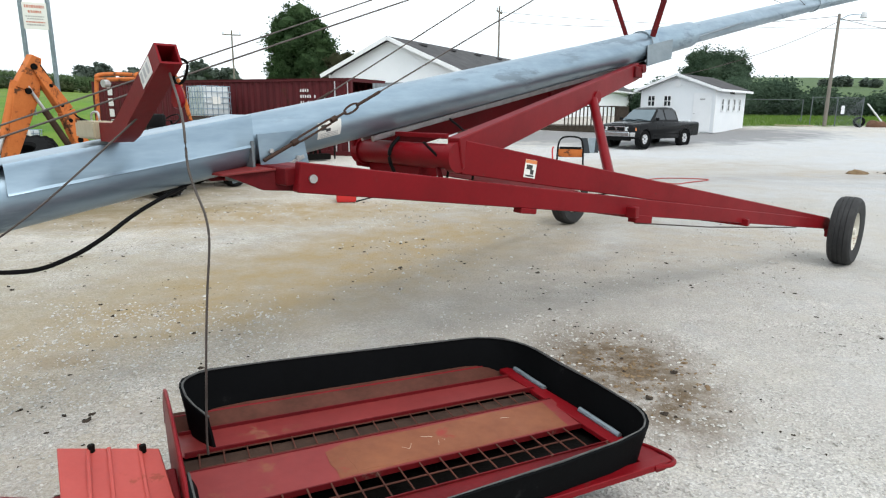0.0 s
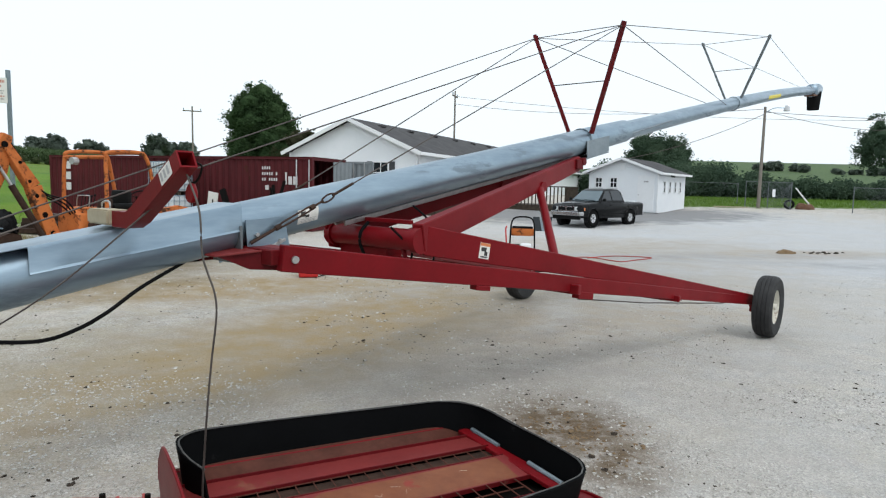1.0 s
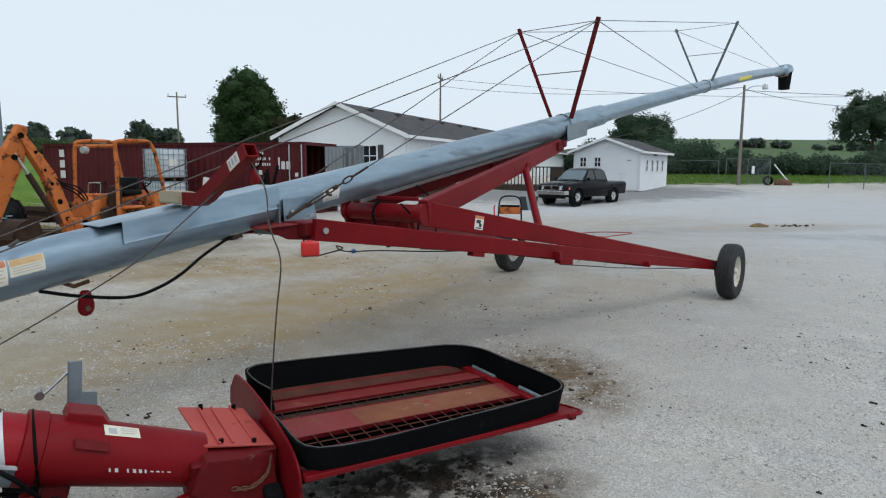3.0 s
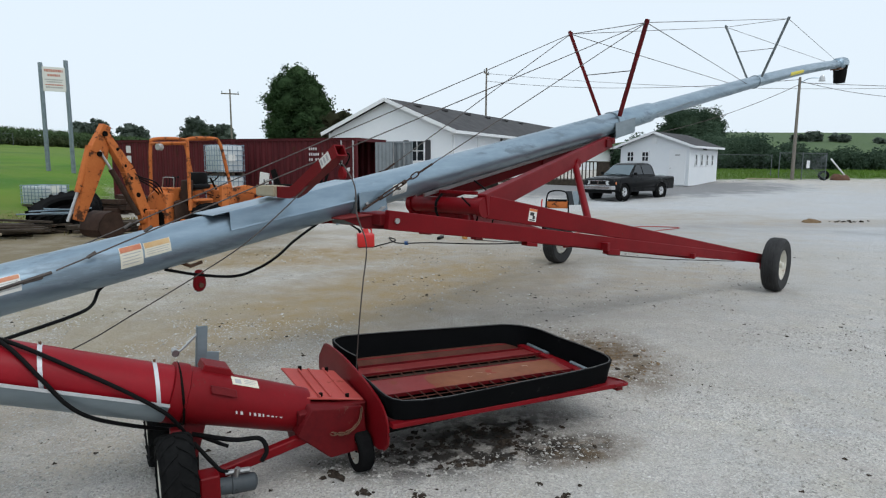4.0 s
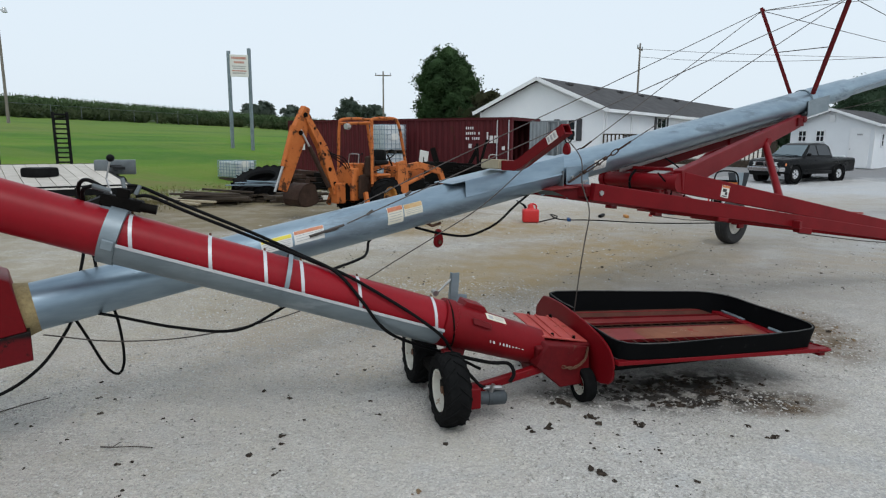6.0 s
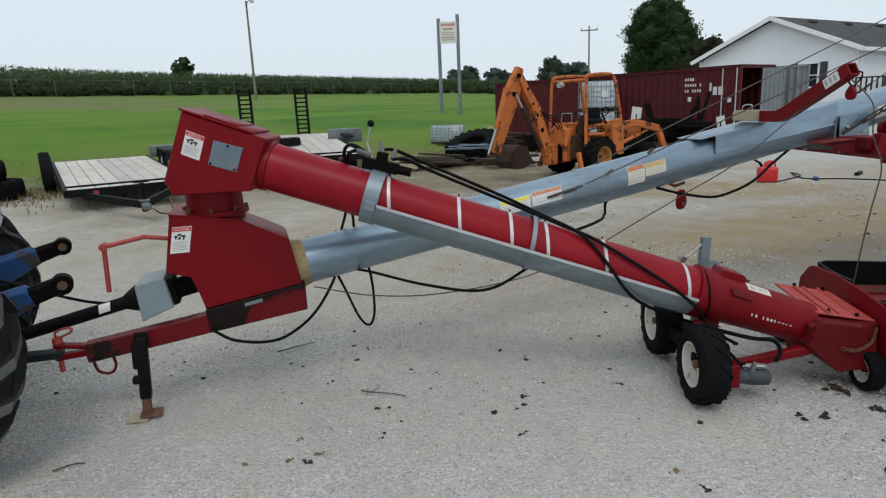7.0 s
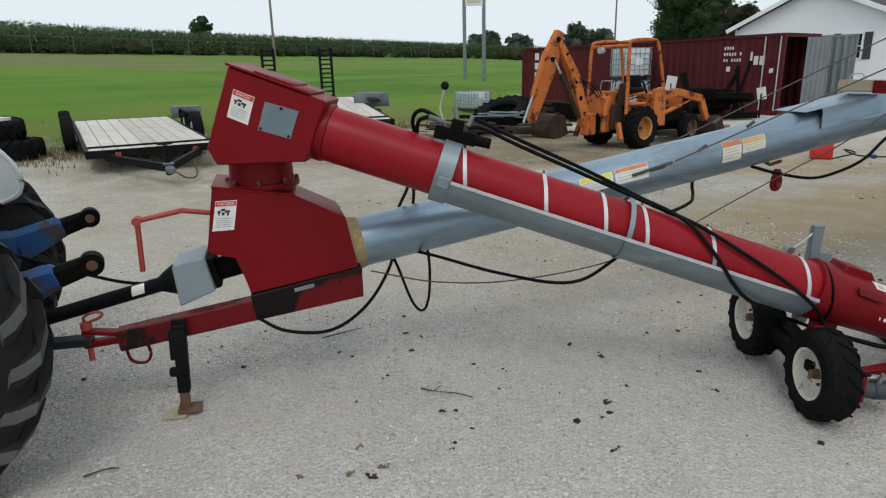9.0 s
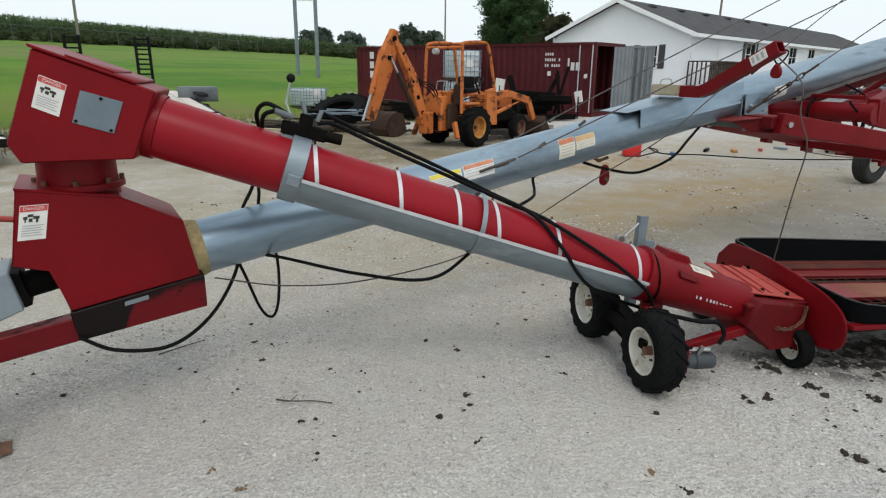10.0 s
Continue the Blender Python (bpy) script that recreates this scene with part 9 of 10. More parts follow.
solo("machine_part", bm, GREASE, "greasy black machine casing on the ground", "machine part", base=V((-6.9, 20.9, 0)))

# ---- the red fuel can ----
can = thing("fuel_can", "red plastic fuel can with black spout standing on the gravel", "fuel can", Matrix.Translation((-2.18, 10.88, 0)))
cm = Matrix.Translation((-2.18, 10.88, 0)) @ Matrix.Rotation(radians(15), 4, "Z")
bm = BM()
box(bm, (0.34, 0.24, 0.28), cm @ Matrix.Translation((0, 0, 0.145)), 0.035, 3)
lathe(bm, [(0.0, 0.40), (0.05, 0.38), (0.07, 0.30), (0.11, 0.27), (0.0, 0.25)], cm @ Matrix.Rotation(radians(-90), 4, "Y"), 16, closed=False)
part("can_body", bm, RED_PLASTIC, can)
bm = BM()
tube(bm, curve_pts([cm @ V((0.12, 0, 0.27)), cm @ V((0.11, 0, 0.36)), cm @ V((0.02, 0, 0.39)), cm @ V((-0.06, 0, 0.34))]), 0.018, 8)
part("can_handle", bm, RED_PLASTIC, can)
bm = BM()
tube(bm, [cm @ V((-0.10, 0, 0.30)), cm @ V((-0.14, 0, 0.36)), cm @ V((-0.30, 0, 0.46))], [0.03, 0.022, 0.014], 8)
part("can_spout", bm, HOSE, can)

# ---- pressure washer ----
wx, wy = 1.95, 13.15
wm_ = Matrix.Translation((wx, wy, 0)) @ Matrix.Rotation(radians(-8), 4, "Z")
washer = thing("pressure_washer", "orange and black wheeled pressure washer with a hoop handle", "pressure washer", wm_)
bm = BM()
tube(bm, curve_pts([wm_ @ V(p) for p in ((-0.27, -0.1, 0.15), (-0.26, -0.05, 0.55), (-0.24, 0.0, 0.92), (-0.14, 0.02, 1.05), (0.14, 0.02, 1.05), (0.24, 0.0, 0.92), (0.26, -0.05, 0.55), (0.27, -0.1, 0.15))]), 0.018, 8)
part("hoop_handle", bm, BLACK, washer)
bm = BM()
box(bm, (0.48, 0.06, 0.17), wm_ @ Matrix.Translation((0, 0, 0.74)), 0.02, 2)
part("handle_panel", bm, ORANGE, washer, "orange panel")
bm = BM()
box(bm, (0.44, 0.03, 0.05), wm_ @ Matrix.Translation((0, -0.02, 0.84)), 0.005)
part("panel_edge", bm, BLACK, washer)
bm = BM()
box(bm, (0.24, 0.30, 0.24), wm_ @ Matrix.Translation((0.08, 0.1, 0.36)), 0.04, 2)
part("engine", bm, TRIM, washer, "white engine cover")
bm = BM()
cyl(bm, wm_ @ V((-0.14, 0.12, 0.24)), wm_ @ V((-0.14, 0.12, 0.46)), 0.09, n=16)
part("pump", bm, GREASE, washer)
bm = BM()
tube(bm, curve_pts([wm_ @ V(p) for p in ((-0.33, -0.05, 0.2), (-0.34, -0.02, 0.5), (-0.36, 0.0, 0.78), (-0.34, 0.0, 0.86))]), 0.016, 7)
part("spray_wand", bm, RED_PLASTIC, washer, "red and black spray wand")
bm = BM()
box(bm, (0.52, 0.55, 0.06), wm_ @ Matrix.Translation((0, 0.08, 0.18)), 0.01)
part("base_frame", bm, BLACK, washer)
for sd in (-1, 1):
    tyre_wheel(washer, wm_ @ Matrix.Translation((sd * 0.30, 0.0, 0.14)) @ (Matrix() if sd > 0 else FLIP), 0.14, 0.07, 0.08, GREY_PLASTIC, 0)
fs = thing("folding_stand", "dark folding stand with pale panels on the gravel", "stand", Matrix.Translation((4.1, 24.4, 0)))
for k, (x, lean, mat) in enumerate(((3.98, -0.10, SLATE), (4.16, 0.05, GALV_GREY), (4.32, 0.12, SLATE))):
    bm = BM()
    slab(bm, [(x, 24.4 + 0.1 * k, 0.0), (x + 0.26, 24.4 + 0.1 * k, 0.0), (x + 0.26 + lean, 24.5 + 0.1 * k, 0.56), (x + lean, 24.5 + 0.1 * k, 0.56)], V((0, 0.05, 0)), 0.005)
    part("panel", bm, mat, fs)


# ---- cords lying or hanging about ----
def cord(name, pts, r, mat, label, k=8):
    bm = BM()
    tube(bm, curve_pts(pts, k), r, 7)
    return solo(name, bm, mat, label, "cord", base=V(pts[0]))


cord("air_hose", [(-2.0, 10.9, 0.012), (-1.7, 11.9, 0.012), (-1.9, 12.4, 0.012), (-1.6, 11.5, 0.012), (-0.9, 11.6, 0.012), (0.3, 11.5, 0.012), (1.5, 11.9, 0.012), (3.0, 12.6, 0.012)], 0.012, HOSE, "black hose lying in curves on the gravel")
cord("washer_hose", [(2.2, 13.3, 0.02), (3.7, 15.1, 0.012), (4.4, 14.3, 0.012), (4.8, 14.6, 0.012), (5.5, 15.3, 0.012), (4.6, 15.5, 0.012), (3.8, 14.9, 0.012)], 0.012, RED_FADED, "orange-red hose lying in loops on the gravel")
rnd = random.Random(11)
for i, (x, y) in enumerate(((-1.41, 11.39), (-0.74, 12.39), (-0.2, 12.45), (0.35, 12.9), (0.8, 13.4), (1.3, 13.1))):
    bm = BM()
    box(bm, (rnd.uniform(0.12, 0.4), 0.08, 0.06), Matrix.Translation((x, y, 0.03)) @ Matrix.Rotation(rnd.uniform(0, 3), 4, "Z"), 0.01)
    solo("small_tool", bm, (BLUE, BLACK, YELLOW, RED_FADED, GREY_PLASTIC, BLACK)[i], "small hand tool lying on the gravel", "tool", group="small tools", base=V((x, y, 0)))
for pts in ([(-3.21, 0.37, 0.01), (-3.12, 0.36, 0.025), (-3.03, 0.42, 0.012), (-2.93, 0.44, 0.01)], [(-4.14, 0.56, 0.01), (-4.06, 0.70, 0.02), (-4.03, 0.82, 0.01)], [(-3.97, -1.02, 0.01), (-3.93, -0.95, 0.018), (-3.90, -0.90, 0.01)]):
    bm = BM()
    tube(bm, curve_pts(pts), [0.0042] * 8 + [0.003] * (8 * (len(pts) - 1) + 1 - 8), 6)
    k = V(pts[1])
    tube(bm, [k, k + (V(pts[0]) - k) * 0.35 + V((0.03, 0.045, 0.006)), k + (V(pts[0]) - k) * 0.55 + V((0.035, 0.08, -0.004))], [0.003, 0.0025, 0.002], 5)
    solo("twig", bm, LIMB, "dry brown twig lying on the gravel", "twig", group="twigs", base=V(pts[0]))

# hoses slung under the main tube and between the two tubes
hose_a = [GT(2.25, -0.05, -0.13), GT(2.45, -0.07, -0.22), G(2.70, -0.09, 0.92), G(2.85, -0.15, 0.965), G(2.97, -0.2, 1.04), G(3.15, -0.15, 1.13), GT(3.45, -0.02, -0.13)]
cord("auger_hose", hose_a, 0.010, HOSE, "black hydraulic hose slung under the auger tube")
cord("auger_hose", [GT(1.95, 0.0, -0.12), G(1.89, 0.03, 0.93), G(1.80, -0.10, 0.87), G(1.63, -0.27, 0.86), ST(1.22, 0.16, -0.02), ST(1.17, 0.10, -0.14)], 0.010, HOSE, "black hose running from the auger tube to the swing tube")
cord("auger_hose", [GT(0.05, 0.05, -0.13), G(0.14, -0.20, 0.685), G(0.40, -0.52, 0.655), G(0.66, -0.78, 0.665), ST(1.14, 0.06, -0.15)], 0.0085, HOSE, "black hose drooping between the two tubes")
cord("auger_hose", [ST(0.10, 0.14, -0.06), G(0.03, -0.05, 1.02), G(0.02, 0.17, 0.86), G(-0.02, 0.12, 0.68), G(-0.09, -0.08, 0.60), G(-0.24, -0.20, 0.45), G(-0.44, -0.30, 0.375), G(-0.66, -0.30, 0.40), G(-0.80, -0.22, 0.46)], 0.009, HOSE, "black hose looping down below the transfer box")
cord("auger_hose", [ST(0.05, 0.13, -0.06), G(0.08, 0.0, 1.02), G(0.12, 0.18, 0.84), G(0.2, 0.19, 0.58), G(0.25, 0.40, 0.25), G(0.22, 0.45, 0.12), G(0.14, 0.40, 0.20), G(0.02, 0.22, 0.50), GT(-0.06, 0.12, -0.09)], 0.009, HOSE, "black hose loop hanging under the auger tube")
cord("guide_wire", [G(3.05, -0.50, 1.55), G(2.70, -0.33, 1.20), G(2.43, -0.15, 0.98), G(2.05, -0.08, 0.78), G(1.72, -0.08, 0.64), G(1.2, -0.10, 0.50), G(0.6, -0.12, 0.465), G(0.15, -0.15, 0.52), GT(-0.2, -0.15, -0.13)], 0.004, CABLE, "long thin steel wire sagging below the auger tube")
cord("hopper_rope", [G(3.04, -0.83, 1.70), (-0.800, 2.240, 1.56), (-0.785, 2.221, 1.40), (-0.762, 2.213, 1.32), (-0.732, 2.204, 1.24), (-0.725, 2.203, 1.15), (-0.748, 2.209, 0.975), (-0.768, 2.215, 0.80), (-0.785, 2.222, 0.62), (-0.800, 2.228, 0.44), (-0.80, 2.226, 0.36)], 0.0042, CABLE, "thin brown rope hanging from the boom arm into the hopper")


# ---- sign on two posts ----
SGL, SGR = V((-23.3, 32.2, 0)), V((-22.3, 32.85, 0))
gz = ground_z(-22.8, 32.5)
sign = thing("roadside_sign", "white panel with red lettering bars between two tall grey posts", "sign", Matrix.Translation((SGL + SGR) / 2 + UP * gz))
for p, h in ((SGL, 6.95), (SGR, 7.15)):
    bm = BM()
    beam(bm, p + UP * (gz - 0.2), p + UP * h, 0.17, 0.17, 0.01, up=(1, 0, 0))
    part("post", bm, GALV_GREY, sign)
sx = (SGR - SGL).normalized()
sn = V((sx.y, -sx.x, 0))
bm = BM()
slab(bm, [SGL + sx * 0.05 + UP * 5.45, SGR - sx * 0.05 + UP * 5.45, SGR - sx * 0.05 + UP * 6.75, SGL + sx * 0.05 + UP * 6.75], sn * 0.06, 0.01)
pn = part("panel", bm, PAPER, sign)
for mat_, rows_ in ((SIGN_RED, ((6.48, 0.16, 1.02, 0.14), (6.24, 0.30, 0.88, 0.12))), (SIGN_GREY, ((6.04, 0.18, 1.0, 0.06), (5.92, 0.24, 0.94, 0.06), (5.62, 0.20, 0.98, 0.08))), (SIGN_RED, ((5.76, 0.18, 1.0, 0.07),))):
    bm = BM()
    for z, a, b, h in rows_:
        k = a
        while k < b:
            w = 0.05 + 0.05 * abs(math.sin(k * 17 + z))
            slab(bm, [SGL + sx * x + sn * 0.061 + UP * zz for x, zz in ((k, z), (min(k + w, b), z), (min(k + w, b), z + h), (k, z + h))], sn * 0.006)
            k += w + 0.025
    tagged(part("lettering_bars", bm, mat_, pn), kind="stuff")


# ---- utility poles and wires ----
def pole(x, y, top, r=0.14, arm=None, lamp=False):
    z = ground_z(x, y)
    t = thing("utility_pole", "weathered wooden utility pole" + (" with a street light" if lamp else " with a crossarm" if arm else ""), "utility pole", Matrix.Translation((x, y, z)), group="utility poles")
    bm = BM()
    tube(bm, [(x, y, z - 0.3), (x, y, top)], [r, r * 0.65], 10)
    part("pole_shaft", bm, POLEWOOD, t)
    if arm:
        bm = BM()
        beam(bm, V((x, y, top - 0.5)) - V(arm), V((x, y, top - 0.5)) + V(arm), 0.1, 0.12, 0.008)
        part("crossarm", bm, POLEWOOD, t)
        for k in (-0.9, 0.9):
            bm = BM()
            p = V((x, y, top - 0.44)) + V(arm) * k
            cyl(bm, p, p + UP * 0.22, 0.05, n=8)
            part("insulator", bm, GREY_PLASTIC, t)
    if lamp:
        bm = BM()
        tube(bm, curve_pts([(x, y, top - 0.4), (x + 0.5, y - 0.2, top - 0.1), (x + 1.2, y - 0.4, top - 0.1)]), 0.03, 6)
        part("lamp_arm", bm, GALV, t)
        bm = BM()
        tube(bm, [(x + 1.2, y - 0.4, top + 0.05), (x + 1.2, y - 0.4, top - 0.1), (x + 1.2, y - 0.4, top - 0.3)], [0.1, 0.16, 0.2], 12)
        part("lamp_head", bm, LAMP, t)
    return t


pole(-27.2, 69.5, 9.8, 0.12, arm=(0.9, 0.35, 0))
pole(1.45, 60.0, 10.7, 0.12, arm=(0.25, 0.8, 0))
pole(21.4, 41.2, 7.35, 0.12, lamp=True)
pole(-46.2, 36.9, 11.2, 0.12, lamp=True)
for a, b, sag in (((21.4, 41.2, 7.0), (60, 36, 6.5), 0.5), ((21.4, 41.2, 7.2), (1.45, 60.0, 9.5), 0.6), ((21.4, 41.2, 6.9), (11.5, 38.0, 3.6), 0.3), ((1.45, 60, 10.2), (60, 62, 10.0), 1.2), ((21.4, 41.2, 7.1), (34, 47, 6.6), 0.3)):
    a, b = V(a), V(b)
    bm = BM()
    tube(bm, [a.lerp(b, t) - UP * sag * 4 * t * (1 - t) for t in np.linspace(0, 1, 13)], 0.018, 5)
    solo("overhead_wire", bm, CABLE, "thin dark overhead wire between poles", "wire", group="overhead wires")
bm = BM()
cyl(bm, (41.0, 41.4, 7.4), (41.9, 41.3, 7.4), 0.14, n=10)
solo("line_splice", bm, BLACK, "small black splice case hung on an overhead wire", "splice case")


# ---- chain-link fences ----
def chain_fence(p0, p1, h, label, step=3.0, mesh_step=0.25, wire=0.003):
    p0, p1 = V((*p0, 0)), V((*p1, 0))
    L = (p1 - p0).length
    n_p = max(1, int(L / step))
    fz_ = lambda p: ground_z(p.x, p.y)
    t = thing("chain_link_fence", label, "fence", Matrix.Translation(p0 + UP * fz_(p0)), group="chain-link fences")
    for i in range(n_p + 1):
        p = p0.lerp(p1, i / n_p)
        bm = BM()
        cyl(bm, p + UP * (fz_(p) - 0.1), p + UP * (fz_(p) + h + 0.05), 0.03, n=8)
        part("post", bm, GALV_DARK, t)
    bm = BM()
    tube(bm, [p0.lerp(p1, i / n_p) + UP * (fz_(p0.lerp(p1, i / n_p)) + h) for i in range(n_p + 1)], 0.018, 6)
    part("top_rail", bm, GALV_DARK, t)
    bm = BM()
    for i in range(int(L / mesh_step)):
        for sgn in (0, 1):
            a = p0.lerp(p1, min(1, (i + sgn * h / mesh_step) * mesh_step / L))
            b = p0.lerp(p1, min(1, (i + (1 - sgn) * h / mesh_step) * mesh_step / L))
            tube(bm, [a + UP * (fz_(a) + 0.02), b + UP * (fz_(b) + h)], wire, 3, caps=False)
    part("wire_mesh", bm, GALV_DARK, t)
    return t


gate = chain_fence((20.7, 41.6), (23.1, 40.4), 1.75, "short grey chain-link gate panel at the meadow's edge", 1.2, 0.09, 0.004)
bm = BM()
slab(bm, [V((22.10, 40.86, 1.47)), V((22.26, 40.78, 1.47)), V((22.26, 40.78, 1.97)), V((22.10, 40.86, 1.97))], V((-0.01, -0.02, 0)))
part("notice", bm, TRIM, gate, "small white notice hung on the mesh")
chain_fence((26.0, 38.6), (29.2, 36.6), 1.6, "grey chain-link fence panel beside the paved yard", 1.8, 0.11, 0.0025)
chain_fence((29.35, 36.55), (31.2, 37.6), 1.5, "narrow chain-link gate beside the paved yard", 0.9, 0.09, 0.004)
chain_fence((12.8, 46.5), (21.4, 44.2), 1.5, "far chain-link fence before the trees", 3.0, 0.3)
chain_fence((29.2, 36.6), (45, 33.0), 1.5, "chain-link fence along the meadow", 3.0, 0.3)
chain_fence((-58, -5), (-60, 30), 1.45, "grey chain-link fence along the cornfield", 3.5, 0.6)
chain_fence((-60, 30), (-57, 75), 1.45, "grey chain-link fence along the cornfield", 3.5, 0.6)
bm = BM()
loc = V((24.33, 41.0, ground_z(24.33, 41.0)))
beam(bm, loc + V((0.45, 0, 0.2)), loc + V((-0.56, 0.1, 1.40)), 0.13, 0.07, 0.02)
solo("barrier_arm", bm, TRIM, "pale leaning gate arm on a red-brown heap", "gate arm", base=loc)
bm = BM()
bmesh.ops.create_icosphere(bm, subdivisions=3, radius=0.5, matrix=Matrix.Translation(loc + V((0.05, 0, 0.02))) @ Matrix.Diagonal((1.25, 0.8, 0.75, 1)))
for v in bm.verts:
    v.co += V(noise.noise_vector(v.co * 2.3)) * 0.16
solo("dirt_heap", bm, RUST, "low red-brown heap of dirt at the meadow's edge", "dirt heap", base=loc)
loose_tyre("loose_tyre", Matrix.Translation((23.2, 40.75, ground_z(23.2, 40.75) + 0.32)) @ Matrix.Rotation(0.9, 4, "Z"), 0.33, 0.25, 0.18, "black tyre standing by the gate", 0, "old tyres")
bm = BM()
bz = ground_z(30.58, 37.9)
lathe(bm, [(0.0, 0.0), (0.26, 0.0), (0.28, 0.03), (0.27, 0.26), (0.285, 0.28), (0.27, 0.30), (0.27, 0.55), (0.285, 0.57), (0.27, 0.59), (0.28, 0.82), (0.26, 0.84), (0.0, 0.83)], Matrix.Translation((30.58, 37.9, bz)) @ Matrix.Rotation(radians(-90), 4, "Y"), 18, closed=False)
solo("steel_drum", bm, SLATE, "dark blue-grey steel drum behind the gate", "drum", base=V((30.58, 37.9, bz)))
bm = BM()
beam(bm, V((18.4, 41.2, ground_z(18.4, 41.2) + 0.06)), V((20.6, 41.0, ground_z(20.6, 41.0) + 0.06)), 0.24, 0.05, 0.004)
solo("timber_plank", bm, TIMBER, "pale plank lying at the meadow's edge", "plank", base=V((19.5, 41.1, ground_z(19.5, 41.1))))
bm = BM()
bmesh.ops.create_icosphere(bm, subdivisions=3, radius=0.2, matrix=Matrix.Translation((10.0, 17.3, 0.0)) @ Matrix.Diagonal((1.25, 0.9, 0.6, 1)))
for v in bm.verts:
    v.co += V(noise.noise_vector(v.co * 9)) * 0.06
solo("mud_heap", bm, DRY_MUD, "small brown heap of mud on the paved yard", "mud heap", base=V((9.9, 17.3, 0)))

# ---- trees, corn, grass ----
RNG = np.random.default_rng(7)


def leaf_cards(centres, size, flat=0.4, aspect=0.6):
    """A bent leaf blade (two triangles) at every centre, turned at random."""
    n = len(centres)
    d = RNG.normal(size=(n, 3))
    d[:, 2] *= flat
    d /= np.linalg.norm(d, axis=1, keepdims=True)
    e = np.cross(d, RNG.normal(size=(n, 3)))
    e /= np.linalg.norm(e, axis=1, keepdims=True)
    s = size * RNG.uniform(0.6, 1.3, (n, 1))
    up = np.cross(d, e) * s * 0.2
    v = np.stack([centres - d * s, centres + e * s * aspect + up, centres + d * s, centres - e * s * aspect + up], 1).reshape(-1, 3)
    i = np.arange(n) * 4
    f = np.concatenate([np.stack([i, i + 1, i + 2], 1), np.stack([i, i + 2, i + 3], 1)])
    return v, f


def core_blobs(blobs, seed=5):
    """Uneven inner masses of foliage, so that no sky shows through the middle: x, y, z, rx, ry, rz each."""
    base = bmesh.new()
    bmesh.ops.create_icosphere(base, subdivisions=2, radius=1.0)
    bv = np.array([v.co[:] for v in base.verts])
    bf = np.array([[v.index for v in f.verts] for f in base.faces])
    base.free()
    g = np.random.default_rng(seed)
    vs, fs = [], []
    for k, (x, y, z, rx, ry, rz) in enumerate(blobs):
        vs.append(bv * g.uniform(0.72, 1.08, (len(bv), 1)) * np.array([rx, ry, rz]) + np.array([x, y, z]))
        fs.append(bf + k * len(bv))
    return np.concatenate(vs), np.concatenate(fs)


def crown_points(lobes, n, shell=0.55):
    """Points gathered in clumps near the skin of several ellipsoids."""
    w = np.array([l[3] * l[4] * l[5] for l in lobes]) ** 0.67
    pts = []
    for (x, y, z, rx, ry, rz), k in zip(lobes, (n * w / w.sum()).astype(int)):
        clumps = max(6, k // 45)
        d = RNG.normal(size=(clumps, 3))
        d /= np.linalg.norm(d, axis=1, keepdims=True)
        rad = RNG.uniform(shell, 1.0, (clumps, 1))
        c = d * rad
        p = c[RNG.integers(0, clumps, k)] + RNG.normal(size=(k, 3)) * 0.12
        pts.append(p * np.array([rx, ry, rz]) + np.array([x, y, z]))
    return np.concatenate(pts)


def tree(name, x, y, top, width, label, leaves=5000, leaf=0.16, mat=None, trunk_h=None, seed=1, columns=9, group="", spread=1.0, core=0.74):
    z = ground_z(x, y)
    h = top - z
    trunk_h = trunk_h if trunk_h is not None else h * 0.22
    rnd = random.Random(seed)
    t = thing(name, label, "tree", Matrix.Translation((x, y, z)), group=group)
    bm = BM()
    path = [V((x, y, z - 0.2)), V((x + 0.05, y, z + trunk_h)), V((x - 0.1, y, z + h * 0.55)), V((x, y, z + h * 0.8))]
    tube(bm, curve_pts(path, 4), list(np.linspace(h * 0.035, h * 0.008, 13)), 8)
    trunk = part("trunk", bm, LIMB, t)
    lobes = []
    ch_ = h - trunk_h * 0.8
    for i in range(columns):
        a = i * 2.399 + rnd.uniform(-0.3, 0.3)
        f = (i + 0.5) / columns
        zc = z + trunk_h * 0.8 + ch_ * (0.16 + 0.68 * f)
        env = math.sin(math.pi * (0.20 + 0.66 * f)) ** 0.7
        rr = width / 2 * env * rnd.uniform(0.50, 0.66) * spread
        rad = width * 0.25 * rnd.uniform(0.85, 1.2) * (0.55 + 0.45 * env)
        lobes.append((x + math.cos(a) * rr, y + math.sin(a) * rr, zc, rad, rad, rad * 0.95))
        bm = BM()
        st_ = V((x, y, z + trunk_h + ch_ * 0.5 * f))
        tube(bm, [st_, st_.lerp(V(lobes[-1][:3]), 0.55) + UP * 0.1, V(lobes[-1][:3])], [h * 0.012, h * 0.008, h * 0.003], 6)
        part("limb", bm, LIMB, t)
    lobes.append((x, y, z + trunk_h * 0.8 + ch_ * 0.48, width * 0.36, width * 0.36, ch_ * 0.42))
    lobes.append((x, y, top - ch_ * 0.16, width * 0.24, width * 0.24, ch_ * 0.16))
    v, f = leaf_cards(crown_points(lobes, leaves), leaf)
    if core:
        v2, f2 = core_blobs([(*l[:3], l[3] * core, l[4] * core, l[5] * core) for l in lobes], seed)
        f = np.concatenate([f, f2 + len(v)])
        v = np.concatenate([v, v2])
    ob = raw("crown", v.tolist(), f.tolist(), mat or LEAF)
    ob.data.transform(Matrix.Translation((-x, -y, -z)))
    ob.parent = t
    tagged(ob, kind="stuff")
    return t


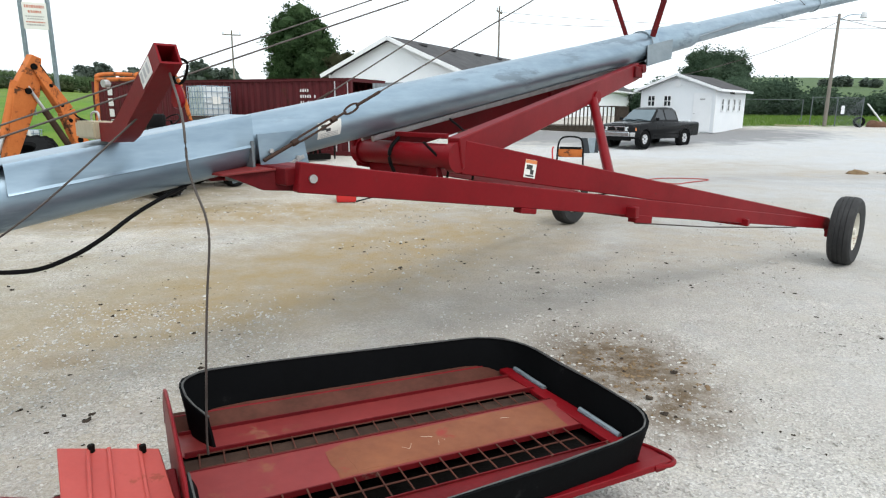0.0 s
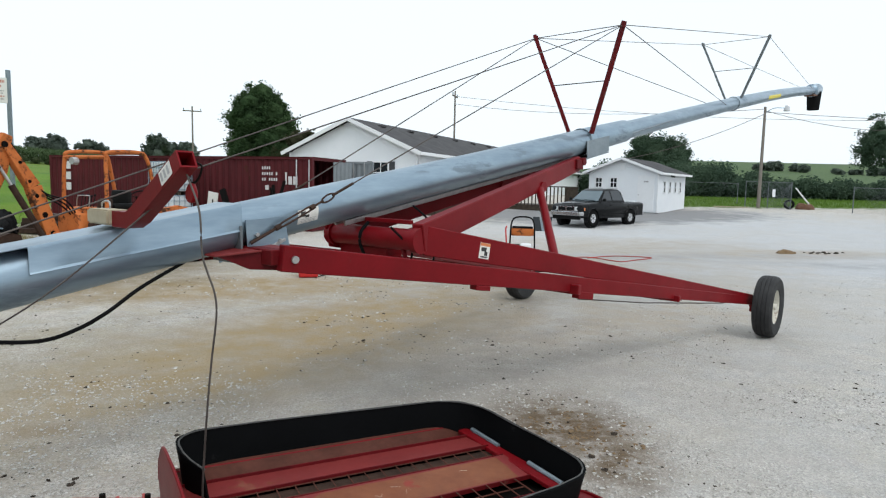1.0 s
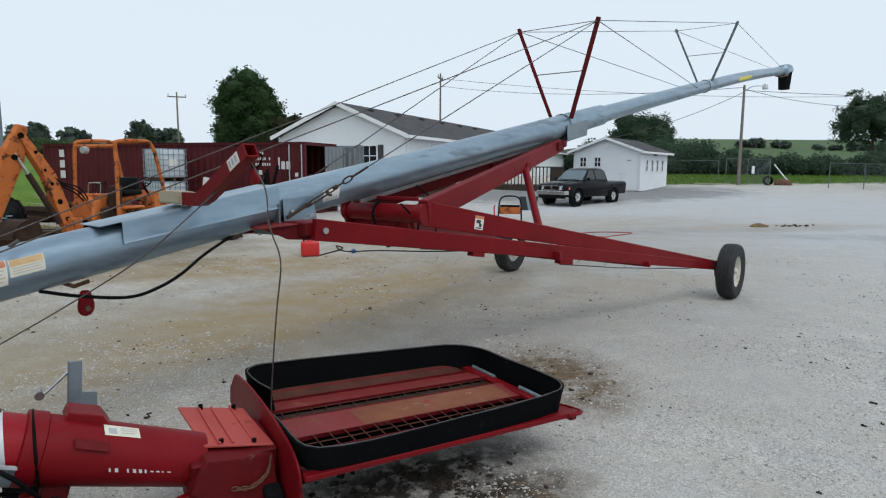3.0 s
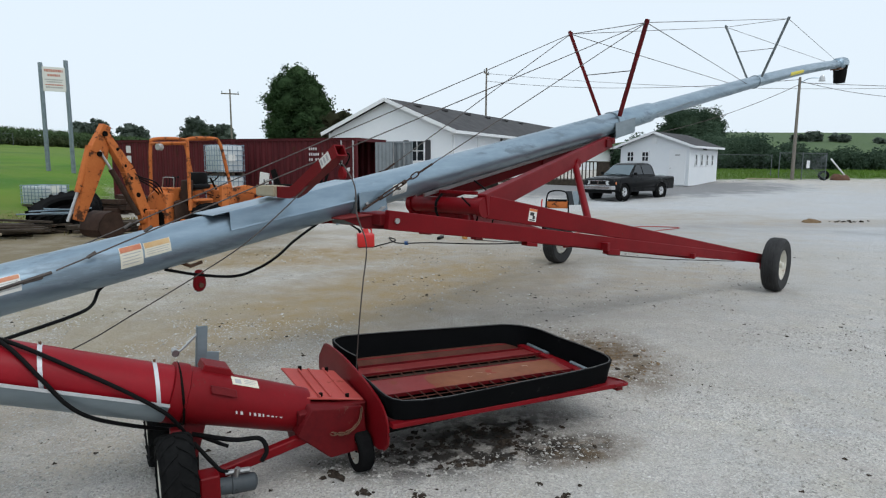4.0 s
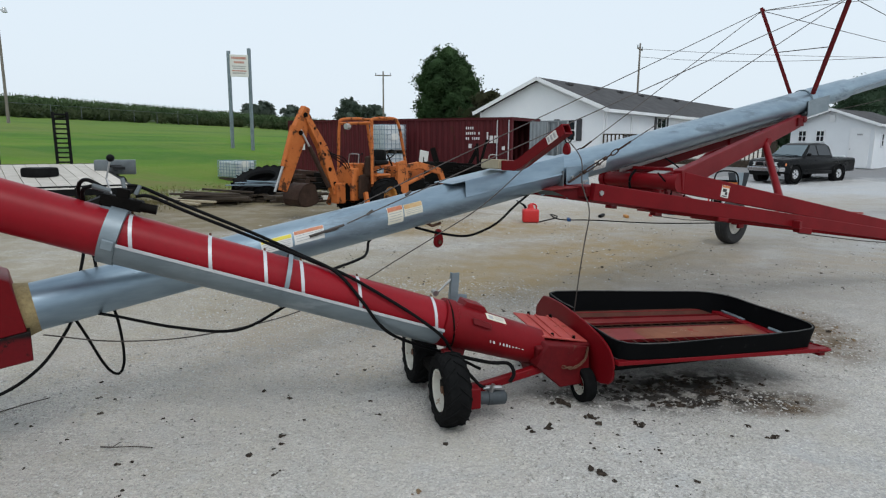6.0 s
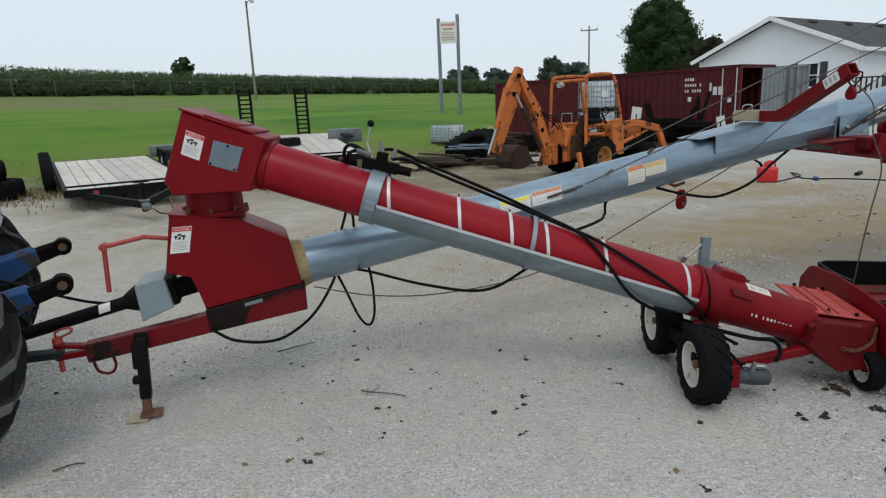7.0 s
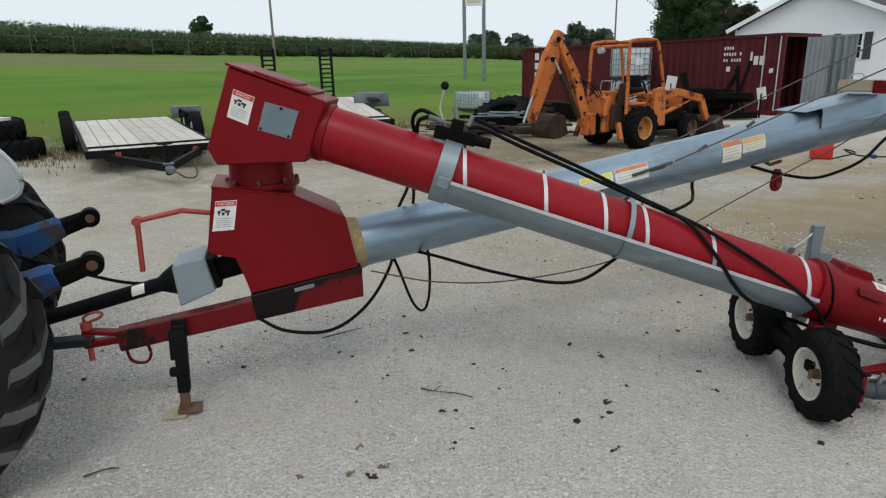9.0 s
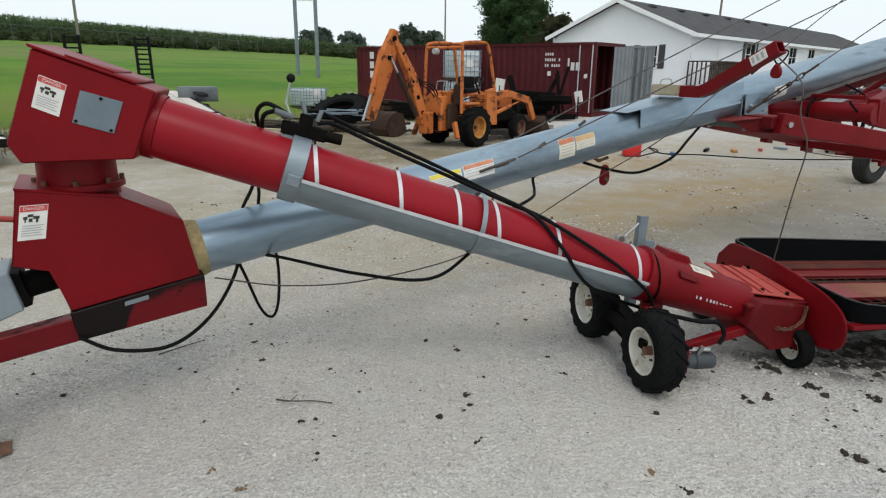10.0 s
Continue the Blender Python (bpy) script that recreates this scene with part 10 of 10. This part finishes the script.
tree("tree", -15.6, 55.5, 10.7, 5.8, "dense dark green broad crowned tree behind the container", 60000, 0.11, LEAF, 1.0, 3, 24, core=0.80)
tree("tree", -10.6, 50.5, 6.2, 5.0, "low purple-brown tree beside the dark green tree", 5000, 0.15, LEAF_RUST, 1.2, 5, 8)
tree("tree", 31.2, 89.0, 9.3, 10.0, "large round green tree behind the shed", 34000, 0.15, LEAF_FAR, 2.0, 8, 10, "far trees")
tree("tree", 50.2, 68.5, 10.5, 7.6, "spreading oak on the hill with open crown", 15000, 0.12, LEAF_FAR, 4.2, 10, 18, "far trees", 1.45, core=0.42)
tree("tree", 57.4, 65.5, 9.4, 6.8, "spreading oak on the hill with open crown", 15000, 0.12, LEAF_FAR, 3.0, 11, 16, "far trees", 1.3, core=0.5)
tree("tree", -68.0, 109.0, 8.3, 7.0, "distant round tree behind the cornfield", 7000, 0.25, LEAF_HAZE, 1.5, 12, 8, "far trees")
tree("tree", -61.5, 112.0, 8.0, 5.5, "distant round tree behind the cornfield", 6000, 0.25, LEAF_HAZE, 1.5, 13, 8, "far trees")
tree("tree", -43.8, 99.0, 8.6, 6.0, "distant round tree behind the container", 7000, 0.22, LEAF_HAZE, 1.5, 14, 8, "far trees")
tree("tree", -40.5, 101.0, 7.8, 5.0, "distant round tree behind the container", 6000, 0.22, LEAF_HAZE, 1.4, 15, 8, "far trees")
tree("tree", -74.7, 50.0, 9.3, 3.0, "small thin tree standing in the cornfield", 1300, 0.16, LEAF, 1.6, 16, 7, "far trees", 1.2)
tree("tree", -90.9, 29.3, 9.9, 3.6, "small round tree standing in the cornfield", 2600, 0.2, LEAF, 1.6, 17, 7, "far trees", 1.2)
tree("tree", -39.9, 8.0, 8.2, 3.8, "dark green tree beside the lawn", 6000, 0.16, LEAF, 2.0, 18, 8, "", 1.1)


def belt_of_bushes(name, spans, per_m, leaf, mat, label, category, h_lo, h_hi, depth, per_bush=90):
    """A row of uneven bushes as one mass of leaves."""
    pts, blobs = [], []
    for (x0, y0), (x1, y1) in spans:
        L = math.hypot(x1 - x0, y1 - y0)
        for i in range(int(L * per_m)):
            t = RNG.uniform()
            x, y = lerp(x0, x1, t) + RNG.normal() * depth * 0.4, lerp(y0, y1, t) + RNG.normal() * depth * 0.4
            h = RNG.uniform(h_lo, h_hi) * (0.75 + 0.5 * noise.noise(V((x * 0.11, y * 0.11, 0))))
            r = h * RNG.uniform(0.45, 0.8)
            d = RNG.normal(size=(per_bush, 3))
            d /= np.linalg.norm(d, axis=1, keepdims=True)
            p = d * RNG.uniform(0.5, 1.05, (per_bush, 1)) * np.array([r, r, h * 0.55])
            pts.append(p + np.array([x, y, ground_z(x, y) + h * 0.5]))
            blobs.append((x, y, ground_z(x, y) + h * 0.42, r * 0.66, r * 0.66, h * 0.40))
    v, f = leaf_cards(np.concatenate(pts), leaf)
    v2, f2 = core_blobs(blobs)
    f = np.concatenate([f, f2 + len(v)])
    v = np.concatenate([v, v2])
    return tagged(raw(name, v.tolist(), f.tolist(), mat), label, category, kind="stuff")


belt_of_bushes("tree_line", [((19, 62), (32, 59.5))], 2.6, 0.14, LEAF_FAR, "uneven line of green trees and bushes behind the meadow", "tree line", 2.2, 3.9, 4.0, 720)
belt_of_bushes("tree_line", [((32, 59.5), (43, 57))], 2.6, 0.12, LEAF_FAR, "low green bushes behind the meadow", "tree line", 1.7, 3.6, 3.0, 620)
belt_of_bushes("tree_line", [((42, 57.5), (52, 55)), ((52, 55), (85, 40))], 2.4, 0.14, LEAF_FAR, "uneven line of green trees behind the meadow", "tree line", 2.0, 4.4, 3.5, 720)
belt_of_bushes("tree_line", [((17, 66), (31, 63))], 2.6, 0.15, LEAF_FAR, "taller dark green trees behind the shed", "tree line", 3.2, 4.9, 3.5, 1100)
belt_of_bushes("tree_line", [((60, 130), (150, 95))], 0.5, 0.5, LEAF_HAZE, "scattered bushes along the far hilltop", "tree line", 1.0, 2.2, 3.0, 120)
belt_of_bushes("fence_weeds", [((-60.5, -10), (-62.5, 30)), ((-62.5, 30), (-58.5, 85)), ((-58.5, 85), (-35, 110))], 2.2, 0.20, WEED, "weedy scrub along the cornfield fence", "weeds", 0.8, 2.0, 2.0, 70)

# corn: rows of tall stalks with arching leaves, one mass
cx, cy, ch = [], [], []
for row in range(22):
    xr = -64.5 - row * (0.9 + row * 0.09)
    ys = np.arange(-25, 120, 0.32 + 0.06 * row)
    cx.append(xr + 2.2 * np.sin(ys * 0.02) + RNG.normal(0, 0.12, len(ys)) - np.maximum(0, ys - 70) * -0.25), cy.append(ys + RNG.normal(0, 0.1, len(ys))), ch.append(RNG.uniform(1.7, 2.2, len(ys)))
cx, cy, ch = np.concatenate(cx), np.concatenate(cy), np.concatenate(ch)
cz = height(cx, cy)
vs_, fs_, base_i = [], [], 0
for k in range(10):
    a = RNG.uniform(0, 2 * math.pi, len(cx))
    f0 = RNG.uniform(0.10, 0.95, len(cx)) if k < 9 else np.full(len(cx), 0.9)
    L = 0.85 if k < 9 else 0.12
    o = np.stack([cx, cy, cz + ch * f0], 1)
    mid = o + np.stack([np.cos(a) * L * 0.5, np.sin(a) * L * 0.5, np.full(len(cx), 0.28 if k < 9 else 0.35)], 1)
    tip = o + np.stack([np.cos(a) * L, np.sin(a) * L, np.full(len(cx), -0.05 if k < 9 else 0.6)], 1)
    sd = np.stack([-np.sin(a), np.cos(a), np.zeros(len(cx))], 1) * (0.11 if k < 9 else 0.04)
    q = np.stack([o, mid - sd, mid + sd, tip], 1).reshape(-1, 3)
    i = base_i + np.arange(len(cx)) * 4
    vs_.append(q), fs_.append(np.concatenate([np.stack([i, i + 1, i + 2], 1), np.stack([i + 1, i + 3, i + 2], 1)]))
    base_i += len(q)
tagged(raw("corn_field", np.concatenate(vs_).tolist(), np.concatenate(fs_).tolist(), CORN), "tall green corn standing on the rise beyond the lawn", "corn", kind="stuff")


# grass blades: thick along the lawn's edge, thinner uphill
def blades(name, xs, ys, hs, mat, label, width=0.012):
    zs = height(xs, ys)
    a = RNG.uniform(0, 2 * math.pi, len(xs))
    lean = RNG.normal(0, 0.35, (len(xs), 2)) * hs[:, None]
    o = np.stack([xs, ys, zs - 0.01], 1)
    sd = np.stack([np.cos(a), np.sin(a), np.zeros(len(xs))], 1) * width * RNG.uniform(0.6, 1.4, (len(xs), 1))
    tip = o + np.stack([lean[:, 0], lean[:, 1], hs], 1)
    v = np.stack([o - sd, o + sd, tip], 1).reshape(-1, 3)
    f = np.arange(len(xs) * 3).reshape(-1, 3)
    return tagged(raw(name, v.tolist(), f.tolist(), mat), label, "grass", kind="stuff")


def lawn_edge(y):
    return -15.6 + 4.4 * np.clip((y - 2) / 14, 0, 1) - 6.0 * np.clip((y - 16) / 14, 0, 1)


n = 7000
ys = RNG.uniform(-2, 34, n)
xs = lawn_edge(ys) - RNG.gamma(1.0, 0.8, n)
blades("lawn_grass", xs, ys, RNG.uniform(0.015, 0.045, n) * (1 + 0.02 * np.hypot(xs, ys)), GRASS, "mown green lawn grass", 0.018)
n = 14000
ys = RNG.uniform(1, 17, n)
xs = lawn_edge(ys) + RNG.normal(0.6, 0.9, n)
tuft = np.array([noise.noise(V((x * 0.8, y * 0.8, 3))) for x, y in zip(xs, ys)]) > -0.05
blades("dry_grass", xs[tuft], ys[tuft], RNG.uniform(0.04, 0.15, tuft.sum()), DRY, "rank dry grass along the gravel's edge", 0.012)
n = 18000
xs, ys = RNG.uniform(13, 42, n), RNG.uniform(39, 60, n)
keep = ys > 38.4 + 0.16 * xs
blades("meadow_grass", xs[keep], ys[keep], RNG.uniform(0.1, 0.3, keep.sum()), GRASS, "green meadow grass behind the yard", 0.03)


# loose stones and mud clods on the yard
def chips(name, xs, ys, rs, mat, label, category, flat=0.6, round_=4):
    """Small uneven lumps: a ring of corners with a low ring above and a point below."""
    ang = np.arange(round_) * 2 * math.pi / round_
    if round_ == 4:
        base = np.array([(1, 0, 0), (0, 1, 0), (-1, 0, 0), (0, -1, 0), (0, 0, 1), (0, 0, -0.6)], float)
        tri_ = np.array([(j, (j + 1) % 4, 4) for j in range(4)] + [((j + 1) % 4, j, 5) for j in range(4)])
    else:
        k = round_
        base = np.array([(math.cos(t), math.sin(t), 0) for t in ang] + [(0.62 * math.cos(t + 0.3), 0.62 * math.sin(t + 0.3), 0.75) for t in ang] + [(0, 0, 1.0), (0, 0, -0.5)])
        tri_ = []
        for j in range(k):
            j2 = (j + 1) % k
            tri_ += [(j, j2, k + j), (j2, k + j2, k + j), (k + j, k + j2, 2 * k), (j2, j, 2 * k + 1)]
        tri_ = np.array(tri_)
    n = len(xs)
    a = RNG.uniform(0, 2 * math.pi, n)
    sc = rs[:, None] * RNG.uniform(0.6, 1.3, (n, 3)) * np.array([1, 1, flat])
    p = base[None] * sc[:, None, :] + RNG.normal(size=(n, len(base), 3)) * rs[:, None, None] * 0.17
    c, s = np.cos(a)[:, None], np.sin(a)[:, None]
    p = np.stack([p[..., 0] * c - p[..., 1] * s, p[..., 0] * s + p[..., 1] * c, p[..., 2]], -1)
    p += np.stack([xs, ys, rs * flat * 0.25], 1)[:, None, :]
    f = (tri_[None] + (np.arange(n) * len(base))[:, None, None]).reshape(-1, 3)
    return tagged(raw(name, p.reshape(-1, 3).tolist(), f.tolist(), mat), label, category, kind="stuff")


def scatter(n, x0, x1, y0, y1, mask=0.0, scale=0.7):
    xs, ys = RNG.uniform(x0, x1, n), RNG.uniform(y0, y1, n)
    k = np.array([noise.noise(V((x * scale, y * scale, 9))) for x, y in zip(xs, ys)]) > mask
    # the dark patch under the hopper, mud with shade painted in, lies bare
    u, w = (xs + 0.05) * 0.839 + (ys - 2.25) * 0.545, (ys - 2.25) * 0.839 - (xs + 0.05) * 0.545
    k &= (u / 0.75) ** 2 + (w / 0.30) ** 2 > RNG.uniform(0.3, 1.1, n)
    # nor do many lie on the brown stain beside it
    k &= ((xs - 1.1) / 0.35) ** 2 + ((ys - 4.0) / 0.5) ** 2 > RNG.uniform(0.0, 1.3, n)
    return xs[k], ys[k]


xs, ys = scatter(64000, -6, 4.5, -1.8, 5.0, -0.25)
chips("loose_stones", xs, ys, RNG.gamma(2.2, 0.0030, len(xs)).clip(0.003, 0.015), STONE, "loose pale limestone chips on the yard", "stones")
xs, ys = scatter(36000, -4.2, 1.5, -1.6, 2.4, -0.4)
chips("loose_stones", xs, ys, RNG.gamma(2.0, 0.0020, len(xs)).clip(0.002, 0.008), STONE, "fine pale limestone chips on the yard", "stones")
xs, ys = scatter(7000, -8, 9, 4.0, 12.0, -0.1)
chips("loose_stones", xs, ys, RNG.gamma(2.0, 0.0045, len(xs)).clip(0.004, 0.024), STONE, "loose pale limestone chips on the yard", "stones")
xs, ys = scatter(6500, -7, 8, -1.5, 11, 0.0)
chips("dark_stones", xs, ys, RNG.gamma(1.5, 0.0038, len(xs)).clip(0.0025, 0.018), CLOD, "dark specks of dried mud on the gravel", "mud crumbs", 0.4, 7)


xs, ys = scatter(300, -2.5, 5.0, 0.6, 8.5, -0.05)
chips("dark_stones", xs, ys, RNG.gamma(1.6, 0.0055, len(xs)).clip(0.004, 0.024), CLOD, "flat dark crumbs of mud about the hopper", "mud crumbs", 0.3, 7)


def heap(n, x, y, sx, sy, turn):
    a, b = RNG.normal(0, 1, n) * sx, RNG.normal(0, 1, n) * sy
    t = radians(turn)
    return x + a * math.cos(t) - b * math.sin(t), y + a * math.sin(t) + b * math.cos(t)


hx, hy = zip(heap(240, -0.10, 2.20, 0.26, 0.08, 25), heap(70, -0.08, 1.87, 0.12, 0.035, 20), heap(60, 0.16, 2.11, 0.06, 0.05, 60), heap(16, 0.2, 1.7, 0.5, 0.15, 25), heap(40, 1.15, 3.9, 0.35, 0.28, 120), heap(12, -1.0, 0.9, 0.9, 0.4, 30), heap(14, -0.6, 1.3, 0.3, 0.15, 30))
hx, hy = np.concatenate(hx), np.concatenate(hy)
bx_, by_ = heap(420, 1.12, 3.98, 0.26, 0.20, 110)
chips("mud_crumbs", bx_, by_, RNG.gamma(1.5, 0.005, 420).clip(0.003, 0.016), DRY_MUD, "brown crumbs of mud and grain beside the hopper", "mud crumbs", 0.45, 6)
cx, cy = heap(26, 10.9, 17.5, 0.45, 0.14, 8)
chips("mud_clods", cx, cy, RNG.gamma(2.0, 0.016, 26).clip(0.01, 0.06), CLOD, "dark clods of mud on the paved yard", "mud clods", 0.5, 7)
chips("mud_clods", hx, hy, RNG.gamma(1.2, 0.0075, len(hx)).clip(0.003, 0.024), CLOD, "dark clods of mud around the hopper", "mud clods", 0.45, 7)
# single larger clods lying out on the gravel
cl = ((-0.80, 1.66, 0.042), (-0.62, 1.52, 0.036), (-0.37, 1.50, 0.024), (0.39, 1.53, 0.026), (-0.59, 0.86, 0.036), (-0.98, 1.25, 0.022), (-0.87, 1.29, 0.026), (-0.34, 1.48, 0.03), (-1.90, 1.19, 0.016), (-2.16, 0.40, 0.014), (-1.28, 0.36, 0.020), (-2.94, -0.34, 0.020), (-3.42, 0.09, 0.010), (-2.77, 0.01, 0.009))
for x, y, r in cl:
    k = 9
    gx_, gy_ = heap(k, x, y, r * 0.75, r * 0.45, RNG.uniform(0, 180))
    chips("mud_clod", gx_, gy_, RNG.uniform(0.25, 0.62, k) * r, CLOD, "black crumbled clod of mud on the gravel", "mud clod", 0.5, 7)
cl = ((-3.03, -0.38, 0.020), (-2.94, -0.26, 0.022), (-3.20, -0.51, 0.016), (-3.13, -0.20, 0.016), (-1.41, 0.43, 0.02))
for x, y, r in cl:
    gx_, gy_ = heap(7, x, y, r * 0.7, r * 0.5, RNG.uniform(0, 180))
    chips("mud_clod", gx_, gy_, RNG.uniform(0.25, 0.6, 7) * r, DRY_MUD, "brown crumbled clod of mud on the gravel", "mud clod", 0.5, 7)
